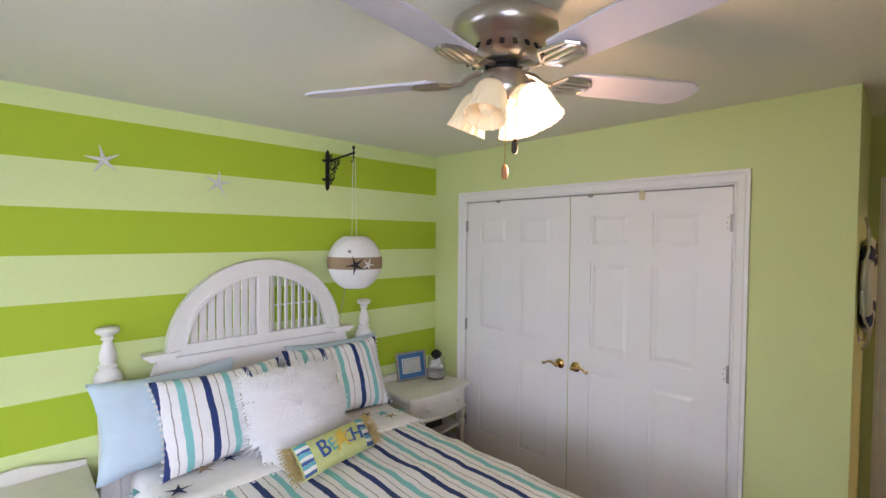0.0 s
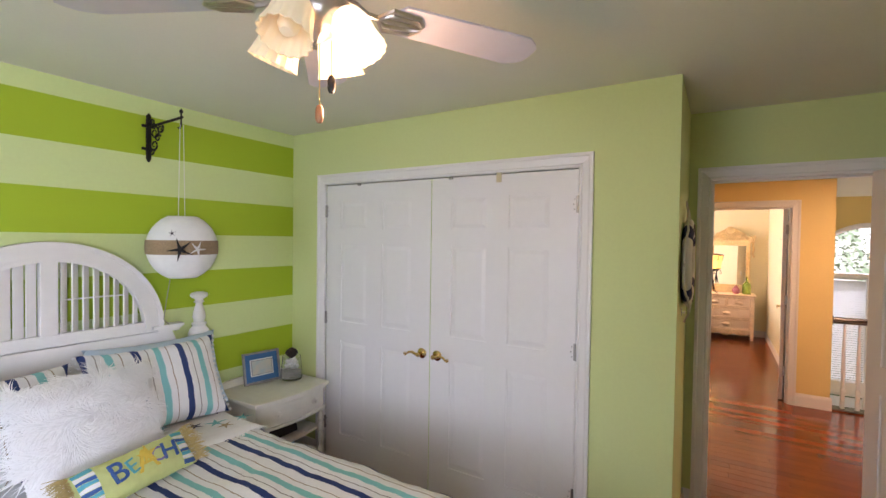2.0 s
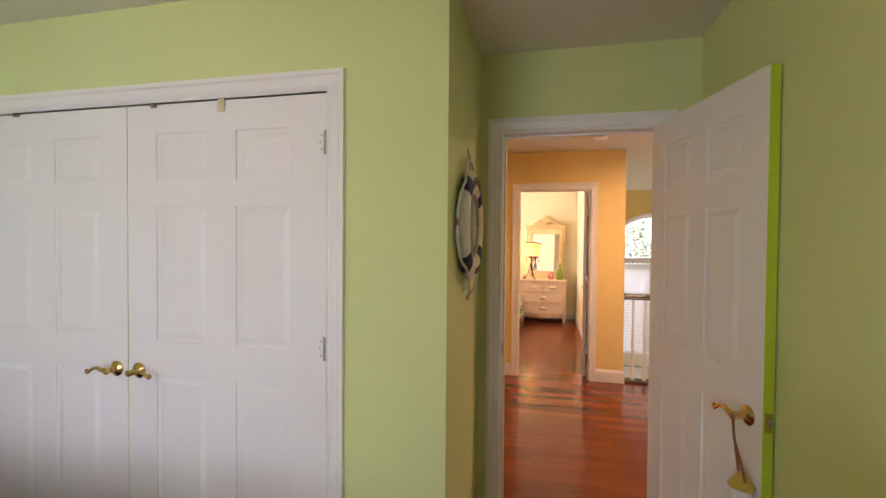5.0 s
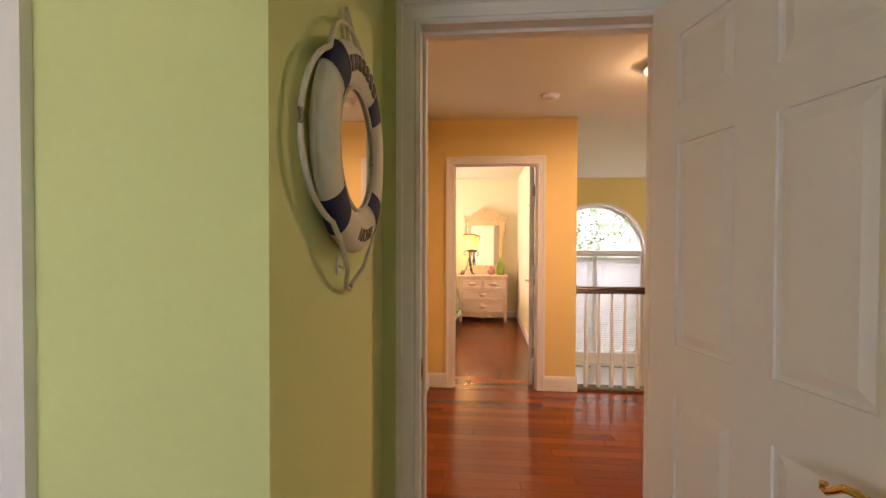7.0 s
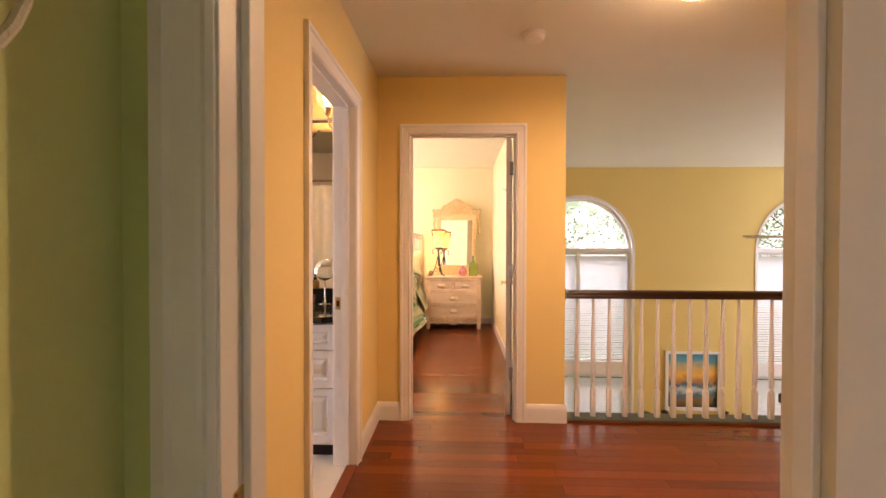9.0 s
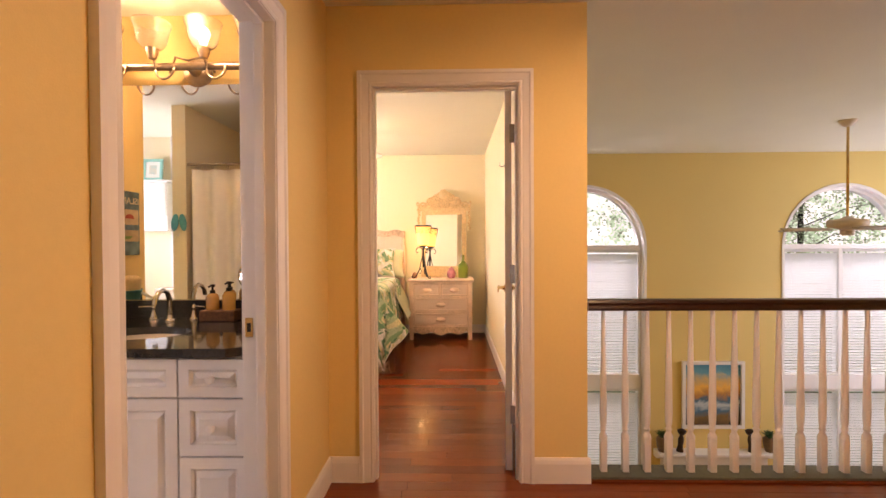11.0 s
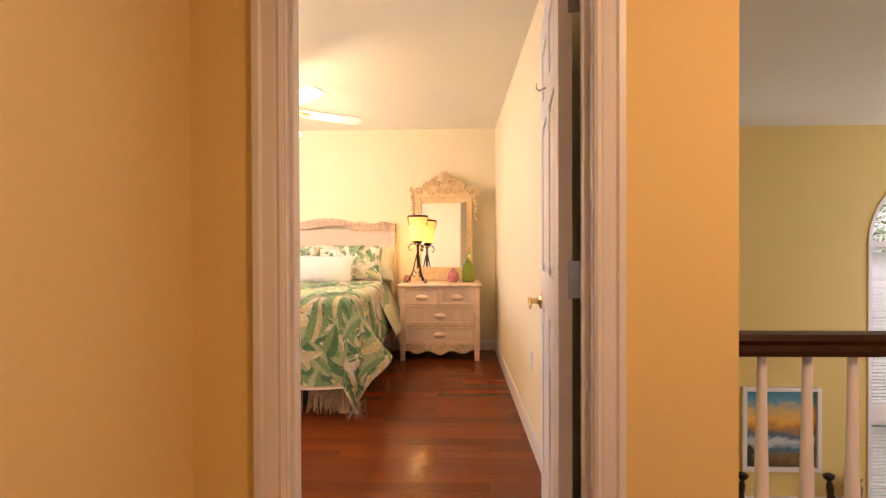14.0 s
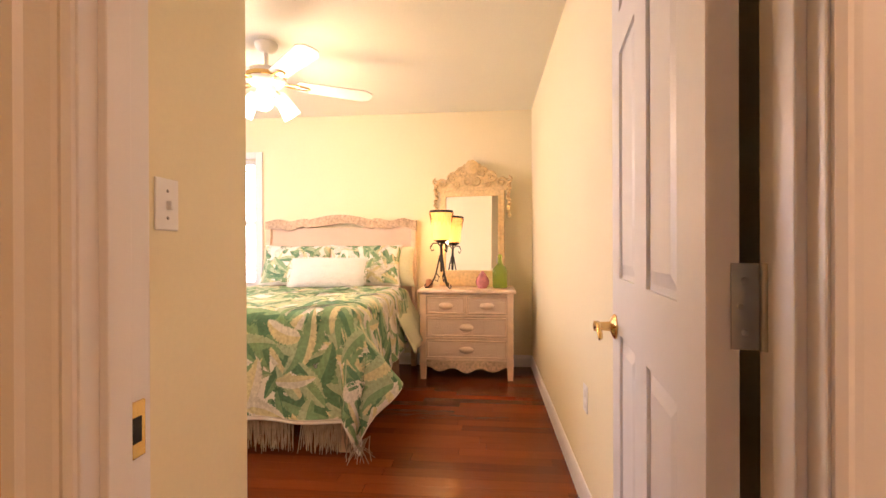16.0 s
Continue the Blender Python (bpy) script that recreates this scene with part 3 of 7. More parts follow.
def great_window(name, c):
    win = thing(name, "tall arched white window with mini blinds below", "window", kind="structure")
    r = WR
    jf = EAST + 0.08
    line_o, line_i = arc(c, WSPRING, r, r, 0, 180, 36), arc(c, WSPRING, r - 0.055, r - 0.055, 0, 180, 36)
    full_o = [(c + r, WBOT)] + line_o + [(c - r, WBOT)]
    full_i = [(c + r - 0.055, WBOT)] + line_i + [(c - r + 0.055, WBOT)]
    part("frame", ring_prism(full_o, full_i, "x", jf, jf + 0.09), WHITE, win)
    trim_o = [(c + r + 0.025, WBOT)] + arc(c, WSPRING, r + 0.025, r + 0.025, 0, 180, 36) + [(c - r - 0.025, WBOT)]
    part("trim", ring_prism(trim_o, [(c + r, WBOT)] + line_o + [(c - r, WBOT)], "x", EAST - 0.012, EAST + 0.01), WHITE, win)
    inner_o = [(c + r - 0.012, WBOT)] + arc(c, WSPRING, r - 0.012, r - 0.012, 0, 180, 36) + [(c - r + 0.012, WBOT)]
    part("reveal", ring_prism(full_o, inner_o, "x", EAST - 0.010, jf), WHITE, win)
    for nm, z0, z1 in (("transom", WSPRING - 0.04, WSPRING + 0.025), ("mid_rail", -0.80, -0.60), ("sill", WBOT - 0.03, WBOT + 0.03)):
        part(nm, box(jf - 0.03, jf + 0.09, c - r + 0.05, c + r - 0.05, z0, z1, 0.004), WHITE, win)
    part("mullion", box(jf - 0.01, jf + 0.09, c - 0.028, c + 0.028, WBOT, WSPRING - 0.04, 0.004), WHITE, win)
    g = part("pane", prism(line_i, "x", jf + 0.05, jf + 0.056), GLASS, win)
    g2 = part("pane", box(jf + 0.05, jf + 0.056, c - r + 0.05, c + r - 0.05, WBOT, WSPRING - 0.04), GLASS, win)
    g.visible_shadow = g2.visible_shadow = False
    for a, b in ((c - r + 0.065, c - 0.035), (c + 0.035, c + r - 0.065)):
        for z0, z1, low in ((-0.55, WSPRING - 0.09, 0), (WBOT + 0.1, -0.85, 1)):
            bl = part("blind", box(jf - 0.015, jf + 0.02, a, b, z1 + 0.01, z1 + 0.05, 0.003), BLIND, win, "white slatted blind")
            slats(bl, jf + 0.005, a, b, z0, z1, 0.038, 72 if not low else 83)
            part("bottom_rail", box(jf - 0.008, jf + 0.018, a, b, z0 - 0.045, z0 - 0.025, 0.003), BLIND, bl)
            for k in (0.12, 0.88):
                y = a + (b - a) * k
                part("cord", tube([(jf - 0.021, y, z0 - 0.03), (jf - 0.021, y, z1)], 0.0012, 5), BLIND, bl)
    return win


great_window("window_1", W1)
great_window("window_2", W2)


def plain_window(name, axis, w0, a, b, z0, z1, out, label, blind=False):
    """A framed sash window set in a wall; w0 is the inner face, out the way outdoors."""
    win = thing(name, label, "window", kind="structure")

    def bx(p0, p1, u0, u1, v0, v1, bev=0.003):
        p, q = sorted((w0 + out * p0, w0 + out * p1))
        return box(p, q, u0, u1, v0, v1, bev) if axis == "x" else box(u0, u1, p, q, v0, v1, bev)
    for u0, u1, v0, v1 in ((a - 0.07, a, z0 - 0.07, z1 + 0.07), (b, b + 0.07, z0 - 0.07, z1 + 0.07), (a, b, z1, z1 + 0.07), (a, b, z0 - 0.07, z0)):
        part("trim", bx(-0.018, 0.002, u0, u1, v0, v1), WHITE, win)
    for u0, u1, v0, v1 in ((a, a + 0.045, z0, z1), (b - 0.045, b, z0, z1), (a, b, z1 - 0.045, z1), (a, b, z0, z0 + 0.045), (a, b, (z0 + z1) / 2 - 0.02, (z0 + z1) / 2 + 0.02)):
        part("sash", bx(0.05, 0.10, u0, u1, v0, v1), WHITE, win)
    g = part("pane", bx(0.075, 0.08, a, b, z0, z1, 0), GLASS, win)
    g.visible_shadow = False
    if blind:
        n = int((z1 - z0) / 0.042)
        for i in range(n):
            ob = new("slat", slat_mesh)
            ob.parent = win
            ob.matrix_basis = Matrix.LocRotScale((w0 + out * 0.03, (a + b) / 2, z0 + 0.03 + i * 0.042), Euler((0, radians(20), 0)), (1, b - a - 0.02, 1))
    return win


# unseen openings for the two green bedroom lamps, positions chosen for the light
plain_window("window_3", "x", WEST, 0.60, 2.10, 0.55, 1.95, -1, "unseen white framed bedroom window, placed to let daylight in")
plain_window("window_4", "y", SOUTH, -1.25, 0.05, 0.8, 2.1, -1, "unseen white framed bedroom window, placed to let daylight in")
plain_window("window_5", "x", EAST - 0.02, 2.0, 2.85, 0.75, 2.03, 1, "unseen white framed window added to light the bedroom with slatted blind", True)
# unseen window, added for the north fill lamp
plain_window("window_7", "y", B2_N, 7.7, 9.1, 0.85, 2.05, 1, "unseen white framed window added to light the bedroom")
# unseen window, added as the opening for the great room fill lamp
plain_window("window_8", "y", -7.6, 6.9, 9.5, -0.9, 1.7, -1, "unseen wide white framed window added to light the great room")
plain_window("window_6", "y", 3.6, 3.85, 4.75, 0.95, 2.05, 1, "white framed bathroom window")

# ---- landing railing ----
rail = thing("railing", "landing railing with dark handrail and white turned balusters", "railing", (6.13, -0.968, 0))
bm = prism([(-0.032, 0.872), (0.032, 0.872), (0.034, 0.885), (0.028, 0.900), (0.034, 0.912), (0.026, 0.926), (0.0, 0.932), (-0.026, 0.926), (-0.034, 0.912), (-0.028, 0.900), (-0.034, 0.885)], "y", HALL_S + 0.968, -0.018)
part("handrail", bm, DARKWOOD, rail, "dark stained wooden handrail", 30)
part("rosette", lathe([(0, 0), (0.058, 0), (0.06, 0.008), (0.05, 0.016), (0.042, 0.019), (0, 0.02)], 28, (0, 0.0, 0.90), pose(0, 0, 0, 90)), DARKWOOD, rail, "dark round wooden wall rosette", True)
SHOE = material("grey_green_shoe_paint", (0.10, 0.115, 0.085), rough=0.5, vary=0.15, grain=40)
part("shoe_plate", box(-0.068, 0.07, HALL_S + 0.968, -0.002, -0.010, 0.022, 0.004), SHOE, rail, "dark worn landing edge plate")
part("nosing", box(-0.088, -0.066, HALL_S + 0.968, -0.002, -0.01, 0.012, 0.005), FLOORWOOD, rail, "red-brown wooden nosing strip")
bal = box(-0.0165, 0.0165, -0.0165, 0.0165, 0.02, 0.20, 0.003)
lathe([(0.0225, 0.195), (0.0225, 0.20), (0.021, 0.212), (0.015, 0.222), (0.012, 0.232), (0.0175, 0.245), (0.012, 0.256), (0.0165, 0.275), (0.0185, 0.33), (0.0165, 0.50), (0.012, 0.72), (0.0105, 0.876)], 12, bm=bal)
bal_mesh = mesh_of(bal, "baluster", WHITE, 40)
for i in range(21):
    ob = new("baluster", bal_mesh)
    ob.parent = rail
    ob.matrix_basis = pose(0, -0.107 - 0.1137 * i, 0)


# ---- green bedroom: cloth and small materials ----
LINEN = material("pale_blue_cotton", (0.52, 0.65, 0.72), rough=0.9, vary=0.04, grain=15, bump=0.25, bump_scale=300)
WHITECLOTH = material("white_cotton", (0.80, 0.79, 0.76), rough=0.9, vary=0.03, grain=20, bump=0.3, bump_scale=280)
TEAL = material("teal_cloth", (0.16, 0.47, 0.45), rough=0.9, vary=0.06, bump=0.2)
TAN = material("tan_cloth", (0.42, 0.32, 0.18), rough=0.9, vary=0.08, bump=0.2)
FUR = translucent(material("white_long_fur", (0.97, 0.965, 0.95), rough=0.9, vary=0.01, grain=40, bump=0, Sheen_Weight=0.6, Sheen_Roughness=0.6), 0.4, (0.97, 0.965, 0.95))


def striped_cloth(name, period, shift=0.0):
    """White cotton with navy, teal and thin tan stripes along y and z."""
    m = material(name, (0.80, 0.79, 0.77), rough=0.9, vary=0.03, grain=20, bump=0.5, bump_scale=55)
    n, l, b = parts_of(m)
    base = b.inputs["Base Color"].links[0].from_socket
    co, sep, wob = n.new("ShaderNodeTexCoord"), n.new("ShaderNodeSeparateXYZ"), n.new("ShaderNodeTexNoise")
    wob.inputs["Scale"].default_value = 35
    l.new(co.outputs["Object"], sep.inputs[0]), l.new(co.outputs["Object"], wob.inputs["Vector"])
    x = math_node(n, l, "ADD", sep.outputs["X"], math_node(n, l, "MULTIPLY", wob.outputs[0], 0.008))
    u = math_node(n, l, "FRACT", math_node(n, l, "ADD", math_node(n, l, "DIVIDE", x, period), 10.0 + shift))
    col = base
    for centre, half, tone in ((0.08, 0.075, (0.018, 0.040, 0.15)), (0.54, 0.075, (0.20, 0.52, 0.50)), (0.31, 0.012, (0.30, 0.27, 0.24)), (0.77, 0.012, (0.36, 0.28, 0.20))):
        near = math_node(n, l, "LESS_THAN", math_node(n, l, "ABSOLUTE", math_node(n, l, "SUBTRACT", u, centre)), half)
        col = blend(n, l, near, col, tone)
    l.new(col, b.inputs["Base Color"])
    return m


QUILT = striped_cloth("striped_quilt_cotton", 0.205, 0.3)
PILLOWSTRIPE = striped_cloth("striped_pillow_cotton", 0.21, 0.55)


def noise3(p, s=1.0):
    return noise.noise(Vector(p) * s)


def cushion(w, h, d, sag=0.10, seed=0, corner=0.6, nu=28, nv=22):
    """A stuffed pillow standing in x and z, thickness along y, origin at its lower middle."""
    bm = bmesh.new()

    def face(side):
        def f(u, v):
            a, b = u * 2 - 1, v * 2 - 1
            puff = max(0.0, (1 - abs(a) ** 3.0) * (1 - abs(b) ** 3.0)) ** 0.55
            pinch = 1 - sag * (1 - abs(b) ** 2) * abs(a) ** 4
            pinch2 = 1 - sag * (1 - abs(a) ** 2) * abs(b) ** 4
            x, z = a * w / 2 * pinch, b * h / 2 * pinch2 + h / 2
            y = side * (d / 2 * puff * (1 + 0.16 * noise3((a * 2 + seed, b * 2, side)))) + 0.006 * noise3((a * 6, b * 6, seed)) * puff
            return (x, y, z + 0.006 * noise3((a * 4, 3, b * 4 + seed)))
        return f
    sheet(face(-1), nu, nv, bm)
    sheet(face(1), nu, nv, bm)
    bmesh.ops.remove_doubles(bm, verts=bm.verts, dist=0.0006)
    return bm


def star_poly(r, inner=0.3, turn=0.0, wob=0.0):
    return [((r if i % 2 == 0 else r * inner) * (1 + wob * math.sin(i * 2.3)) * math.cos(radians(90 + turn + 36 * i)),
             (r if i % 2 == 0 else r * inner) * (1 + wob * math.sin(i * 2.3)) * math.sin(radians(90 + turn + 36 * i))) for i in range(10)]


def starfish_mesh(r, turn=0.0, thick=0.006, inner=0.24):
    """Five tapered rounded arms in x and z, proud of y = 0 towards -y."""
    bm = bmesh.new()
    for k in range(5):
        a = radians(90 + turn + 72 * k)
        pts = [(q * r * math.cos(a + 0.10 * q * math.sin(k * 2.0 + 1)), -thick * (1 - 0.75 * q), q * r * math.sin(a + 0.10 * q * math.sin(k * 2.0 + 1))) for q in (0, 0.25, 0.5, 0.75, 1.0)]
        tube(pts, [r * w for w in (0.16, 0.13, 0.085, 0.055, 0.02)], 8, bm)
    return bm


def face_of(w, h, d, sag, seed):
    """The front of cushion() as a surface in metres."""
    def f(s, t):
        a, b = max(-1, min(1, s * 2 / w)), max(-1, min(1, t * 2 / h))
        puff = max(0.0, (1 - abs(a) ** 3.0) * (1 - abs(b) ** 3.0)) ** 0.55
        x = a * w / 2 * (1 - sag * (1 - abs(b) ** 2) * abs(a) ** 4)
        z = b * h / 2 * (1 - sag * (1 - abs(a) ** 2) * abs(b) ** 4) + h / 2
        y = -(d / 2 * puff * (1 + 0.16 * noise3((a * 2 + seed, b * 2, -1)))) + 0.006 * noise3((a * 6, b * 6, seed)) * puff
        return Vector((x, y, z + 0.006 * noise3((a * 4, 3, b * 4 + seed))))
    return f


# ---- striped-wall bed ----
bed = thing("bed", "white wooden bed with arched louvred headboard and turned posts", "bed", (1.08, 1.75, 0))


def bed_part(name, bm, mat, parent=None, label="", smooth=False):
    """Parts built in world places, set under the bed."""
    bmesh.ops.translate(bm, verts=bm.verts, vec=(-1.08, -1.75, 0))
    return part(name, bm, mat, parent or bed, label, smooth)


AX, AZ, ARX, ARZ = 1.092, 1.13, 0.52, 0.485
panel_line = [(0.37, 0.30), (1.83, 0.30), (1.83, 0.92), (1.76, 0.94), (1.70, 1.00), (1.665, 1.085), (1.665, 1.10), (0.535, 1.10), (0.535, 1.085), (0.50, 1.00), (0.44, 0.94), (0.37, 0.92)]
headboard = bed_part("headboard", prism(panel_line, "y", 2.755, 2.785, bevel=0.004), BEDWHITE)
for x in (0.55, 1.635):
    bed_part("ledge", prism([(x - 0.085, 1.135), (x + 0.085, 1.135), (x + 0.085, 1.122), (x + 0.065, 1.112), (x + 0.055, 1.098), (x - 0.055, 1.098), (x - 0.065, 1.112), (x - 0.085, 1.122)], "y", 2.725, 2.80), BEDWHITE, headboard)
for w0, w1, y0, y1 in ((0.0, 0.095, 2.745, 2.79), (0.0, 0.022, 2.735, 2.75), (0.076, 0.098, 2.738, 2.75)):
    bed_part("arch", ring_prism(arc(AX, AZ, ARX - w0, ARZ - w0, 0, 180, 40), arc(AX, AZ, ARX - w1, ARZ - w1, 0, 180, 40), "y", y0, y1), BEDWHITE, headboard, "", 30)
bed_part("bottom_rail", box(AX - ARX + 0.02, AX + ARX - 0.02, 2.749, 2.786, 1.104, 1.165, 0.004), BEDWHITE, headboard)
bed_part("centre_stile", box(AX - 0.035, AX + 0.035, 2.742, 2.788, 1.16, AZ + ARZ - 0.08, 0.004), BEDWHITE, headboard)
for side in (-1, 1):
    for i in range(8):
        x = AX + side * (0.062 + i * 0.0455)
        q = (x - AX) / (ARX - 0.09)
        if abs(q) >= 0.97:
            continue
        ztop = AZ + (ARZ - 0.09) * math.sqrt(1 - q * q)
        if ztop < 1.19:
            continue
        bm = box(-0.021, 0.021, -0.004, 0.004, 0, 1, 0.0015)
        bmesh.ops.transform(bm, matrix=Matrix.LocRotScale((x, 2.768, 1.16), Euler((0, 0, radians(16 if side < 0 else 40))), (1, 1, ztop - 1.155)), verts=bm.verts)
        bed_part("louvre", bm, BEDWHITE, headboard)
    # tilt rod of each half
    if side > 0:
        bed_part("tilt_rod", tube([(AX + side * 0.06, 2.752, 1.33), (AX + side * 0.33, 2.752, 1.33)], 0.004, 8), BEDWHITE, headboard)
for x in (0.325, 1.835):
    p = bed_part("post", box(x - 0.04, x + 0.04, 2.73, 2.81, 0, 0.96, 0.004), BEDWHITE, None, "", 40)
    prof = [(1.3 * r_, z_) for r_, z_ in ((0.031, 0.955), (0.042, 0.965), (0.036, 0.975), (0.028, 0.985), (0.034, 1.0), (0.046, 1.03), (0.047, 1.05), (0.040, 1.075), (0.026, 1.095), (0.032, 1.105), (0.032, 1.112), (0.022, 1.12), (0.028, 1.15), (0.027, 1.17), (0.017, 1.22), (0.014, 1.235), (0.024, 1.245), (0.016, 1.253), (0.020, 1.262), (0.036, 1.275), (0.040, 1.288), (0.034, 1.300), (0.015, 1.306), (0, 1.307))]
    bed_part("finial", lathe(prof, 24, (x, 2.77, 0)), BEDWHITE, p, "", 50)
for x in (0.40, 1.80):
    bed_part("side_rail", box(x - 0.014, x + 0.014, 0.74, 2.73, 0.26, 0.42, 0.004), BEDWHITE)
bed_part("foot_rail", box(0.386, 1.814, 0.70, 0.738, 0.2, 0.46, 0.006), BEDWHITE)
for x in (0.37, 1.83):
    bed_part("leg", lathe([(0, 0), (0.03, 0), (0.04, 0.1), (0.045, 0.3), (0.04, 0.5), (0.03, 0.53), (0, 0.54)], 16, (x, 0.72, 0)), BEDWHITE, None, "", True)
mattress = tagged(part("mattress", box(0.42, 1.78, 0.76, 2.72, 0.42, 0.60, 0.05, seg=4), WHITECLOTH, None, "", True), "white mattress on the bed, mostly covered", "mattress")
part("box_spring", box(0.42, 1.78, 0.76, 2.72, 0.262, 0.418, 0.01), WHITECLOTH, mattress)


def cover(x0, x1, y0, y1, top, drop, seed, nx=70, ny=90, foot=True):
    """A cloth over a bed: flat on top with soft puffs, rounded over the edges, hanging with slight folds."""
    r = 0.07

    def f(u, v):
        half, mid = (x1 - x0) / 2, (x0 + x1) / 2
        s = (u * 2 - 1) * (half + drop)
        t = v * ((y1 - y0) + (drop if foot else 0))
        over_s, over_t = max(0.0, abs(s) - half + r), max(0.0, t - (y1 - y0) + r)
        x = mid + math.copysign(min(abs(s), half - r) + r * math.sin(min(over_s / r, math.pi / 2)), s)
        y = y1 - (min(t, y1 - y0 - r) + r * math.sin(min(over_t / r, math.pi / 2)))
        down = lambda o: r * (1 - math.cos(min(o / r, math.pi / 2))) + max(0.0, o - r * math.pi / 2)
        z = top - max(down(over_s), down(over_t))
        puff = 0.012 * noise3((s * 5, t * 5, seed)) + 0.007 * noise3((s * 14, t * 14, seed))
        fold = 0.018 * math.sin(t * 16 + 2 * noise3((0, t * 3, seed))) * min(1, over_s / 0.2) * math.copysign(1, s)
        fold_t = 0.018 * math.sin(s * 15 + seed) * min(1, over_t / 0.2)
        return (x + fold, y - fold_t, z + puff * (1 if over_s < r and over_t < r else 0.4))
    return sheet(f, nx, ny), f


bm, quilt_f = cover(0.385, 1.815, 0.74, 2.20, 0.628, 0.34, 3.0)
quilt = tagged(part("quilt", bm, QUILT, None, "", True), "white quilt with navy and teal stripes over the bed", "quilt")
quilt.modifiers.new("thickness", "SOLIDIFY").thickness = 0.012
rim = [quilt_f(0, i / 40) for i in range(41)] + [quilt_f(i / 40, 1) for i in range(1, 41)] + [quilt_f(1, 1 - i / 40) for i in range(1, 41)]
part("hem", tube(rim, 0.007, 6), WHITECLOTH, quilt, "white stitched hem", True)
bm, fold_f = cover(0.375, 1.825, 2.09, 2.56, 0.648, 0.30, 7.0, 60, 24, False)
fold = tagged(part("blanket_fold", bm, WHITECLOTH, None, "", True), "folded-back white quilt edge printed with starfish", "bedding")
fold.modifiers.new("thickness", "SOLIDIFY").thickness = 0.012
rng = random.Random(4)
for i in range(22):
    u, v = 0.13 + 0.74 * (i + 0.5) / 22 + rng.uniform(-0.02, 0.02), rng.choice((0.3, 0.55, 0.8)) + rng.uniform(-0.08, 0.08)
    c = Vector(fold_f(u, v))
    poly = star_poly(rng.uniform(0.042, 0.062), 0.26, rng.uniform(0, 72), 0.12)
    bm = bmesh.new()
    lo = [bm.verts.new((c.x + a, c.y + b, c.z + 0.012)) for a, b in poly]
    mid = bm.verts.new((c.x, c.y, c.z + 0.015))
    for k in range(10):
        bm.faces.new((lo[k], lo[(k + 1) % 10], mid))
    part("starfish_print", bm, (TEAL, TAN, NAVY)[i % 3], fold)
pom = lathe([(0, -0.008), (0.006, -0.006), (0.009, 0), (0.006, 0.006), (0, 0.008)], 8)
pom_mesh = mesh_of(pom, "pompom", WHITECLOTH, True)
for i in range(64):
    u = 0.02 + 0.96 * i / 63
    ob = new("pompom", pom_mesh)
    ob.parent = fold
    c = fold_f(u, 1.0)
    ob.matrix_basis = pose(c[0], c[1] - 0.008, c[2] + 0.008)


def pillow(name, label, w, h, d, mat, at, lean, rz=0, seed=0, poms=False, sag=0.10):
    ob = part(name, cushion(w, h, d, sag, seed), mat, None, "", True)
    ob.matrix_basis = pose(*at, 0, 0, rz) @ pose(0, 0, 0, -lean)
    tagged(ob, label, "pillow")
    if poms:
        for sx in (-1, 1):
            for k in range(17):
                b = -0.96 + 1.92 * k / 16
                q = new("pompom", pom_mesh)
                q.parent = ob
                q.matrix_basis = pose(sx * (w / 2 * (1 - sag * (1 - b * b)) + 0.006), 0, h / 2 + b * h / 2)
    return ob


pillow("pillow", "pale blue cotton bed pillow against the headboard", 0.68, 0.46, 0.2, LINEN, (0.575, 2.50, 0.645), 24, 4, 1, sag=0.11)
pillow("pillow", "pale blue cotton bed pillow against the headboard", 0.68, 0.46, 0.2, LINEN, (1.55, 2.55, 0.645), 24, -3, 2, sag=0.11)
pillow("striped_pillow", "white pillow with navy and teal stripes and pompom trim", 0.66, 0.46, 0.19, PILLOWSTRIPE, (0.785, 2.33, 0.65), 28, 3, 3, True)
pillow("striped_pillow", "white pillow with navy and teal stripes and pompom trim", 0.66, 0.46, 0.19, PILLOWSTRIPE, (1.47, 2.42, 0.65), 26, -4, 4, True)
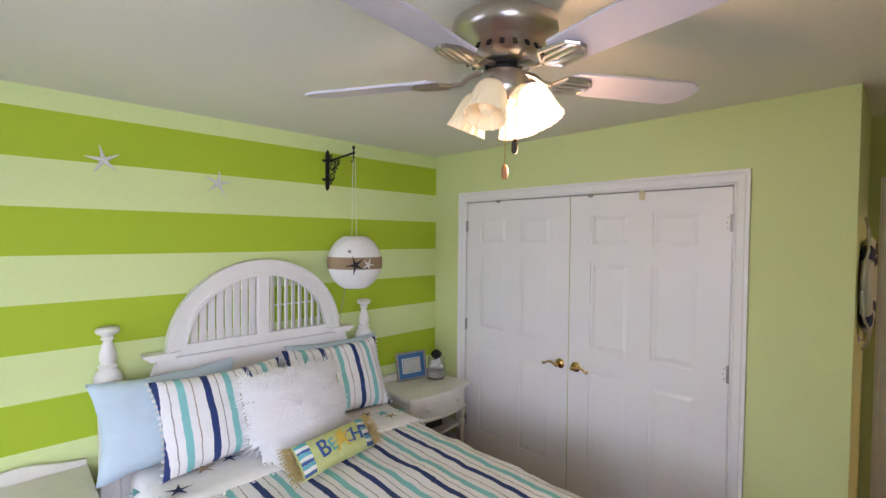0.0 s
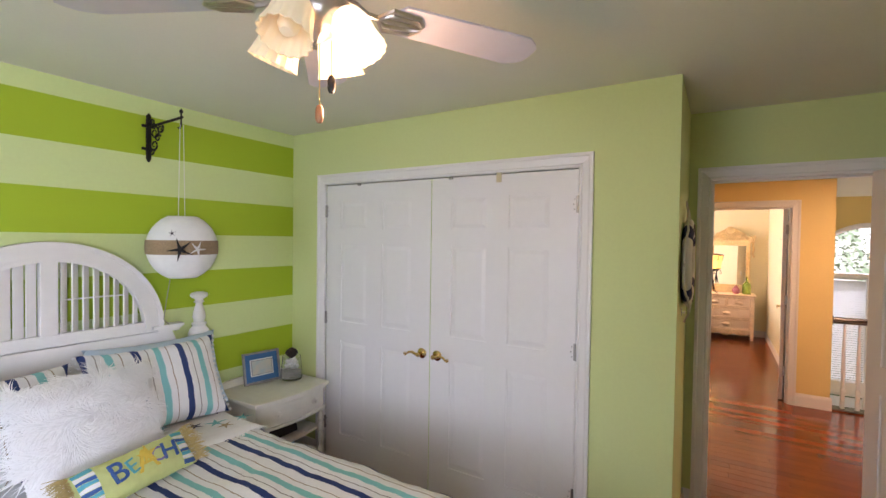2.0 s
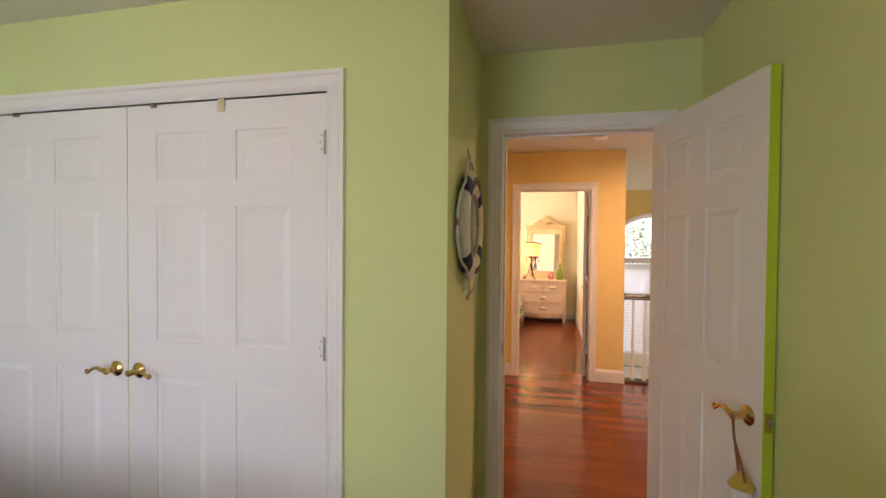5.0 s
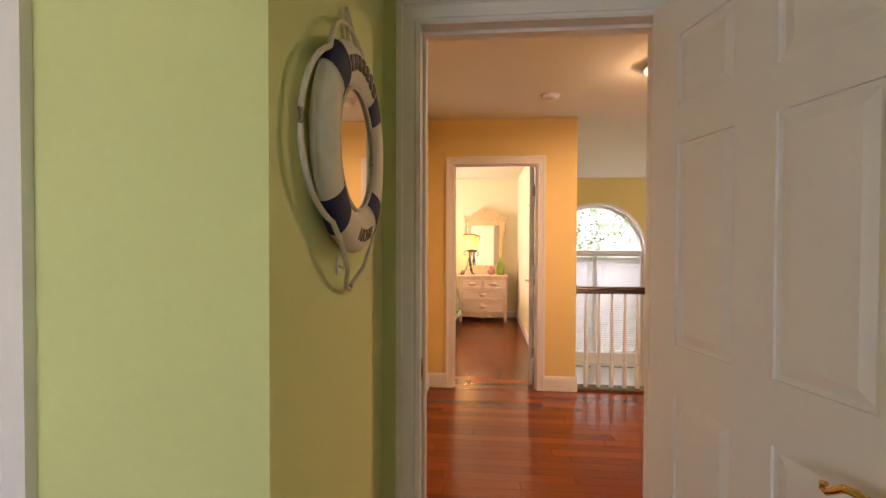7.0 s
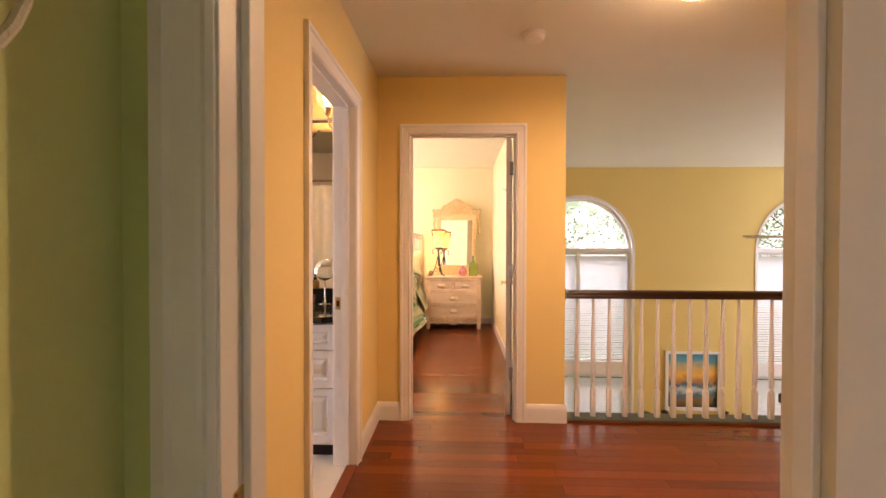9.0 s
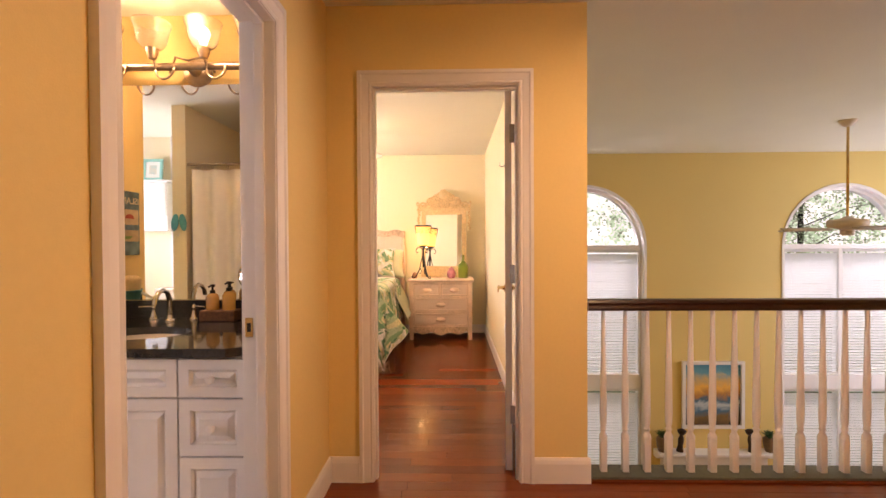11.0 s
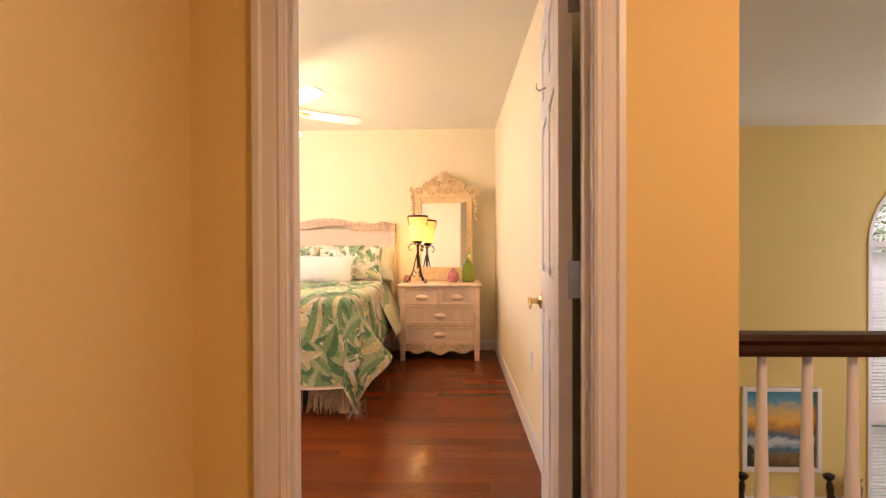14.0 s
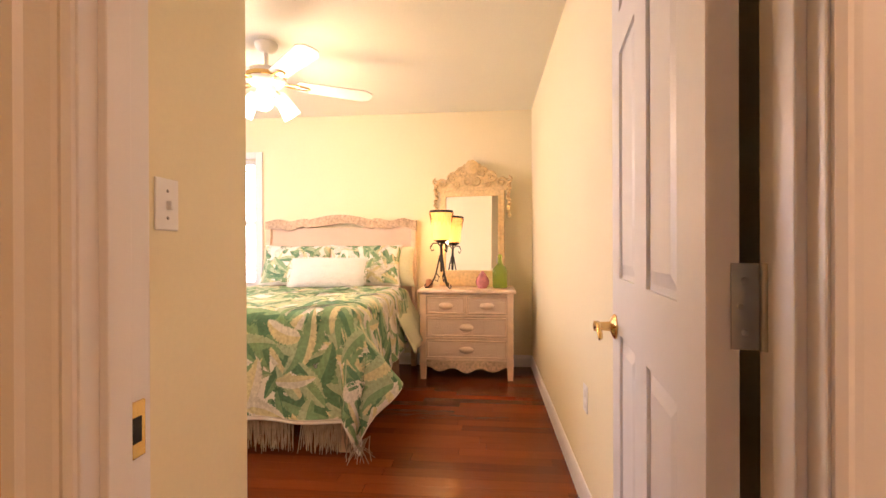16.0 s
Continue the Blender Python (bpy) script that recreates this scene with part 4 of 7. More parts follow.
def fur_strands(w, h, d, count, length, seed):
    """Tapered flat locks of hair combed over the front and sides of a cushion."""
    r = random.Random(seed)
    verts, faces = [], []
    for _ in range(count):
        a, b = r.uniform(-1, 1), r.uniform(-1, 1)
        puff = max(0.0, (1 - abs(a) ** 3) * (1 - abs(b) ** 3)) ** 0.55
        root = Vector((a * w / 2, -d / 2 * puff - 0.004, b * h / 2 + h / 2))
        out = Vector((a * 0.6, -1.0, b * 0.6)).normalized()
        way = 5.0 * noise3((a * 1.7, b * 1.7, seed)) + r.uniform(-0.7, 0.7) + math.atan2(b - 0.1, a)
        along = Vector((math.cos(way), 0, math.sin(way) - 0.25))
        along = (along - out * along.dot(out)).normalized()
        side = out.cross(along).normalized()
        ln, wd, lift = length * r.uniform(0.6, 1.25), r.uniform(0.0014, 0.0032), r.uniform(0.02, 0.22)
        bend = r.uniform(-0.35, 0.35)
        k = len(verts)
        for q, wq in ((0.0, 0.55), (0.35, 1.0), (0.7, 0.7)):
            c = root + along * ln * q + side * ln * bend * q * q + out * ln * lift * math.sin(q * 2.2)
            verts += [tuple(c - side * wd * wq), tuple(c + out * wd * 0.5 * wq), tuple(c + side * wd * wq)]
        verts.append(tuple(root + along * ln + side * ln * bend + out * ln * lift * 0.7))
        for n in (0, 3):
            for m in (0, 1):
                faces.append((k + n + m, k + n + m + 1, k + n + m + 4, k + n + m + 3))
        faces += [(k + 6, k + 7, k + 9), (k + 7, k + 8, k + 9)]
    me = bpy.data.meshes.new("fur")
    me.from_pydata(verts, [], faces)
    me.materials.append(FUR)
    me.polygons.foreach_set("use_smooth", [True] * len(me.polygons))
    return me


fur_pillow = pillow("fur_pillow", "shaggy white long-fur pillow on the striped quilt", 0.48, 0.42, 0.16, FUR, (1.085, 2.17, 0.66), 30, 0, 5)
f = new("fur", fur_strands(0.49, 0.43, 0.17, 6500, 0.075, 2))
f.parent = fur_pillow

# small bolster with letters and tassels
YGREEN = material("lime_bolster_cloth", (0.56, 0.62, 0.24), rough=0.9, vary=0.05, grain=40, bump=0.3)
STRAW = material("straw_tassel", (0.60, 0.47, 0.20), rough=0.9, vary=0.12, grain=60, bump=0.2)
BLUECLOTH = material("blue_letter_cloth", (0.05, 0.13, 0.36), rough=0.9, vary=0.1, bump=0.2)
SKYCLOTH = material("turquoise_letter_cloth", (0.10, 0.45, 0.55), rough=0.9, vary=0.1, bump=0.2)
YELLOWCLOTH = material("yellow_letter_cloth", (0.75, 0.55, 0.08), rough=0.9, vary=0.1, bump=0.2)
VIOLET = material("violet_letter_cloth", (0.22, 0.18, 0.42), rough=0.9, vary=0.1, bump=0.2)
bolster = part("beach_pillow", cushion(0.46, 0.165, 0.11, 0.04, 8, nu=30, nv=12), YGREEN, None, "", True)
bolster.matrix_basis = pose(1.14, 1.935, 0.65, 0, 0, 10) @ pose(0, 0, 0, -42)
tagged(bolster, "small lime pillow lettered BEACH with straw tassel ends", "pillow")
for ch, x, mat, turn, sz in (("B", -0.095, BLUECLOTH, 6, 0.115), ("E", -0.042, SKYCLOTH, 14, 0.085), ("A", 0.012, YELLOWCLOTH, 0, 0.125), ("C", 0.062, VIOLET, 16, 0.085), ("H", 0.112, BLUECLOTH, -6, 0.10)):
    lettering("letter", ch, sz, mat, bolster, pose(x, -0.057, 0.085, 90, 0, 0) @ pose(0, 0, 0, 0, 0, turn), 0.004)
part("star_patch", prism(star_poly(0.042, 0.35), "y", -0.062, -0.057), YELLOWCLOTH, bolster).matrix_basis = pose(0.022, -0.003, 0.105)
BOLF = face_of(0.46, 0.165, 0.11, 0.04, 8)
for side in (-1, 1):
    for k in range(9):
        t0 = -0.074 + 0.0165 * k
        bm = sheet(lambda u, v, t0=t0, side=side: BOLF(side * (0.158 + 0.062 * u), t0 + 0.0145 * v) + Vector((0, -0.0022, 0)), 6, 2)
        part("stripe_patch", bm, (BLUECLOTH, WHITECLOTH, SKYCLOTH)[k % 3], bolster)
rng = random.Random(5)
for side in (-1, 1):
    bm = bmesh.new()
    for _ in range(150):
        z, y = rng.uniform(0.005, 0.165), rng.uniform(-0.02, 0.01)
        a, ln = rng.uniform(-0.5, 0.35), rng.uniform(0.04, 0.075)
        p = Vector((side * 0.225, y, z))
        q = p + Vector((side * math.cos(a), rng.uniform(-0.3, 0.1), math.sin(a))) * ln
        tube([p, (p + q) / 2 + Vector((0, -0.006, 0.003)), q], [0.0016, 0.0016, 0.0007], 4, bm)
    part("tassel", bm, STRAW, bolster, "straw-coloured tassel fringe")


# ---- nightstands ----
def nightstand(at):
    ns = thing("nightstand", "cream painted nightstand with bowed drawer front and open shelves", "nightstand", at, 0, "bedside nightstands")
    ns.scale = (1, 1, 0.955)
    w, d = 0.60, 0.44

    def bow(wd, y, b, n=16):
        return [(-wd / 2 + wd * i / n, y - b * math.cos(math.pi * (i / n - 0.5)) ** 1.0) for i in range(n + 1)]

    def slab(wd, y0, y1, b, z0, z1, bev=0.005):
        line = bow(wd, y0, b)
        return prism(line + [(wd / 2, y1), (-wd / 2, y1)], "z", z0, z1, bevel=bev)
    part("top", slab(w, -d / 2, d / 2, 0.045, 0.632, 0.66), CREAM, ns, "", 40)
    part("apron", slab(w - 0.05, -d / 2 + 0.03, d / 2 - 0.01, 0.04, 0.475, 0.632, 0.002), CREAM, ns, "", 40)
    dr = part("drawer", slab(w - 0.16, -d / 2 + 0.018, -d / 2 + 0.05, 0.036, 0.50, 0.615, 0.006), CREAM, ns, "", 40)
    part("drawer_panel", slab(w - 0.22, -d / 2 + 0.010, -d / 2 + 0.05, 0.032, 0.522, 0.593, 0.005), CREAM, dr, "", 40)
    for sx in (-1, 1):
        kx = sx * 0.15
        part("knob", lathe([(0, 0), (0.022, 0), (0.02, 0.004), (0.008, 0.008), (0.008, 0.014), (0.015, 0.02), (0.012, 0.027), (0, 0.029)], 14, (kx, -d / 2 - 0.02, 0.558), pose(0, 0, 0, 90)), CREAM, dr, "", True)
    part("moulding", slab(w - 0.02, -d / 2 + 0.012, d / 2, 0.045, 0.462, 0.477, 0.004), CREAM, ns, "", 40)
    for z in (0.31, 0.13):
        part("shelf", slab(w - 0.07, -d / 2 + 0.05, d / 2 - 0.02, 0.03, z, z + 0.018, 0.003), CREAM, ns, "", 40)
    for sx in (-1, 1):
        for y in (-d / 2 + 0.045, d / 2 - 0.03):
            leg = lathe([(0, 0), (0.015, 0), (0.022, 0.03), (0.024, 0.06), (0.014, 0.08), (0.018, 0.10), (0.026, 0.11), (0.026, 0.155), (0.018, 0.165), (0.013, 0.18), (0.02, 0.21), (0.023, 0.25), (0.015, 0.285), (0.026, 0.295), (0.026, 0.345), (0.016, 0.355), (0.022, 0.39), (0.018, 0.43), (0.025, 0.445), (0.025, 0.464)], 16, (sx * (w / 2 - 0.035), y, 0))
            part("leg", leg, CREAM, ns, "", 50)
    line = [(-w / 2 + 0.005, 0.66)] + [(-w / 2 + 0.005 + (w - 0.01) * i / 20, 0.69 + 0.035 * math.sin(math.pi * i / 20) + 0.006 * math.sin(math.pi * i / 5)) for i in range(21)] + [(w / 2 - 0.005, 0.66)]
    part("gallery", prism(line, "y", d / 2 - 0.018, d / 2 - 0.002, bevel=0.003), CREAM, ns, "", 40)
    return ns


ns_a = nightstand((2.255, 2.60, 0))
ns_b = copy_thing(ns_a, pose(-0.055, 2.60, 0))
BASKET = material("dark_wicker", (0.03, 0.022, 0.02), rough=0.8, vary=0.2, grain=90, bump=0.6, bump_scale=200)
CYAN = material("turquoise_plastic", (0.03, 0.35, 0.45), rough=0.4, vary=0.05)
tagged(part("storage_box", prism([(-0.19, 0.329), (0.19, 0.329), (0.17, 0.42), (-0.19, 0.44)], "y", -0.13, 0.14, bevel=0.006), BASKET), "dark storage box on the nightstand shelf", "box").matrix_basis = pose(2.17, 2.60, -0.010)
tagged(part("bin", prism([(-0.12, 0.149), (0.12, 0.149), (0.135, 0.255), (-0.135, 0.255)], "y", -0.1, 0.1, bevel=0.006), CYAN), "turquoise bin on the lower nightstand shelf", "box").matrix_basis = pose(2.22, 2.60, -0.010)
tagged(part("folded_cloth", box(-0.15, 0.0, -0.09, 0.09, 0.256, 0.295, 0.015), TAN), "brown folded cloth on the turquoise bin", "cloth").matrix_basis = pose(2.20, 2.60, -0.010)

# picture frame and jar
WEATHERED = material("weathered_grey_wood", (0.36, 0.34, 0.31), rough=0.7, vary=0.2, grain=30, bump=0.3)
MATBLUE = material("blue_picture_mat", (0.05, 0.17, 0.36), rough=0.8, vary=0.1, grain=60)
PAPER = material("white_paper", (0.74, 0.74, 0.70), rough=0.8, vary=0.02)
SEAPIC = material("sea_print", (0.40, 0.52, 0.50), rough=0.6, vary=0.25, grain=18, large=9, second=(0.62, 0.55, 0.42))


def framed(name, label, w, h, at, rz, lean, border, layers, frame_mat, d=0.018):
    """A framed picture standing or hanging, in x and z, facing -y."""
    fr = thing(name, label, "picture frame", at, rz)
    fr.matrix_basis = fr.matrix_basis @ pose(0, 0, 0, -lean)
    bm = bmesh.new()
    for x0, x1, z0, z1 in ((-w / 2, w / 2, 0, border), (-w / 2, w / 2, h - border, h), (-w / 2, -w / 2 + border, border, h - border), (w / 2 - border, w / 2, border, h - border)):
        box(x0, x1, -d, 0, z0, z1, 0.002, bm)
    part("moulding", bm, frame_mat, fr)
    part("backing", box(-w / 2 + border * 0.6, w / 2 - border * 0.6, -0.005, -0.001, border * 0.6, h - border * 0.6), PAPER, fr)
    for k, (nm, inset, mat) in enumerate(layers):
        part(nm, box(-w / 2 + inset, w / 2 - inset, -0.0065 - 0.0015 * k, -0.005 - 0.0015 * k, inset, h - inset), mat, fr)
    return fr


framed("picture_frame", "small grey wooden frame with blue mat and seascape", 0.265, 0.215, (2.265, 2.725, 0.632), -10, 12, 0.014, (("mat", 0.012, MATBLUE), ("inner_mat", 0.05, PAPER), ("inner_frame", 0.057, WEATHERED), ("print", 0.062, SEAPIC)), WEATHERED)
JARGLASS = material("clear_jar_glass", (0.95, 0.97, 0.97), rough=0.02, vary=0, bump=0, Transmission_Weight=0.97, IOR=1.12)
jar = thing("glass_jar", "clear glass jar filled with shells and a pine cone", "jar", (2.435, 2.63, 0.631))
jar.scale = (1.3, 1.3, 1.2)
glass = part("glass", lathe([(0, 0.001), (0.055, 0.001), (0.058, 0.01), (0.053, 0.09), (0.050, 0.135), (0.047, 0.135), (0.050, 0.09), (0.054, 0.012), (0, 0.008)], 24), JARGLASS, jar, "", True)
glass.visible_shadow = False
part("sand", lathe([(0, 0.010), (0.052, 0.012), (0.051, 0.05), (0.03, 0.056), (0, 0.058)], 20), material("grey_pebble_sand", (0.45, 0.42, 0.37), rough=0.9, vary=0.3, grain=120, bump=0.8), jar, "", True)
rng = random.Random(8)
SHELL = material("white_shell", (0.86, 0.84, 0.80), rough=0.5, vary=0.12, grain=30)
for i in range(9):
    a, r = i * 2.4, rng.uniform(0.01, 0.03)
    s = part("shell", lathe([(0, -0.012), (0.012, -0.006), (0.018, 0.004), (0.010, 0.014), (0, 0.018)], 10), SHELL, jar, "", True)
    s.matrix_basis = pose(r * math.cos(a), r * math.sin(a), 0.070 + 0.006 * i, rng.uniform(0, 180), rng.uniform(0, 90), 0)
bm = bmesh.new()
for i in range(46):
    q = i / 45
    a, r = i * 2.4, 0.034 * math.sin(0.35 + 2.5 * q)
    tube([(0, 0, 0.125 + 0.045 * q), (r * math.cos(a), r * math.sin(a), 0.135 + 0.05 * q)], [0.009, 0.005], 5, bm)
part("pine_cone", bm, material("pine_cone_scale", (0.05, 0.035, 0.025), rough=0.8, vary=0.3), jar, "dark brown pine cone")

# ---- wall things ----
STARWHITE = material("dried_white_starfish", (0.74, 0.72, 0.68), rough=0.85, vary=0.1, grain=60, bump=0.5, bump_scale=250)
for x, z, turn in ((0.325, 2.131, 8), (0.862, 2.062, -10)):
    s = tagged(part("starfish", starfish_mesh(0.075, turn, 0.008), STARWHITE, None, "", True), "dried white starfish fixed to striped wall", "starfish", "wall starfish")
    s.matrix_basis = pose(x, NORTH - 0.012, z)
br = thing("wall_bracket", "black wrought iron scroll bracket on striped wall", "bracket", (1.575, NORTH, 2.215))
bm = prism([(-0.011, -0.125), (0.0, -0.14), (0.011, -0.125), (0.009, -0.1), (0.014, -0.07), (0.009, -0.05), (0.012, 0.0), (0.009, 0.05), (0.014, 0.07), (0.009, 0.10), (0.011, 0.125), (0.0, 0.14), (-0.011, 0.125), (-0.009, 0.1), (-0.014, 0.07), (-0.009, 0.05), (-0.012, 0), (-0.009, -0.05), (-0.014, -0.07), (-0.009, -0.1)], "y", -0.018, -0.001, bevel=0.002)
for z in (-0.065, 0.065):
    box(-0.036, 0.036, -0.014, -0.002, z - 0.008, z + 0.008, 0.003, bm)
part("back_plate", bm, IRON, br)
bm = tube([(0, -0.012, 0.06), (0.02, -0.12, 0.075), (0.045, -0.235, 0.092), (0.05, -0.27, 0.097)], 0.0075, 8)
tube([(0.048, -0.262, 0.125), (0.048, -0.262, 0.055), (0.046, -0.255, 0.038), (0.044, -0.24, 0.04)], 0.005, 8, bm)
lathe([(0, -0.016), (0.009, -0.006), (0.010, 0.004), (0, 0.018)], 10, (0.048, -0.262, 0.128), None, bm)
part("arm", bm, IRON, br, "", True)


def scroll(cx, cz, r0, turns, start, n=26):
    return [(0.15 * -(cx + (r0 * (1 - 0.75 * i / n)) * math.cos(start + turns * 2 * math.pi * i / n)), cx + (r0 * (1 - 0.75 * i / n)) * math.cos(start + turns * 2 * math.pi * i / n), cz + (r0 * (1 - 0.75 * i / n)) * math.sin(start + turns * 2 * math.pi * i / n)) for i in range(n + 1)]


for cx, cz, r0, tr, st in ((-0.06, 0.025, 0.038, 1.4, 1.0), (-0.055, -0.045, 0.034, -1.4, 0.4), (-0.105, 0.045, 0.026, 1.3, 2.4), (-0.035, -0.085, 0.022, 1.2, 0.2), (-0.085, -0.005, 0.024, -1.3, 2.8), (-0.04, 0.085, 0.02, 1.2, 0)):
    part("scroll", tube(scroll(cx, cz, r0, tr, st), [0.006 - 0.003 * i / 26 for i in range(27)], 7), IRON, br, "", True)

RICEPAPER = material("white_rice_paper", (0.80, 0.80, 0.76), rough=0.9, vary=0.03, grain=30, bump=0.15)
BURLAP = material("burlap_band", (0.40, 0.28, 0.16), rough=0.95, vary=0.15, grain=150, bump=0.6, bump_scale=400)
lan = thing("paper_lantern", "round white paper lantern with burlap band and starfish", "lantern", (1.62, 2.56, 1.59))
prof = []
for i in range(61):
    a = radians(-66 + 132 * i / 60)
    prof.append((0.176 * math.cos(a) - 0.0022 * (i % 2), 0.186 * math.sin(a)))
shell = part("globe", lathe([(prof[0][0] - 0.004, prof[0][1])] + prof + [(prof[-1][0] - 0.004, prof[-1][1])], 40), RICEPAPER, lan, "", 60)
part("band", lathe([(0.172, -0.038), (0.1765, -0.038), (0.1785, 0.0), (0.1765, 0.038), (0.172, 0.038)], 40), BURLAP, lan, "brown burlap band", True)
for a, mat, r, z in ((-122, IRON, 0.062, -0.01), (-96, STARWHITE, 0.045, -0.008), (-134, IRON, 0.018, 0.075)):
    s = part("starfish", starfish_mesh(r, a, 0.006), mat, lan, "", True)
    s.matrix_basis = pose(0.177 * math.cos(radians(a)), 0.177 * math.sin(radians(a)), z, 0, 0, a + 90)
for dx in (-0.012, 0.006):
    part("cord", tube([(dx * 2, 0, 0.165), (0.005 + dx, 0.015, 0.68)], 0.0016, 6), WHITE, lan)
part("cord", tube([(-0.04, 0.05, -0.17), (-0.035, 0.1, -0.3), (-0.02, 0.16, -0.42), (0.06, 0.18, -0.5)], 0.0022, 6), material("grey_cord", (0.35, 0.36, 0.33), rough=0.7), lan, "grey lamp cord", True)
cw_ = thing("cord_wrap", "grey lamp cord wound around the bed post", "cord")
part("cord", tube([(1.835 + 0.046 * math.cos(a * 0.7), 2.77 + 0.046 * math.sin(a * 0.7), 0.965 + 0.006 * a) for a in range(22)], 0.003, 6), material("dark_grey_cord", (0.16, 0.17, 0.18), rough=0.7), cw_, "", True)


# ---- ceiling fan of the green bedroom ----
BLADE = material("pale_grey_blade", (0.62, 0.60, 0.66), rough=0.5, vary=0.03, grain=14, bump=0.05)
SHADE_LIT = emitter("lit_frosted_glass", (1.0, 0.80, 0.50), 1.7)
# unlit shades glow faintly, in place of light caught from the lit pair
SHADE_DIM = emitter("dim_frosted_glass", (1.0, 0.82, 0.52), 0.08)


def blade_mesh(r0, r1, w0, w1, z, pitch, mat):
    """One paddle along +x with rounded ends."""
    line = [(r0, -w0 / 2), (r1 - 0.05, -w1 / 2), (r1 - 0.015, -w1 / 2 + 0.02), (r1, -w1 / 4), (r1 + 0.004, 0), (r1, w1 / 4), (r1 - 0.015, w1 / 2 - 0.02), (r1 - 0.05, w1 / 2), (r0, w0 / 2), (r0 - 0.02, w0 / 4), (r0 - 0.025, 0), (r0 - 0.02, -w0 / 4)]
    bm = prism(line, "z", -0.004, 0.004, bevel=0.0015)
    bmesh.ops.transform(bm, matrix=pose(0, 0, z, pitch), verts=bm.verts)
    return mesh_of(bm, "blade", mat)


def bell_shade(length, r_in, r_out, flute=0.0, seg=32):
    """An open glass bell along -z, with a wall thickness."""
    bm = bmesh.new()
    rings = []
    outline = [(0.35, 0.0), (0.55, 0.08), (0.72, 0.25), (0.80, 0.45), (0.84, 0.65), (0.92, 0.85), (1.0, 1.0)]
    for lay in (0, 1):
        for r, q in (outline if lay == 0 else outline[::-1]):
            rr = r_in + (r_out - r_in) * (r - 0.35) / 0.65 - 0.003 * lay
            rings.append([bm.verts.new((rr * (1 + flute * q * math.cos(16 * a)) * math.cos(a), rr * (1 + flute * q * math.cos(16 * a)) * math.sin(a), -q * length)) for a in (2 * math.pi * k / seg for k in range(seg))])
    for a, b in zip(rings, rings[1:]):
        for k in range(seg):
            bm.faces.new((a[k], a[(k + 1) % seg], b[(k + 1) % seg], b[k]))
    return bm


fan = thing("ceiling_fan", "brushed nickel ceiling fan with grey blades and glass shades", "ceiling fan", (1.02, 0.865, TOP))
fan.matrix_basis = pose(1.02, 0.865, TOP)
part("housing", lathe([(0, 0), (0.075, 0), (0.078, -0.03), (0.095, -0.04), (0.135, -0.048), (0.152, -0.062), (0.156, -0.085), (0.148, -0.105), (0.125, -0.122), (0.118, -0.13), (0.10, -0.162), (0.07, -0.175), (0, -0.176)], 48), STEEL, fan, "", 50)
for k in range(20):
    a = 2 * math.pi * k / 20
    # slots are black blocks on the closed housing, dark in colour only
    bm = box(-0.007, 0.007, -0.003, 0.003, -0.013, 0.013, 0.0025)
    part("vent_slot", bm, IRON, fan).matrix_basis = pose(0.1115 * math.cos(a), 0.1115 * math.sin(a), -0.146, 0, 0, math.degrees(a) + 90) @ pose(0, 0, 0, -28, 0, 0)
part("neck", lathe([(0, -0.174), (0.055, -0.174), (0.055, -0.182), (0.048, -0.185), (0.048, -0.20), (0.055, -0.203), (0, -0.204)], 32), IRON, fan, "dark band under the motor", True)
part("switch_cup", lathe([(0, -0.2), (0.062, -0.2), (0.072, -0.215), (0.072, -0.25), (0.064, -0.275), (0.045, -0.285), (0.03, -0.30), (0.012, -0.312), (0, -0.314)], 36), STEEL, fan, "", 50)
bl = blade_mesh(0.22, 0.67, 0.115, 0.14, 0, -11, BLADE)
iron_bm = tube([(0.06, 0, 0.02), (0.10, 0, 0.012), (0.13, 0, -0.008), (0.16, 0, -0.010)], 0.008, 8)
for y0, y1 in ((-0.045, 0.0), (-0.022, 0.0), (0.0, 0.0), (0.022, 0.0), (0.045, 0.0)):
    tube([(0.155, y1, -0.010), (0.185, y0, -0.010), (0.265, y0 * 0.8, -0.009), (0.285, y0 * 0.2, -0.009)], 0.0055, 6, iron_bm)
iron_mesh = mesh_of(iron_bm, "blade_iron", STEEL, True)
for k in range(5):
    a = 43.5 + 72 * k
    b = new("blade", bl)
    b.parent = fan
    b.matrix_basis = pose(0, 0, -0.208, 0, 0, a) @ pose(0, 0, 0, 0, -1, 0)
    h = new("blade_iron", iron_mesh)
    h.parent = b
    h.matrix_basis = pose(0, 0, 0, -10, 0, 0)
for k, a in enumerate((-75, 15, 105, 195)):
    lit = k in (0, 1)
    ca, sa = math.cos(radians(a)), math.sin(radians(a))
    arm = part("lamp_arm", tube([(0.06 * ca, 0.06 * sa, -0.24), (0.085 * ca, 0.085 * sa, -0.238), (0.095 * ca, 0.095 * sa, -0.25)], 0.010, 10), STEEL, fan, "", True)
    sh = part("shade", bell_shade(0.112, 0.024, 0.060, 0.045, 64), SHADE_LIT if lit else SHADE_DIM, fan, "glowing frosted glass shade" if lit else "cream frosted glass shade", True)
    sh.matrix_basis = pose(0.078 * ca, 0.078 * sa, -0.250, 0, 0, a) @ pose(0, 0, 0, 0, -24, 0)
    part("bulb", lathe([(0, -0.03), (0.013, -0.03), (0.014, -0.045), (0.024, -0.065), (0.025, -0.08), (0.015, -0.097), (0, -0.10)], 16), SHADE_LIT if lit else SHADE_DIM, sh, "", True)
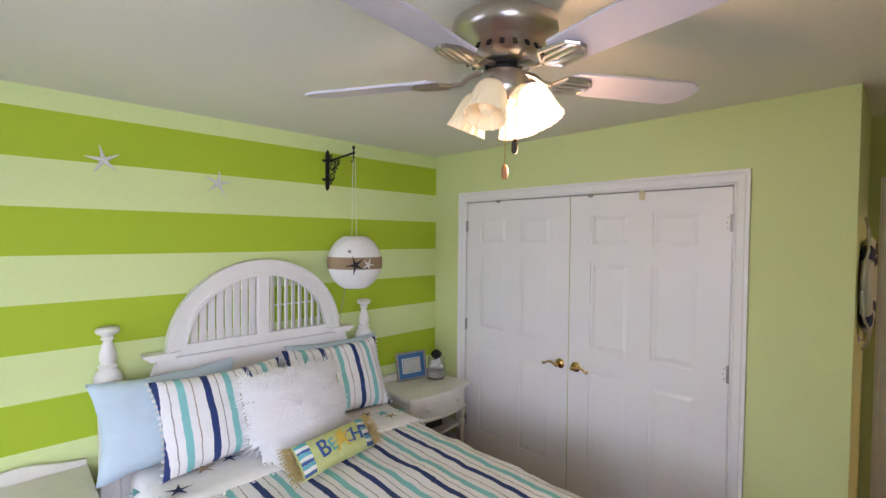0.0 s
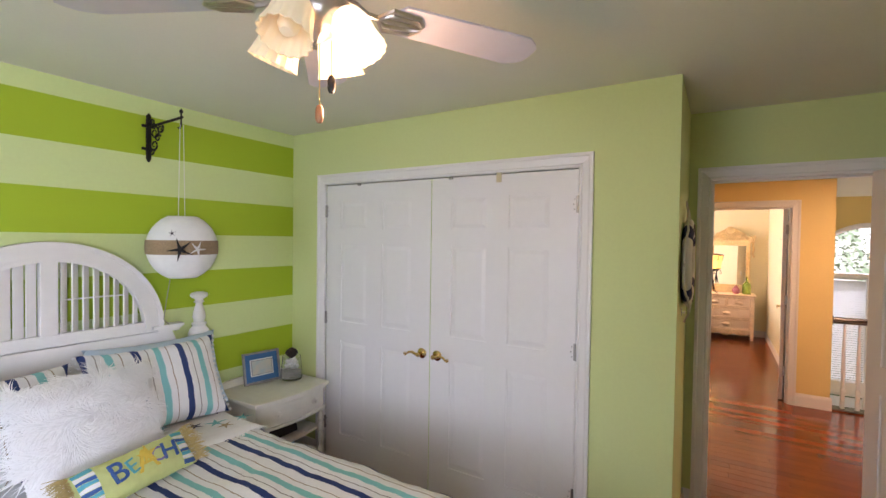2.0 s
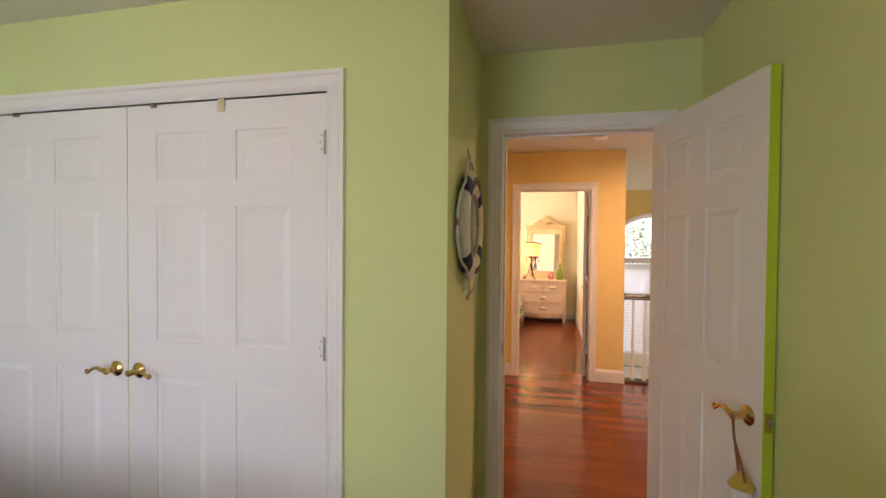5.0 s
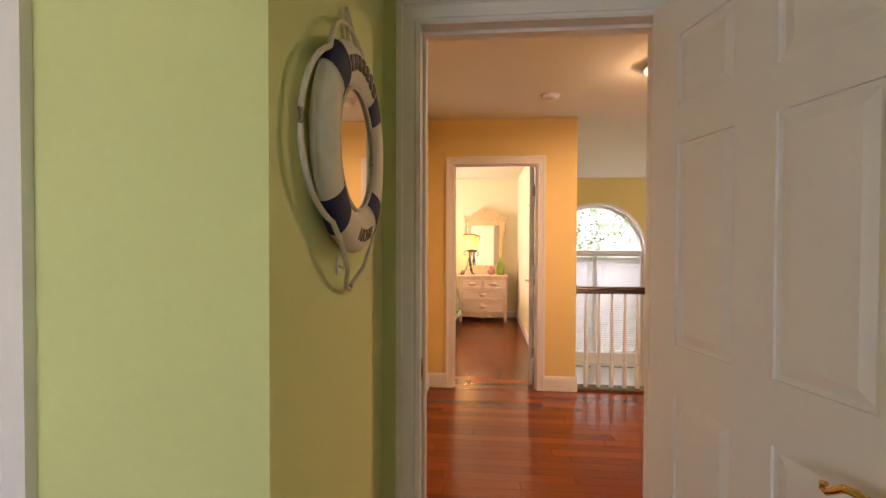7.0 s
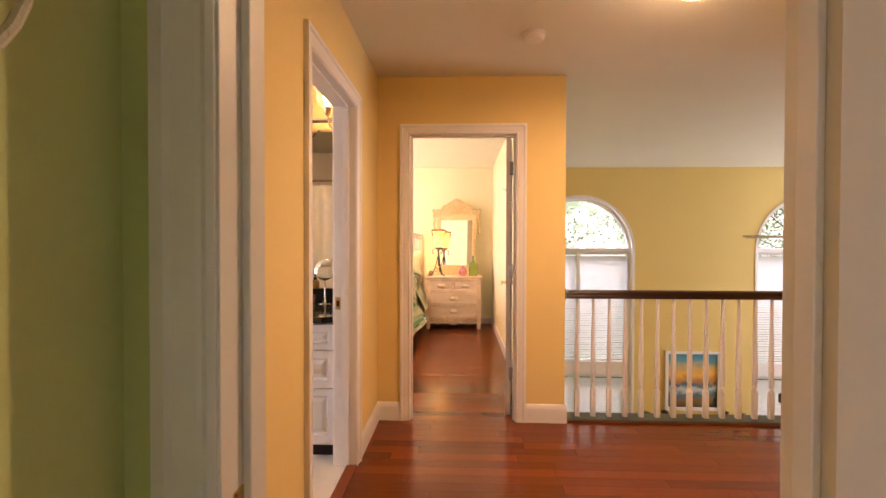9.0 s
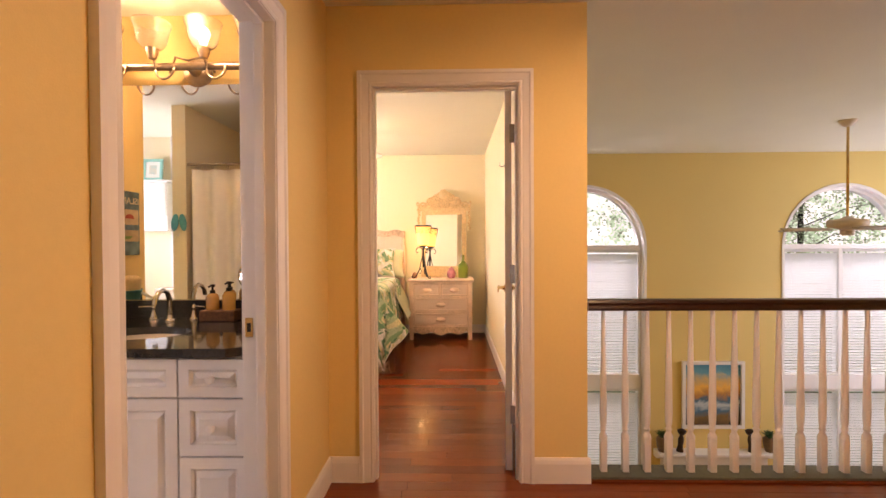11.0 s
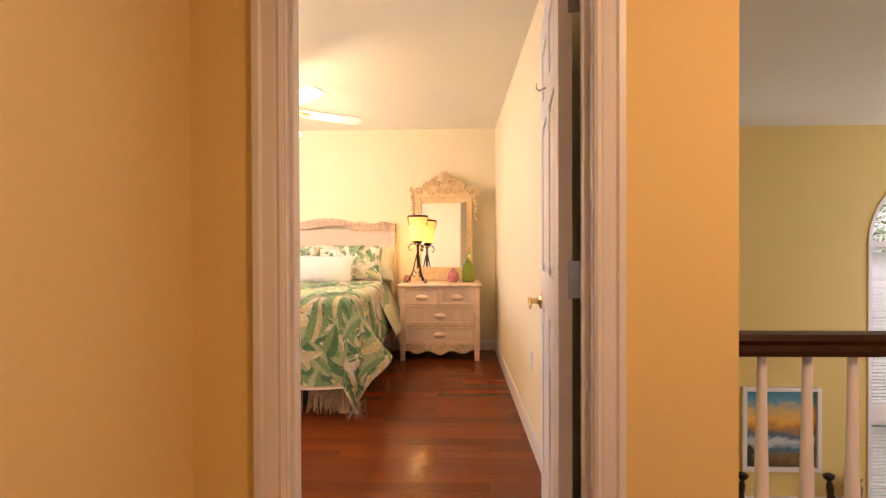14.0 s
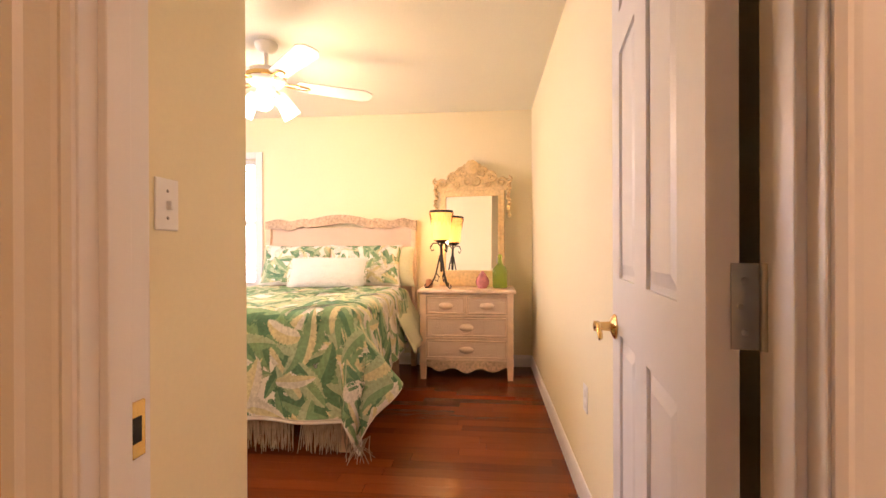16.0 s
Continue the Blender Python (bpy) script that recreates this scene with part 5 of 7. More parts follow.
WOODBEAD = material("wood_pull_bead", (0.42, 0.18, 0.07), rough=0.4, vary=0.1)
for x, y, z0, z1, mat in ((0.012, 0.0, -0.31, -0.46, WOODBEAD), (0.03, -0.022, -0.30, -0.385, IRON)):
    c = part("pull_chain", tube([(x, y, z0), (x, y, z1)], 0.0015, 6), BRASS, fan)
    part("pull", lathe([(0, 0), (0.006, -0.002), (0.010, -0.012), (0.010, -0.035), (0.006, -0.044), (0, -0.046)], 12, (x, y, z1)), mat, c, "turned pull bead", True)

# ---- ring buoy mirror ----
CANVAS = material("cream_buoy_canvas", (0.74, 0.70, 0.60), rough=0.85, vary=0.05, grain=30, bump=0.3, bump_scale=250)
ROPE = material("cream_rope", (0.70, 0.66, 0.55), rough=0.9, vary=0.08, grain=60, bump=0.5, bump_scale=200)
BY = thing("life_buoy_mirror", "cream and navy life buoy mirror hung on lime wall", "mirror", (2.975, ALCOVE, 1.547))
R0, RT, FL, YC = 0.188, 0.047, 0.52, -0.027


def torus_arc(a0, a1, grow=0.0, n=40, seg=20):
    def f(u, v):
        a, q = radians(a0 + (a1 - a0) * u), 2 * math.pi * v
        rr = R0 + (RT + grow) * math.cos(q)
        return (rr * math.cos(a), YC + (RT + grow) * FL * math.sin(q), rr * math.sin(a))
    bm = sheet(f, n, seg)
    bmesh.ops.remove_doubles(bm, verts=bm.verts, dist=0.0004)
    return bm


part("ring", torus_arc(0, 360, 0, 64), CANVAS, BY, "cream canvas ring", True)
for a in (45, 135, 225, 315):
    part("band", torus_arc(a - 11, a + 11, 0.0025, 10), NAVY, BY, "navy cloth band", True)
part("glass", lathe([(0, 0), (0.142, 0), (0.142, 0.003), (0, 0.003)], 48, (0, -0.031, 0), pose(0, 0, 0, 90)), MIRROR, BY, "round mirror glass")
part("bead", tube([(0.1365 * math.cos(2 * math.pi * i / 48), -0.038, 0.1365 * math.sin(2 * math.pi * i / 48)) for i in range(48)], 0.004, 6, closed=True), ROPE, BY, "", True)
part("back_board", lathe([(0, 0), (0.165, 0), (0.15, 0.025), (0, 0.025)], 40, (0, -0.004, 0), pose(0, 0, 0, 90)), CANVAS, BY)
LETTER = material("brown_grey_letter", (0.20, 0.17, 0.12), rough=0.9, vary=0.1)
for i, ch in enumerate("ABOARD"):
    a = 275 + (i - 2.5) * 5.6
    q = radians(80)
    rr = R0 + RT * math.cos(q)
    c = (rr * math.cos(radians(a)), YC - 0.001 - RT * FL * math.sin(q), rr * math.sin(radians(a)))
    lettering("letter", ch, 0.042, LETTER, BY, pose(*c, 90, 0, 0) @ pose(0, 0, 0, 0, 0, a - 270) @ pose(0, 0, 0, 10, 0, 0) @ Matrix.Diagonal((0.68, 1, 1, 1)), 0.0008)
for i in range(7):
    a = 90 + (i - 3) * 9.5
    o = part("letter_bar", box(-0.009, 0.009, -0.0025, 0.0025, -0.016, 0.016), LETTER, BY)
    o.matrix_basis = pose(R0 * math.cos(radians(a)), YC - RT * FL, R0 * math.sin(radians(a)), 0, -(a - 90), 0)
for a in (135, 315, 45):
    pts = []
    for i in range(17):
        q = i / 16
        b = radians(a + 90 * q)
        bul = math.sin(math.pi * q)
        rr = R0 + RT + 0.002 + 0.050 * bul
        pts.append((rr * math.cos(b), YC - 0.004 + 0.01 * bul, rr * math.sin(b) - 0.012 * bul))
    part("rope", tube(pts, 0.0055, 8), ROPE, BY, "cream rope", True)
# the lowest rope hangs in a loose V to below the ring
e = (R0 + RT) * math.cos(radians(45))
pts = [(-e, YC - 0.006, -e), (-0.75 * e, YC - 0.012, -e - 0.045), (-0.38 * e, YC - 0.006, -e - 0.105), (-0.10 * e, -0.014, -e - 0.148), (0.02, -0.012, -e - 0.155), (0.12 * e, -0.014, -e - 0.146), (0.40 * e, YC - 0.006, -e - 0.105), (0.75 * e, YC - 0.012, -e - 0.045), (e, YC - 0.006, -e)]
part("rope", tube(pts, 0.0055, 8), ROPE, BY, "cream rope", True)
part("hanging_rope", tube([(-0.05, -0.03, 0.225), (0.0, -0.010, 0.325), (0.05, -0.03, 0.225)], 0.005, 8), ROPE, BY, "", True)
hk = thing("wall_hook", "small clear hook stuck on the lime wall", "hook", (2.94, ALCOVE, 1.285))
part("plate", box(-0.01, 0.01, -0.004, 0, -0.02, 0.02, 0.002), WHITE, hk)
part("hook", tube([(0, -0.004, 0.0), (0, -0.014, -0.006), (0, -0.016, 0.004)], 0.004, 8), WHITE, hk, "", True)

# ---- door hanger and chest ----
GINGER = material("yellow_felt", (0.62, 0.45, 0.08), rough=0.9, vary=0.1, bump=0.3)
dh = thing("door_hanger", "small felt door hanger on brown cord over door lever", "ornament", (2.675, -0.785, 0.925))
part("cord", tube([(-0.028, 0.0, -0.20), (-0.014, 0.03, -0.06), (-0.008, 0.03, 0.004), (0.006, 0.028, 0.004), (0.008, 0.022, -0.06), (0.02, 0.0, -0.20)], 0.004, 8), material("brown_cord", (0.30, 0.13, 0.05), rough=0.8), dh, "brown cord", True)
part("figure", lathe([(0, -0.36), (0.04, -0.355), (0.045, -0.30), (0.03, -0.255), (0.034, -0.235), (0.03, -0.21), (0, -0.195)], 16), WHITECLOTH, dh, "", True)
part("hat", lathe([(0.04, -0.225), (0.034, -0.215), (0.02, -0.195), (0, -0.165)], 16), GINGER, dh, "yellow felt hat", True)

chest = thing("chest_of_drawers", "cream painted chest of drawers with rounded top", "chest", (1.29, -0.64, 0))
part("body", box(-0.44, 0.42, -0.215, 0.20, 0.08, 1.06, 0.008), CREAM, chest)
part("top", box(-0.47, 0.45, -0.222, 0.225, 1.06, 1.095, 0.014, seg=3), CREAM, chest, "", True)
for i in range(4):
    d = part("drawer", box(-0.40, 0.38, 0.198, 0.214, 0.13 + 0.23 * i, 0.34 + 0.23 * i, 0.006), CREAM, chest)
    for x in (-0.22, 0.20):
        part("knob", lathe([(0, 0), (0.008, 0), (0.008, 0.012), (0.018, 0.02), (0.016, 0.028), (0, 0.032)], 12, (x, 0.213, 0.235 + 0.23 * i), pose(0, 0, 0, -90)), CREAM, d, "", True)
for x in (-0.40, 0.38):
    for y in (-0.18, 0.16):
        part("foot", lathe([(0, 0), (0.02, 0), (0.03, 0.03), (0.032, 0.08), (0, 0.08)], 12, (x, y, 0)), CREAM, chest, "", True)


# ---- hall ----
GLOWGLASS = emitter("lit_alabaster_glass", (1.0, 0.72, 0.38), 2.2)
hl = thing("ceiling_light", "flush ceiling light with lit glass bowl and nickel rim", "ceiling light", (4.86, -1.27, TOP))
hl.scale = (0.9, 0.9, 0.82)
part("rim", lathe([(0, 0), (0.15, 0), (0.155, -0.012), (0.165, -0.025), (0.163, -0.036), (0.15, -0.04), (0, -0.04)], 40), STEEL, hl, "", 50)
part("bowl", lathe([(0.15, -0.038), (0.142, -0.06), (0.118, -0.085), (0.08, -0.106), (0.04, -0.117), (0, -0.12)], 36), GLOWGLASS, hl, "glowing alabaster glass bowl", True)
part("finial", lathe([(0, -0.116), (0.012, -0.12), (0.016, -0.128), (0.008, -0.136), (0.005, -0.148), (0, -0.152)], 16), STEEL, hl, "", True)
sd = thing("smoke_detector", "round white smoke detector on the hall ceiling", "smoke detector", (5.42, -0.64, TOP))
part("base", lathe([(0, 0), (0.066, 0), (0.068, -0.008), (0.066, -0.012), (0, -0.012)], 32), WHITE, sd, "", True)
part("cover", lathe([(0.06, -0.011), (0.058, -0.026), (0.05, -0.034), (0.03, -0.037), (0, -0.037)], 32), WHITE, sd, "", True)
av = thing("ceiling_vent", "tan metal air vent grille on the hall ceiling", "air vent", (4.33, -0.21, TOP))
VENTPAINT = material("tan_vent_paint", (0.52, 0.40, 0.24), rough=0.5, vary=0.05)
for x0, x1, y0, y1 in ((-0.09, 0.09, -0.19, -0.165), (-0.09, 0.09, 0.165, 0.19), (-0.09, -0.068, -0.165, 0.165), (0.068, 0.09, -0.165, 0.165)):
    part("frame", box(x0, x1, y0, y1, -0.01, 0, 0.003), VENTPAINT, av)
# flat black sheet for the darkness behind the slats; no duct is built
part("duct", box(-0.068, 0.068, -0.165, 0.165, -0.003, -0.001), IRON, av)
vent_slat = mesh_of(box(-0.066, 0.066, -0.0035, 0.0035, -0.010, -0.002, 0.001), "slat", VENTPAINT)
for i in range(23):
    o = new("slat", vent_slat)
    o.parent = av
    o.matrix_basis = pose(0, -0.154 + 0.014 * i, 0, 25)
con = thing("console_table", "narrow dark wooden console table in the hall", "console table", (4.20, -1.60, 0))
part("top", box(-0.42, 0.02, -0.4, 0.435, 0.80, 0.83, 0.006), DARKWOOD, con)
part("apron", box(-0.40, 0.0, -0.38, 0.415, 0.40, 0.80, 0.004), DARKWOOD, con)
for x in (-0.38, -0.04):
    for y in (-0.36, 0.36):
        part("leg", lathe([(0, 0), (0.014, 0), (0.02, 0.4), (0, 0.4)], 12, (x, y, 0)), DARKWOOD, con, "", True)

# ---- bathroom ----
GRANITE = material("black_granite", (0.012, 0.012, 0.014), rough=0.08, vary=0.3, grain=160, bump=0.0, second=(0.05, 0.05, 0.055))
PORCELAIN = material("bisque_porcelain", (0.74, 0.66, 0.54), rough=0.12, vary=0.02, bump=0)
CHROME = material("satin_chrome", (0.66, 0.63, 0.60), rough=0.16, metal=1.0, vary=0.04, bump=0)
VX0, VX1, VY0, VY1, VZ = 5.42, 6.118, 0.482, 1.858, 0.84
van = thing("vanity_cabinet", "white raised-panel bathroom vanity with drawers and doors", "vanity", (0, 0, 0))
part("body", box(VX0 + 0.02, VX1, VY0, VY1, 0.09, VZ - 0.034), WHITE, van)
part("toe_kick", box(VX0 + 0.08, VX1, VY0, VY1, 0, 0.09), DARKWOOD, van)


def panel_front(name, y0, y1, z0, z1, parent):
    """A raised-panel front facing -x."""
    b = min(0.042, (z1 - z0) * 0.27)
    fb = box(VX0 + 0.013, VX0 + 0.019, y0, y1, z0, z1)
    for a0, a1, c0, c1 in ((y0, y0 + b, z0, z1), (y1 - b, y1, z0, z1), (y0 + b, y1 - b, z0, z0 + b), (y0 + b, y1 - b, z1 - b, z1)):
        box(VX0, VX0 + 0.013, a0, a1, c0, c1, bm=fb)
    fr = part(name, fb, WHITE, parent)
    bm = bmesh.new()
    rows = []
    for d, x in ((0.0005, VX0 + 0.001), (0.004, VX0 + 0.006), (0.010, VX0 + 0.0105), (0.014, VX0 + 0.0105), (0.034, VX0 + 0.001)):
        rows.append([bm.verts.new((x, y, z)) for y, z in ((y0 + b + d, z0 + b + d), (y1 - b - d, z0 + b + d), (y1 - b - d, z1 - b - d), (y0 + b + d, z1 - b - d))])
    for p, q in zip(rows, rows[1:]):
        for i in range(4):
            bm.faces.new((p[i], p[(i + 1) % 4], q[(i + 1) % 4], q[i]))
    bm.faces.new(rows[-1])
    part("raised_panel", bm, WHITE, fr)
    return fr


KNOB = [(0, 0), (0.008, 0), (0.007, 0.012), (0.015, 0.018), (0.018, 0.026), (0.013, 0.033), (0, 0.035)]


def white_knob(parent, y, z):
    part("knob", lathe(KNOB, 16, (VX0, y, z), pose(0, 0, 0, 0, -90, 0)), WHITE, parent, "", True)


for y0, y1, z0, z1, nm in ((0.490, 0.752, 0.652, 0.795, "drawer"), (0.490, 0.752, 0.43, 0.644, "drawer"), (0.490, 0.752, 0.11, 0.422, "drawer"), (0.760, 1.36, 0.652, 0.795, "drawer"), (1.368, 1.85, 0.652, 0.795, "drawer")):
    fr = panel_front(nm, y0, y1, z0, z1, van)
    if y1 < 1.3:
        white_knob(fr, (y0 + y1) / 2, (z0 + z1) / 2)
    else:
        white_knob(fr, (y0 + y1) / 2 + 0.02, (z0 + z1) / 2)
for y0, y1, hy in ((0.760, 1.056, 1.035), (1.064, 1.36, 1.085), (1.368, 1.85, 1.40)):
    fr = panel_front("door", y0, y1, 0.11, 0.644, van)
    bm = tube([(VX0, hy, 0.54), (VX0 - 0.028, hy, 0.548), (VX0 - 0.03, hy, 0.58), (VX0 - 0.03, hy, 0.60), (VX0 - 0.028, hy, 0.632), (VX0, hy, 0.64)], [0.004, 0.005, 0.007, 0.007, 0.005, 0.004], 8)
    part("handle", bm, WHITE, fr, "white ribbed bar handle", True)
top = thing("countertop", "polished black granite vanity top with undermount basin", "countertop", (0, 0, 0))
SX, SY, SA, SB = 5.70, 1.085, 0.145, 0.205
bm = bmesh.new()
N = 48
outer = []
for i in range(N):
    a = 2 * math.pi * i / N
    c, s = math.cos(a), math.sin(a)
    x0, x1, y0, y1 = VX0 - 0.022 - SX, VX1 - SX, VY0 - SY, VY1 - SY
    k = min((x1 / c if c > 1e-9 else x0 / c if c < -1e-9 else 9e9), (y1 / s if s > 1e-9 else y0 / s if s < -1e-9 else 9e9))
    outer.append((SX + k * c, SY + k * s))
inner = [(SX + SA * math.cos(2 * math.pi * i / N), SY + SB * math.sin(2 * math.pi * i / N)) for i in range(N)]
for z0, z1 in ((VZ - 0.034, VZ),):
    rows = [[bm.verts.new((x, y, z)) for x, y in line] for line, z in ((outer, z0), (outer, z1), (inner, z1), (inner, z0))]
    for k in range(4):
        p, q = rows[k], rows[(k + 1) % 4]
        for i in range(N):
            bm.faces.new((p[i], p[(i + 1) % N], q[(i + 1) % N], q[i]))
part("slab", bm, GRANITE, top)
for x0, x1 in ((VX0 - 0.022, VX1),):
    part("corner", box(x0, x0 + 0.02, VY0, VY0 + 0.02, VZ - 0.034, VZ - 0.001), GRANITE, top)
part("backsplash", box(VX1 - 0.02, VX1, VY0, VY1 - 0.022, VZ, VZ + 0.092, 0.002), GRANITE, top)
part("side_splash", box(VX0 + 0.02, VX1, VY1 - 0.02, VY1, VZ, VZ + 0.092, 0.002), GRANITE, top)
part("basin", lathe([(1.0, 0.0), (1.0, -0.006), (0.96, -0.04), (0.85, -0.09), (0.6, -0.125), (0.25, -0.137), (0, -0.138)], 40, (SX, SY, VZ - 0.033), None, None, (SA + 0.006, SB + 0.006)), PORCELAIN, top, "bisque oval undermount basin", True)
fc = thing("faucet", "satin chrome widespread faucet with two lever handles", "faucet", (6.01, 1.155, VZ))
part("spout", tube([(0, 0, 0), (0, 0, 0.06), (-0.004, 0, 0.105), (-0.022, 0, 0.145), (-0.055, 0, 0.162), (-0.09, 0, 0.152), (-0.115, 0, 0.125), (-0.122, 0, 0.098)], [0.016, 0.014, 0.0125, 0.0115, 0.011, 0.011, 0.0115, 0.0125], 14), CHROME, fc, "", True)
part("base", lathe([(0, 0), (0.026, 0), (0.026, 0.006), (0.019, 0.012), (0.0165, 0.03), (0, 0.03)], 24), CHROME, fc, "", True)
for sy in (-1, 1):
    hd = part("handle", lathe([(0, 0), (0.024, 0), (0.024, 0.006), (0.018, 0.012), (0.015, 0.03), (0.010, 0.05), (0.012, 0.06), (0.012, 0.068), (0.006, 0.078), (0, 0.082)], 20, (0.03, sy * 0.105, 0)), CHROME, fc, "", True)
    part("lever", tube([(0.03, sy * 0.105, 0.065), (0.02, sy * 0.135, 0.069), (0.01, sy * 0.17, 0.068)], [0.006, 0.0055, 0.004], 8), CHROME, hd, "", True)
mir = thing("vanity_mirror", "large frameless wall mirror above the vanity", "mirror", (0, 0, 0))
part("glass", box(6.110, 6.1185, 0.52, 1.785, 0.935, 2.072, 0.0015), MIRROR, mir)
for y in (0.8, 1.5):
    part("clip", box(6.106, 6.119, y - 0.01, y + 0.01, 2.066, 2.082, 0.002), CHROME, mir)
# light bar
NICKEL = material("aged_nickel", (0.50, 0.40, 0.30), rough=0.35, metal=1.0, vary=0.12, bump=0.05)
CLEARBELL = material("pale_bell_glass", (0.95, 0.90, 0.80), rough=0.15, vary=0, bump=0, Transmission_Weight=0.85, IOR=1.2)
VBULB = emitter("lit_bulb", (1.0, 0.82, 0.5), 12.0)
vl = thing("vanity_light", "brushed bar vanity light with four bell glass shades", "wall light", (6.03, 1.055, 2.135))
part("bar", tube([(0, -0.46, 0), (0, 0.40, 0)], 0.019, 16), NICKEL, vl, "", True)
part("back_plate", lathe([(0, 0), (0.075, 0), (0.078, 0.012), (0.055, 0.022), (0.03, 0.03), (0.02, 0.09), (0, 0.09)], 32, (0.09, 0, 0), pose(0, 0, 0, 0, -90, 0)), NICKEL, vl, "", True)
part("scroll", tube([(0.03, -0.12, -0.02), (0.0, -0.07, 0.05), (-0.005, 0.0, 0.03), (0.0, 0.07, 0.05), (0.03, 0.12, -0.02)], 0.006, 8), NICKEL, vl, "", True)
for i, y in enumerate((0.395, 0.147, -0.113, -0.365)):
    loop = [(-0.004, y - 0.085, 0.012)] + [(-0.028 - 0.010 * math.sin(math.pi * k / 14), y - 0.04 - 0.047 * math.cos(math.pi * k / 14), -0.012 - 0.062 * math.sin(math.pi * k / 14)) for k in range(15)] + [(-0.046, y + 0.009, 0.03)]
    part("arm", tube(loop, 0.0055, 8), NICKEL, vl, "", True)
    part("socket", lathe([(0, 0.02), (0.018, 0.022), (0.028, 0.05), (0.03, 0.075), (0.02, 0.08), (0, 0.08)], 20, (-0.05, y + 0.01, 0)), NICKEL, vl, "", True)
    sh = part("shade", bell_shade(0.13, 0.032, 0.088, 0.02), CLEARBELL, vl, "clear bell glass shade", True)
    sh.matrix_basis = pose(-0.05, y + 0.01, 0.07, 180)
    if i != 1:
        part("bulb", lathe([(0, 0.0), (0.014, 0.0), (0.016, 0.02), (0.030, 0.05), (0.030, 0.07), (0.018, 0.09), (0, 0.095)], 16, (-0.05, y + 0.01, 0.08)), VBULB, vl, "glowing bulb", True)
# things on the vanity
tubm = thing("metal_tub", "turquoise painted oval metal tub with rope handle", "tub", (5.90, 1.68, VZ))
part("tub", lathe([(0, 0), (0.10, 0), (0.105, 0.004), (0.128, 0.12), (0.132, 0.125), (0.126, 0.127), (0.10, 0.01), (0, 0.008)], 32, scale=(0.85, 1.15)), material("turquoise_enamel", (0.10, 0.38, 0.42), rough=0.45, vary=0.12), tubm, "", 50)
part("rope_handle", tube([(-0.02, -0.145, 0.11), (-0.05, -0.19, 0.07), (-0.10, -0.17, 0.02), (-0.13, -0.05, 0.008), (-0.135, 0.03, 0.008)], 0.008, 8), ROPE, tubm, "", True)
TOWEL = material("pale_yellow_towel", (0.74, 0.60, 0.34), rough=0.95, vary=0.06, grain=80, bump=0.6)
for i, (x, y, r) in enumerate(((0.0, -0.07, 5), (0.0, 0.02, -6), (0.01, 0.09, 3))):
    tw = tagged(part("rolled_towel", box(-0.07, 0.07, -0.042, 0.042, 0.0, 0.20, 0.03, seg=4), TOWEL, None, "", True), "folded pale yellow towel standing in tub", "towel", "towels in the tub")
    tw.matrix_basis = pose(5.90 + x, 1.68 + y, VZ + 0.01, r, 0, 0)
caddy = thing("soap_caddy", "brown wicker soap caddy beside the faucet", "caddy", (6.02, 0.90, VZ))
WICKER = material("brown_wicker", (0.16, 0.07, 0.03), rough=0.7, vary=0.25, grain=70, bump=0.8, bump_scale=160)
part("tray", box(-0.045, 0.045, -0.09, 0.09, 0.0, 0.055, 0.006), WICKER, caddy)
AMBER = material("amber_soap", (0.55, 0.32, 0.10), rough=0.15, vary=0.05, bump=0)
for y, h, m in ((-0.042, 0.13, AMBER), (0.042, 0.115, AMBER)):
    b = thing("soap_bottle", "amber soap bottle with dark pump top", "bottle", (6.02, 0.90 + y, VZ + 0.056), 0, "soap bottles")
    part("bottle", lathe([(0, 0), (0.03, 0), (0.031, 0.005), (0.031, h * 0.55), (0.022, h * 0.68), (0.012, h * 0.72), (0, h * 0.72)], 20), m, b, "", True)
    part("pump", lathe([(0.013, h * 0.72), (0.013, h * 0.85), (0.005, h * 0.87), (0.005, h), (0.012, h), (0.012, h + 0.012), (0, h + 0.014)], 16), IRON, b, "", True)
    part("nozzle", tube([(0, 0, h + 0.006), (-0.035, 0.0, h + 0.004)], 0.005, 8), IRON, b)
mm = thing("shaving_mirror", "small round swivel mirror on chrome stand", "mirror", (5.99, 0.72, VZ))
part("stand", lathe([(0, 0), (0.05, 0), (0.05, 0.006), (0.012, 0.014), (0.006, 0.03), (0.006, 0.16), (0, 0.16)], 20), CHROME, mm, "", True)
part("glass", lathe([(0, 0), (0.07, 0), (0.075, 0.004), (0.07, 0.008), (0, 0.008)], 32, (0, 0, 0.235), pose(0, 0, 0, 0, -80, 0)), MIRROR, mm, "", 50)
# sign
SIGNBLUE = material("weathered_blue_sign", (0.19, 0.31, 0.36), rough=0.7, vary=0.25, grain=14, large=7)
SAND = material("sign_sand_paint", (0.62, 0.50, 0.33), rough=0.7, vary=0.15, grain=20)
SIGNTEXT = material("sign_cream_paint", (0.70, 0.62, 0.45), rough=0.7, vary=0.08)
sg = thing("wall_sign", "weathered wooden sign lettered ISLAND BEACH", "sign", (5.68, 1.858, 1.37))
part("board", box(-0.22, 0.22, -0.022, 0, -0.21, 0.21, 0.004), SIGNBLUE, sg)
part("sand_band", box(-0.205, 0.205, -0.0245, -0.021, -0.12, 0.09), SAND, sg)
part("sea_band", box(-0.205, 0.205, -0.026, -0.0235, -0.045, -0.01), SIGNBLUE, sg)
lettering("lettering", "ISLAND BEACH", 0.062, SIGNTEXT, sg, pose(0, -0.0235, 0.145, 90), 0.001)
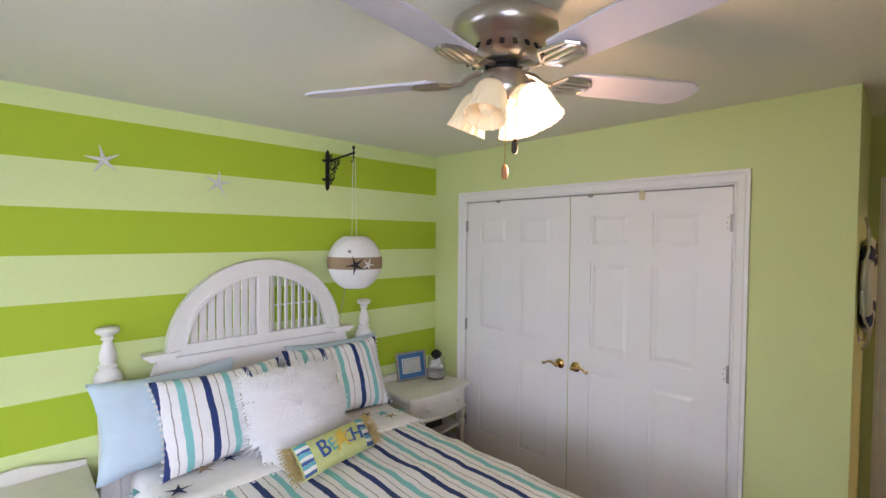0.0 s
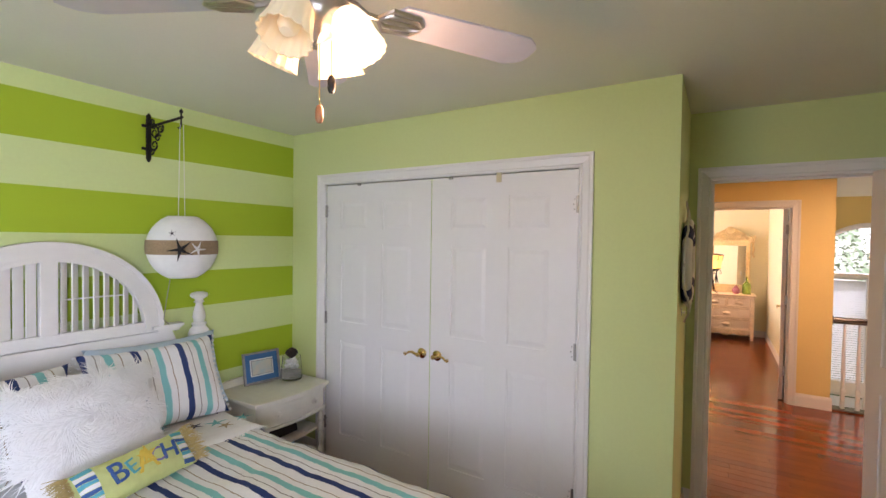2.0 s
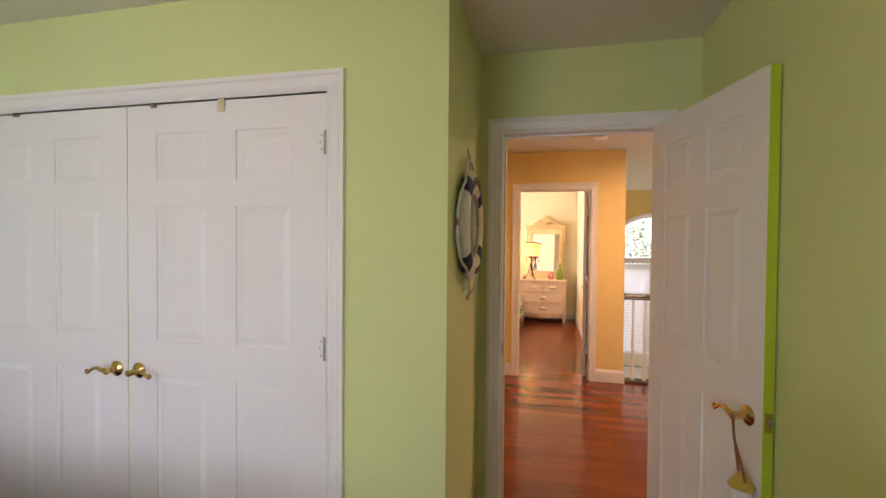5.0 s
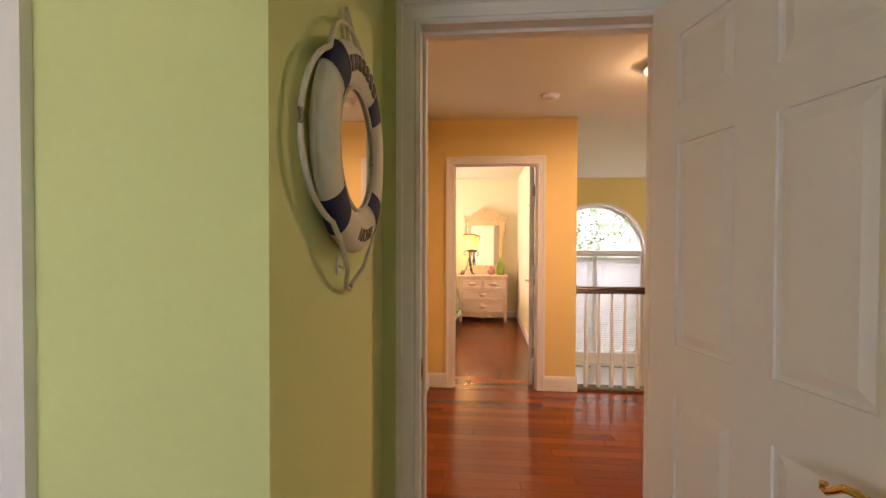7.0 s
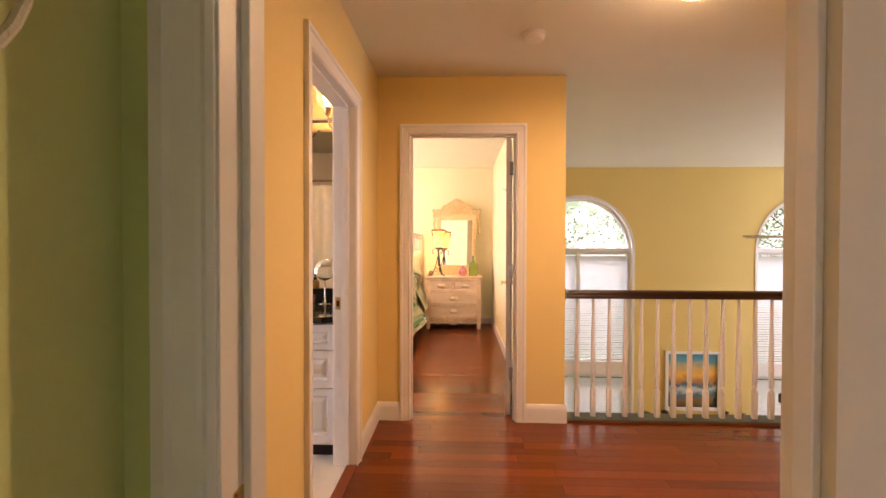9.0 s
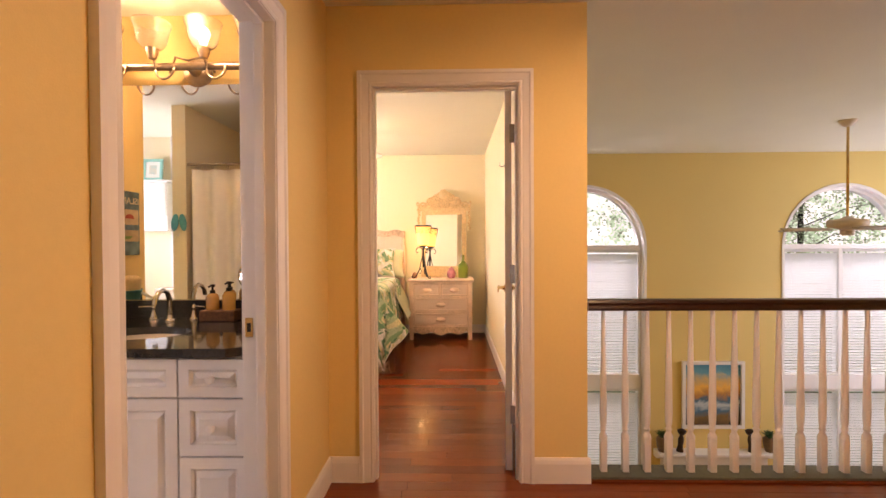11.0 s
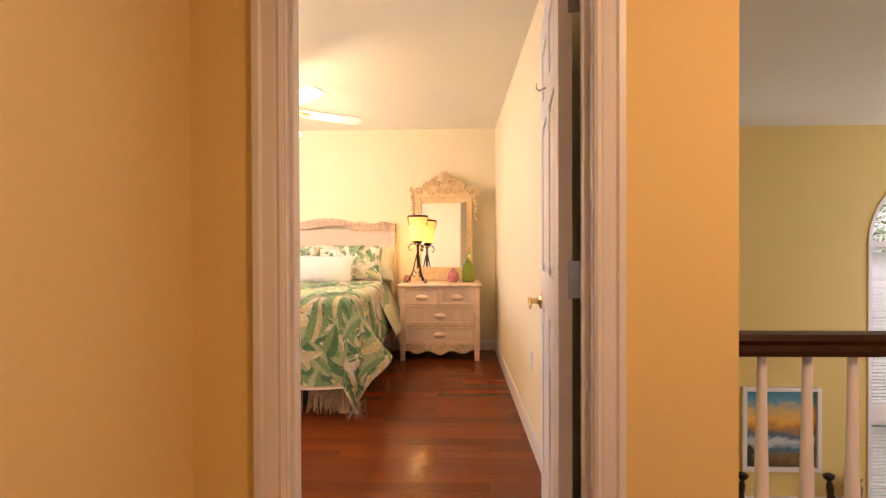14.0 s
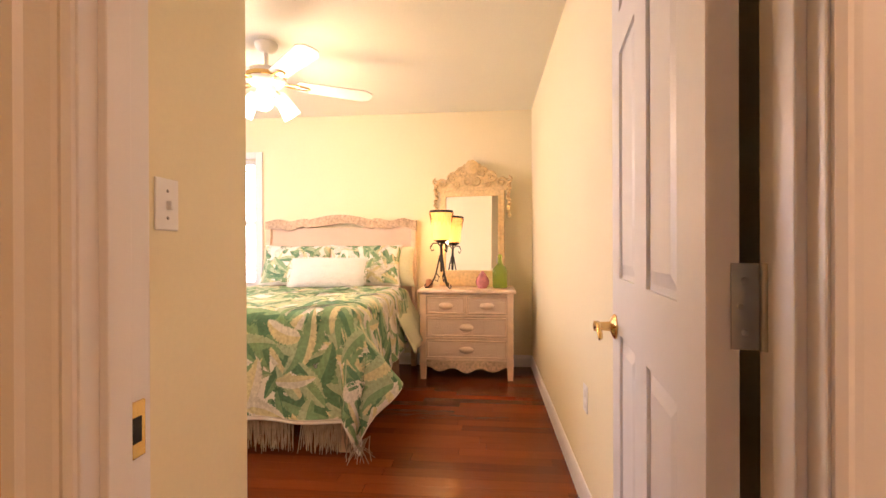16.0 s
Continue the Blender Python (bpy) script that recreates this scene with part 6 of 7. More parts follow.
for i, (x, z, c) in enumerate(((-0.12, 0.03, (0.45, 0.10, 0.08)), (0.0, 0.03, (0.60, 0.30, 0.08)), (0.12, 0.03, (0.20, 0.35, 0.12)), (-0.09, -0.085, (0.20, 0.35, 0.12)), (0.09, -0.085, (0.45, 0.10, 0.08)))):
    line = arc(0, 0, 0.04, 0.03, 0, 180, 10) if i < 3 else arc(0, 0, 0.05, 0.02, 180, 360, 10)
    o = part("motif", prism(line, "y", -0.028, -0.0235), material("sign_motif_paint", c, rough=0.7, vary=0.1), sg)
    o.matrix_basis = pose(x, 0, z)
part("tie", tube([(-0.06, -0.01, 0.21), (-0.02, -0.012, 0.235), (0.02, -0.012, 0.228), (0.06, -0.01, 0.21)], 0.006, 8), ROPE, sg, "", True)
# far side of the bathroom, seen in the mirror
CURTAIN = material("white_shower_curtain", (0.80, 0.78, 0.72), rough=0.8, vary=0.03, grain=20)
sc = thing("shower_curtain", "white pleated shower curtain on dark rod", "shower curtain", (4.57, 0, 0))
bm = sheet(lambda u, v: (0.03 * math.sin(u * 46), 0.62 + 1.36 * u, 0.25 + 1.63 * v), 120, 8)
cc = part("curtain", bm, CURTAIN, sc, "", True)
cc.modifiers.new("thickness", "SOLIDIFY").thickness = 0.003
part("rod", tube([(0, 0.48, 1.93), (0, 2.03, 1.93)], 0.012, 12), NICKEL, sc, "", True)
for i in range(11):
    part("ring", tube([(0.022 * math.cos(k * math.pi / 6), 0.64 + 0.13 * i, 1.915 + 0.025 * math.sin(k * math.pi / 6)) for k in range(12)], 0.002, 6, closed=True), NICKEL, sc)
wall("wall_bath_divider", [(3.515, 4.60, 2.03, 2.15, 0, TOP)], BUTTER, "pale yellow bathroom dividing wall")
ff = thing("wall_ornament", "pair of striped flip-flop ornaments hung on wall end", "ornament", (4.602, 2.09, 1.42))
for dy in (-0.035, 0.035):
    o = part("sandal", prism(arc(0, 0, 0.03, 0.075, 0, 360, 20)[:-1], "x", 0, 0.012, bevel=0.003), SKYCLOTH, ff)
    o.matrix_basis = pose(0.001, dy, 0, 8 if dy > 0 else -8)
part("hook", tube([(0.002, 0, -0.09), (0.02, 0, -0.12), (0.03, 0, -0.105)], 0.004, 8), WHITE, ff)
wc = thing("wall_cabinet", "white louvred bathroom wall cabinet", "cabinet", (3.455, 3.05, 1.66))
part("body", box(0, 0.16, -0.22, 0.22, -0.28, 0.25, 0.004), WHITE, wc)
part("shelf", box(0, 0.20, -0.25, 0.25, 0.25, 0.275, 0.005), WHITE, wc)
for y0, y1 in ((-0.21, -0.005), (0.005, 0.21)):
    d = part("door", box(0.16, 0.176, y0, y1, -0.12, 0.24, 0.003), WHITE, wc)
    for i in range(11):
        part("louvre", box(0.174, 0.184, y0 + 0.03, y1 - 0.03, -0.09 + i * 0.028, -0.07 + i * 0.028, 0.003), WHITE, d)
framed("framed_print", "small framed print on the bathroom cabinet", 0.22, 0.24, (3.56, 3.02, 1.936), 90, 5, 0.03, (("mat", 0.028, PAPER), ("print", 0.07, SEAPIC)), material("aqua_frame_paint", (0.25, 0.60, 0.55), rough=0.5))
tl = thing("toilet", "white toilet with closed lid", "toilet", (3.78, 2.70, 0))
part("tank", box(-0.25, -0.06, -0.22, 0.22, 0.40, 0.76, 0.02, seg=3), PORCELAIN, tl, "", True)
part("bowl", lathe([(0, 0), (0.12, 0), (0.11, 0.12), (0.16, 0.30), (0.19, 0.38), (0.19, 0.40), (0, 0.40)], 28, (0.14, 0, 0), scale=(1.25, 1)), PORCELAIN, tl, "", True)
part("lid", lathe([(0, 0.402), (0.19, 0.402), (0.19, 0.425), (0, 0.43)], 28, (0.14, 0, 0), scale=(1.22, 1)), WHITE, tl, "", 50)

# ---- great room ----
gf = thing("ceiling_fan", "white ceiling fan on long brass rod", "ceiling fan", (8.36, -4.26, TOP))
FANWHITE = material("fan_white_paint", (0.66, 0.56, 0.44), rough=0.45, vary=0.04)
part("canopy", lathe([(0, 0), (0.075, 0), (0.072, -0.02), (0.045, -0.05), (0.018, -0.065), (0, -0.065)], 28), FANWHITE, gf, "", True)
part("rod", tube([(0, 0, -0.06), (0, 0, -0.98)], 0.012, 12), BRASS, gf, "long brass rod", True)
part("housing", lathe([(0, -0.96), (0.03, -0.965), (0.06, -0.985), (0.15, -0.995), (0.165, -1.01), (0.165, -1.06), (0.15, -1.075), (0.08, -1.09), (0.06, -1.10), (0.06, -1.14), (0.04, -1.155), (0, -1.156)], 40), FANWHITE, gf, "", 50)
gb = blade_mesh(0.20, 0.66, 0.12, 0.14, 0, -10, material("fan_blade_wood", (0.55, 0.45, 0.33), rough=0.5, vary=0.08))
gi = mesh_of(prism([(0.10, -0.02), (0.25, -0.05), (0.27, 0.0), (0.25, 0.05), (0.10, 0.02)], "z", -0.012, -0.005, bevel=0.002), "blade_iron", FANWHITE)
for k in range(5):
    b = new("blade", gb)
    b.parent = gf
    b.matrix_basis = pose(0, 0, -1.09, 0, 0, 92 + 72 * k)
    h = new("blade_iron", gi)
    h.parent = b


def sunset_paint():
    """A painted seascape: blue sky, orange sun glow, breaking waves, dark rocks."""
    m = material("sunset_seascape_paint", (0.5, 0.4, 0.2), rough=0.5, vary=0.1, grain=25, bump=0.3)
    n, l, b = parts_of(m)
    co, sep, nz = n.new("ShaderNodeTexCoord"), n.new("ShaderNodeSeparateXYZ"), n.new("ShaderNodeTexNoise")
    l.new(co.outputs["Object"], sep.inputs[0]), l.new(co.outputs["Object"], nz.inputs["Vector"])
    nz.inputs["Scale"].default_value, nz.inputs["Detail"].default_value = 7, 6
    nz.inputs["Distortion"].default_value = 1.2
    h = math_node(n, l, "ADD", sep.outputs["Z"], math_node(n, l, "MULTIPLY", math_node(n, l, "SUBTRACT", nz.outputs[0], 0.5), 0.22))
    rp = n.new("ShaderNodeValToRGB")
    rp.color_ramp.interpolation = "LINEAR"
    stops = ((0.0, (0.05, 0.035, 0.02)), (0.16, (0.22, 0.13, 0.04)), (0.26, (0.05, 0.16, 0.24)), (0.36, (0.55, 0.62, 0.62)), (0.43, (0.04, 0.14, 0.22)), (0.52, (0.50, 0.22, 0.05)), (0.62, (0.85, 0.48, 0.08)), (0.74, (0.60, 0.42, 0.18)), (0.84, (0.10, 0.32, 0.42)), (1.0, (0.02, 0.22, 0.36)))
    while len(rp.color_ramp.elements) < len(stops):
        rp.color_ramp.elements.new(0.5)
    for e, (p, c) in zip(rp.color_ramp.elements, stops):
        e.position, e.color = p, (*c, 1)
    l.new(math_node(n, l, "DIVIDE", h, 0.90), rp.inputs[0])
    rock = math_node(n, l, "GREATER_THAN", math_node(n, l, "ADD", math_node(n, l, "MULTIPLY", math_node(n, l, "ABSOLUTE", sep.outputs["X"]), 2.0), math_node(n, l, "MULTIPLY", math_node(n, l, "SUBTRACT", nz.outputs[0], sep.outputs["Z"]), 0.55)), 0.78)
    l.new(blend(n, l, rock, rp.outputs[0], (0.03, 0.035, 0.035)), b.inputs["Base Color"])
    return m


pic = framed("seascape_painting", "white framed painting of sunset over breaking waves", 0.84, 0.92, (EAST - 0.004, -3.829, -1.318), -90, 0, 0.045, (("canvas", 0.04, sunset_paint()),), WHITE, 0.035)
mantel = thing("mantel_shelf", "white mantel with moulded shelf below the painting", "mantel", (EAST, -3.82, -1.60))
part("shelf", prism([(-0.20, 0.0), (0, 0.0), (0, -0.09), (-0.11, -0.09), (-0.13, -0.055), (-0.18, -0.04), (-0.20, -0.03)], "y", -0.79, 0.79), WHITE, mantel)
part("frieze", box(-0.09, 0, -0.70, 0.70, -0.36, -0.09, 0.004), WHITE, mantel)
for y in (-0.58, 0.58):
    part("leg", box(-0.10, 0, y - 0.11, y + 0.11, -1.20, -0.36, 0.006), WHITE, mantel)
part("firebox", box(-0.06, -0.002, -0.47, 0.47, -1.20, -0.36), IRON, mantel, "dark fireplace opening")
POT = material("brown_pottery", (0.22, 0.13, 0.07), rough=0.6, vary=0.2)
LEAFDARK = material("dark_succulent_leaf", (0.05, 0.12, 0.04), rough=0.6, vary=0.2)
for y in (-3.11, -4.54):
    pt = thing("potted_plant", "brown pot with small green plant on mantel", "plant", (EAST - 0.09, y, -1.60), 0, "mantel plants")
    part("pot", lathe([(0, 0), (0.05, 0), (0.07, 0.08), (0.075, 0.17), (0.06, 0.19), (0, 0.185)], 20), POT, pt, "", True)
    bm = bmesh.new()
    for i in range(22):
        a, e = i * 2.4, 0.5 + 0.9 * (i / 22)
        tube([(0, 0, 0.18), (0.05 * math.cos(a) * math.cos(e), 0.05 * math.sin(a) * math.cos(e), 0.18 + 0.06 * math.sin(e)), (0.11 * math.cos(a) * math.cos(e), 0.11 * math.sin(a) * math.cos(e), 0.18 + 0.11 * math.sin(e))], [0.006, 0.012, 0.002], 5, bm)
    part("leaves", bm, LEAFDARK, pt, "dark green leaves", True)
for y, s in ((-3.34, 1), (-4.30, -1)):
    fg = tagged(part("carved_figure", lathe([(0, 0), (0.045, 0), (0.04, 0.03), (0.03, 0.09), (0.036, 0.16), (0.028, 0.20), (0.018, 0.22), (0.05, 0.26), (0.055, 0.29), (0.02, 0.31), (0, 0.31)], 16, scale=(0.8, 1.1)), DARKWOOD, None, "", True), "dark carved wooden ornament on mantel", "ornament", "mantel ornaments")
    fg.matrix_basis = pose(EAST - 0.10, y, -1.60, 6 * s)

# ---- outdoors behind the great room ----


# backdrop colours glow by themselves; daylight and haze are put into the emission
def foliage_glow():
    m = bpy.data.materials.new("glowing_foliage_backdrop")
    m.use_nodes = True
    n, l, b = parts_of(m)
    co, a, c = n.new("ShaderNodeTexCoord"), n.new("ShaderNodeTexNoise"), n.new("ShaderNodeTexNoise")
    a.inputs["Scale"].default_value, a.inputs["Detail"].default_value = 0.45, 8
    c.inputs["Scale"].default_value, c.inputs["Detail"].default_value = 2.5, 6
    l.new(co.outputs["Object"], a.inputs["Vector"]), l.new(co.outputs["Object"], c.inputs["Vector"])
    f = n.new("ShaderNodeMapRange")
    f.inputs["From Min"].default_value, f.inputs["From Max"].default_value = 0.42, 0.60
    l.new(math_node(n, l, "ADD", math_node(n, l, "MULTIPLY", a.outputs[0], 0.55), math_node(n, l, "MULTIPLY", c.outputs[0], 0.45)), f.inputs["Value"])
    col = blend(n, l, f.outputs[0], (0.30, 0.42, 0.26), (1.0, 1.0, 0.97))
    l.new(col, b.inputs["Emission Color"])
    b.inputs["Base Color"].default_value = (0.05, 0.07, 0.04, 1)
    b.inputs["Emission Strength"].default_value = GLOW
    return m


# strength of the backdrop's own glow
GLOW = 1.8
setting("backdrop", box(70, 70.5, -90, 60, -3.3, 45), foliage_glow(), "self-glowing backdrop coloured as a hazy tree line", "backdrop")
BARK = material("tree_bark", (0.09, 0.065, 0.045), rough=0.9, vary=0.3, grain=8, bump=0.8)
LEAF = material("sunlit_leaf", (0.48, 0.60, 0.32), rough=0.6, vary=0.2, grain=3, bump=0, Transmission_Weight=0.3)


def tree(at, h, crown, seed):
    r = random.Random(seed)
    tr = thing("tree", "leafy deciduous tree outside the windows", "tree", at, 0, "garden trees")
    bm = tube([(0, 0, 0), (0.1, 0.05, h * 0.3), (-0.05, 0.1, h * 0.6), (0.05, 0, h * 0.9)], [0.22, 0.17, 0.11, 0.04], 10)
    tips = []
    for i in range(14):
        a, z0 = i * 2.4, h * (0.35 + 0.045 * i * 0.9)
        ln = crown * r.uniform(0.6, 1.0)
        tip = (ln * math.cos(a), ln * math.sin(a), min(h * 1.02, z0 + ln * r.uniform(0.3, 0.7)))
        tube([(0, 0.05, z0), (tip[0] * 0.5, tip[1] * 0.5, (z0 + tip[2]) / 2 + 0.2), tip], [0.03, 0.018, 0.006], 6, bm)
        tips += [Vector(tip), Vector((tip[0] * 0.6, tip[1] * 0.6, (z0 + tip[2]) / 2 + 0.3))]
    part("trunk", bm, BARK, tr, "", True)
    verts, faces = [], []
    for _ in range(5200):
        c = r.choice(tips) + Vector((r.gauss(0, 0.55), r.gauss(0, 0.55), r.gauss(0, 0.4)))
        d = Vector((r.uniform(-1, 1), r.uniform(-1, 1), r.uniform(-0.8, 0.4))).normalized()
        s = d.cross(Vector((r.uniform(-1, 1), r.uniform(-1, 1), r.uniform(-1, 1)))).normalized()
        up = d.cross(s) * 0.006
        ln, w = r.uniform(0.09, 0.15), r.uniform(0.025, 0.045)
        k = len(verts)
        verts += [tuple(c), tuple(c + d * ln * 0.5 + s * w + up), tuple(c + d * ln), tuple(c + d * ln * 0.5 - s * w + up), tuple(c + d * ln * 0.5 - up)]
        faces += [(k, k + 1, k + 4), (k + 1, k + 2, k + 4), (k + 2, k + 3, k + 4), (k + 3, k, k + 4)]
    me = bpy.data.meshes.new("crown")
    me.from_pydata(verts, [], faces)
    me.materials.append(LEAF)
    o = new("crown", me)
    o.parent = tr
    return tr


tree((17.5, -1.2, -3.3), 8.5, 3.0, 1)
tree((19.0, -8.8, -3.3), 9.0, 3.2, 2)
tree((21.0, -13.5, -3.3), 8.0, 3.0, 3)


# ---- second bedroom ----
WICKERPINK = material("whitewashed_wicker", (0.90, 0.74, 0.61), rough=0.7, vary=0.1, grain=90, bump=0.0)
PICKLED = material("pickled_oak", (0.86, 0.64, 0.46), rough=0.55, vary=0.12, grain=16, bump=0.15)
CARVED = material("carved_pale_oak", (0.80, 0.58, 0.39), rough=0.6, vary=0.25, grain=45, bump=0.8, bump_scale=70)
# dark tone for the shade in the drawer gaps
SHADOWOAK = material("drawer_gap_shade", (0.34, 0.20, 0.11), rough=0.8, vary=0.15, grain=30, bump=0.2)
GILT = material("honey_carved_wood", (0.89, 0.65, 0.33), rough=0.5, vary=0.15, grain=40, bump=0.3)
COTTON = material("cream_cotton", (0.86, 0.83, 0.78), rough=0.9, vary=0.03, grain=20, bump=0.25, bump_scale=240)
LEAFTONES = [material("leaf_print_" + k, c, rough=0.9, vary=0.18, grain=60, bump=0.15) for k, c in (("deep", (0.11, 0.27, 0.15)), ("mid", (0.25, 0.44, 0.24)), ("sage", (0.50, 0.62, 0.40)), ("gold", (0.82, 0.76, 0.46)), ("blush", (0.90, 0.87, 0.78)))]


def weave(m, scale=190):
    """Over-and-under relief of wicker, its hollows darkened in the colour too."""
    n, l, b = parts_of(m)
    co, w1, w2 = n.new("ShaderNodeTexCoord"), n.new("ShaderNodeTexWave"), n.new("ShaderNodeTexWave")
    w1.bands_direction, w2.bands_direction = "Y", "Z"
    w1.inputs["Scale"].default_value, w2.inputs["Scale"].default_value = scale * 0.18, scale * 0.32
    l.new(co.outputs["Object"], w1.inputs["Vector"]), l.new(co.outputs["Object"], w2.inputs["Vector"])
    h = math_node(n, l, "MULTIPLY", w1.outputs[1], w2.outputs[1])
    bn = n.new("ShaderNodeBump")
    bn.inputs["Strength"].default_value, bn.inputs["Distance"].default_value = 0.7, 0.006
    l.new(h, bn.inputs["Height"]), l.new(bn.outputs[0], b.inputs["Normal"])
    base = b.inputs["Base Color"].links[0].from_socket
    l.new(blend(n, l, math_node(n, l, "MULTIPLY", h, 0.75), (0.79, 0.61, 0.47), base), b.inputs["Base Color"])


weave(WICKERPINK)

b2 = thing("bed", "whitewashed wicker bed with carved wavy headboard", "bed", (8.9, 1.11, 0))


def in_bed2(name, bm, mat, parent=None, label="", smooth=False):
    bmesh.ops.translate(bm, verts=bm.verts, vec=(-8.9, -1.11, 0))
    return part(name, bm, mat, parent or b2, label, smooth)


Y0, Y1 = 0.365, 1.865


def crest(y):
    q = (y - Y0) / (Y1 - Y0)
    return 1.395 + 0.062 * max(0, math.cos((q - 0.5) * math.pi * 1.9)) ** 1.3 * (abs(q - 0.5) < 0.27) + 0.022 * math.sin(q * math.pi * 6.0) ** 2 * (abs(q - 0.5) >= 0.22)


ys = [Y0 + (Y1 - Y0) * i / 60 for i in range(61)]
hb = in_bed2("headboard", box(9.87, 9.90, Y0 + 0.04, Y1 - 0.04, 0.35, 1.33), WICKERPINK, None, "woven wicker headboard panel")
in_bed2("carved_rail", ring_prism([(y, crest(y)) for y in ys], [(y, crest(y) - 0.085 + 0.01 * math.sin(y * 14)) for y in ys], "x", 9.845, 9.915), CARVED, hb, "carved pale oak top rail")
for i in range(26):
    y = Y0 + 0.10 + (Y1 - Y0 - 0.2) * i / 25
    in_bed2("carving", tube([(9.842, y + 0.018 * math.cos(k * 0.55 + i), crest(y) - 0.045 + (0.018 - 0.0012 * k) * math.sin(k * 0.55 + i)) for k in range(10)], [0.006 - 0.0004 * k for k in range(10)], 6), CARVED, hb, "", True)
for y in (Y0 + 0.025, Y1 - 0.025):
    in_bed2("post", box(9.85, 9.92, y - 0.025, y + 0.025, 0, 1.385, 0.008), PICKLED)
in_bed2("lower_rail", box(9.852, 9.91, Y0 + 0.05, Y1 - 0.05, 0.60, 0.66, 0.004), PICKLED, hb)
for y in (0.46, 1.76):
    in_bed2("side_rail", box(8.0, 9.85, y - 0.015, y + 0.015, 0.22, 0.36, 0.004), PICKLED)
for y in (0.48, 1.74):
    in_bed2("leg", box(8.02, 8.08, y - 0.03, y + 0.03, 0, 0.36, 0.004), PICKLED)
ma2 = tagged(part("mattress", box(7.98, 9.84, 0.43, 1.79, 0.50, 0.74, 0.06, seg=4), COTTON, None, "", True), "thick mattress hidden under the leaf quilt", "mattress")
part("box_spring", box(7.98, 9.84, 0.43, 1.79, 0.362, 0.498, 0.02), COTTON, ma2)


def drape(cy, half, x_head, length, top, seed, lean=6.0, flare=0.0, flare_at=1.6):
    """A cloth over the foot of a bed; s runs across, t from the head to the foot, in metres along the cloth.
    The hanging part leans out by lean degrees, and by flare more where a side turns into the foot."""
    r = 0.075

    def f(s, t):
        os_, ot = max(0.0, abs(s) - half + r), max(0.0, t - length + r)
        rho = math.hypot(os_, ot)
        ds, dt = (os_ / rho, ot / rho) if rho > 1e-6 else (0.0, 0.0)
        hang = max(0.0, rho - r * math.pi / 2)
        slope = radians(lean + flare * ds * math.exp(-((t - flare_at) / 0.22) ** 2))
        out = r * math.sin(min(rho / r, math.pi / 2)) + hang * math.sin(slope)
        z = top - r * (1 - math.cos(min(rho / r, math.pi / 2))) - hang * math.cos(slope)
        y = cy - math.copysign(min(abs(s), half - r) + ds * out, s)
        x = x_head - (min(t, length - r) + dt * out)
        wave = 0.020 * math.sin((t if ds > dt else s) * 13 + seed) * min(1.0, hang / 0.25)
        puff = (0.016 * noise3((s * 4.5, t * 4.5, seed)) + 0.008 * noise3((s * 13, t * 13, seed))) * (1 if hang <= 0 else 0.5)
        z = max(z, 0.02 + 0.01 * hang)
        return Vector((x - dt * wave, y - math.copysign(ds * wave, s), z + puff * (1 - 0.6 * (hang > 0))))
    return f


def cloth_mesh(f, s0, s1, t0, t1, ns, nt):
    return sheet(lambda u, v: f(s0 + (s1 - s0) * u, t0 + (t1 - t0) * v), ns, nt)


QF = drape(1.11, 0.715, 9.50, 1.545, 0.785, 2.0, 6.0, 34.0)
SH = drape(1.11, 0.70, 9.72, 1.2, 0.762, 5.0, 24.0)
SHEETC = material("pale_green_sheet", (0.66, 0.68, 0.48), rough=0.9, vary=0.05, grain=60, bump=0.3)
sheet2 = tagged(part("bed_sheet", cloth_mesh(SH, -1.13, 1.13, 0, 0.75, 60, 24), SHEETC, None, "", True), "pale green sheet showing below the quilt", "bedding")
sheet2.modifiers.new("thickness", "SOLIDIFY").thickness = 0.006
q2 = tagged(part("leaf_quilt", cloth_mesh(QF, -1.14, 1.14, 0, 2.09, 94, 90), COTTON, None, "", True), "cream quilt printed with large green palm leaves", "quilt")
q2.modifiers.new("thickness", "SOLIDIFY").thickness = 0.010
s_hem = [QF(-1.14 + 2.28 * i / 60, 2.09) for i in range(61)]
hem = [QF(1.14, 2.09 * i / 50) for i in range(51)] + s_hem[::-1] + [QF(-1.14, 2.09 * (50 - i) / 50) for i in range(51)]
part("piping", tube(hem, 0.007, 6), COTTON, q2, "cream piped hem", True)


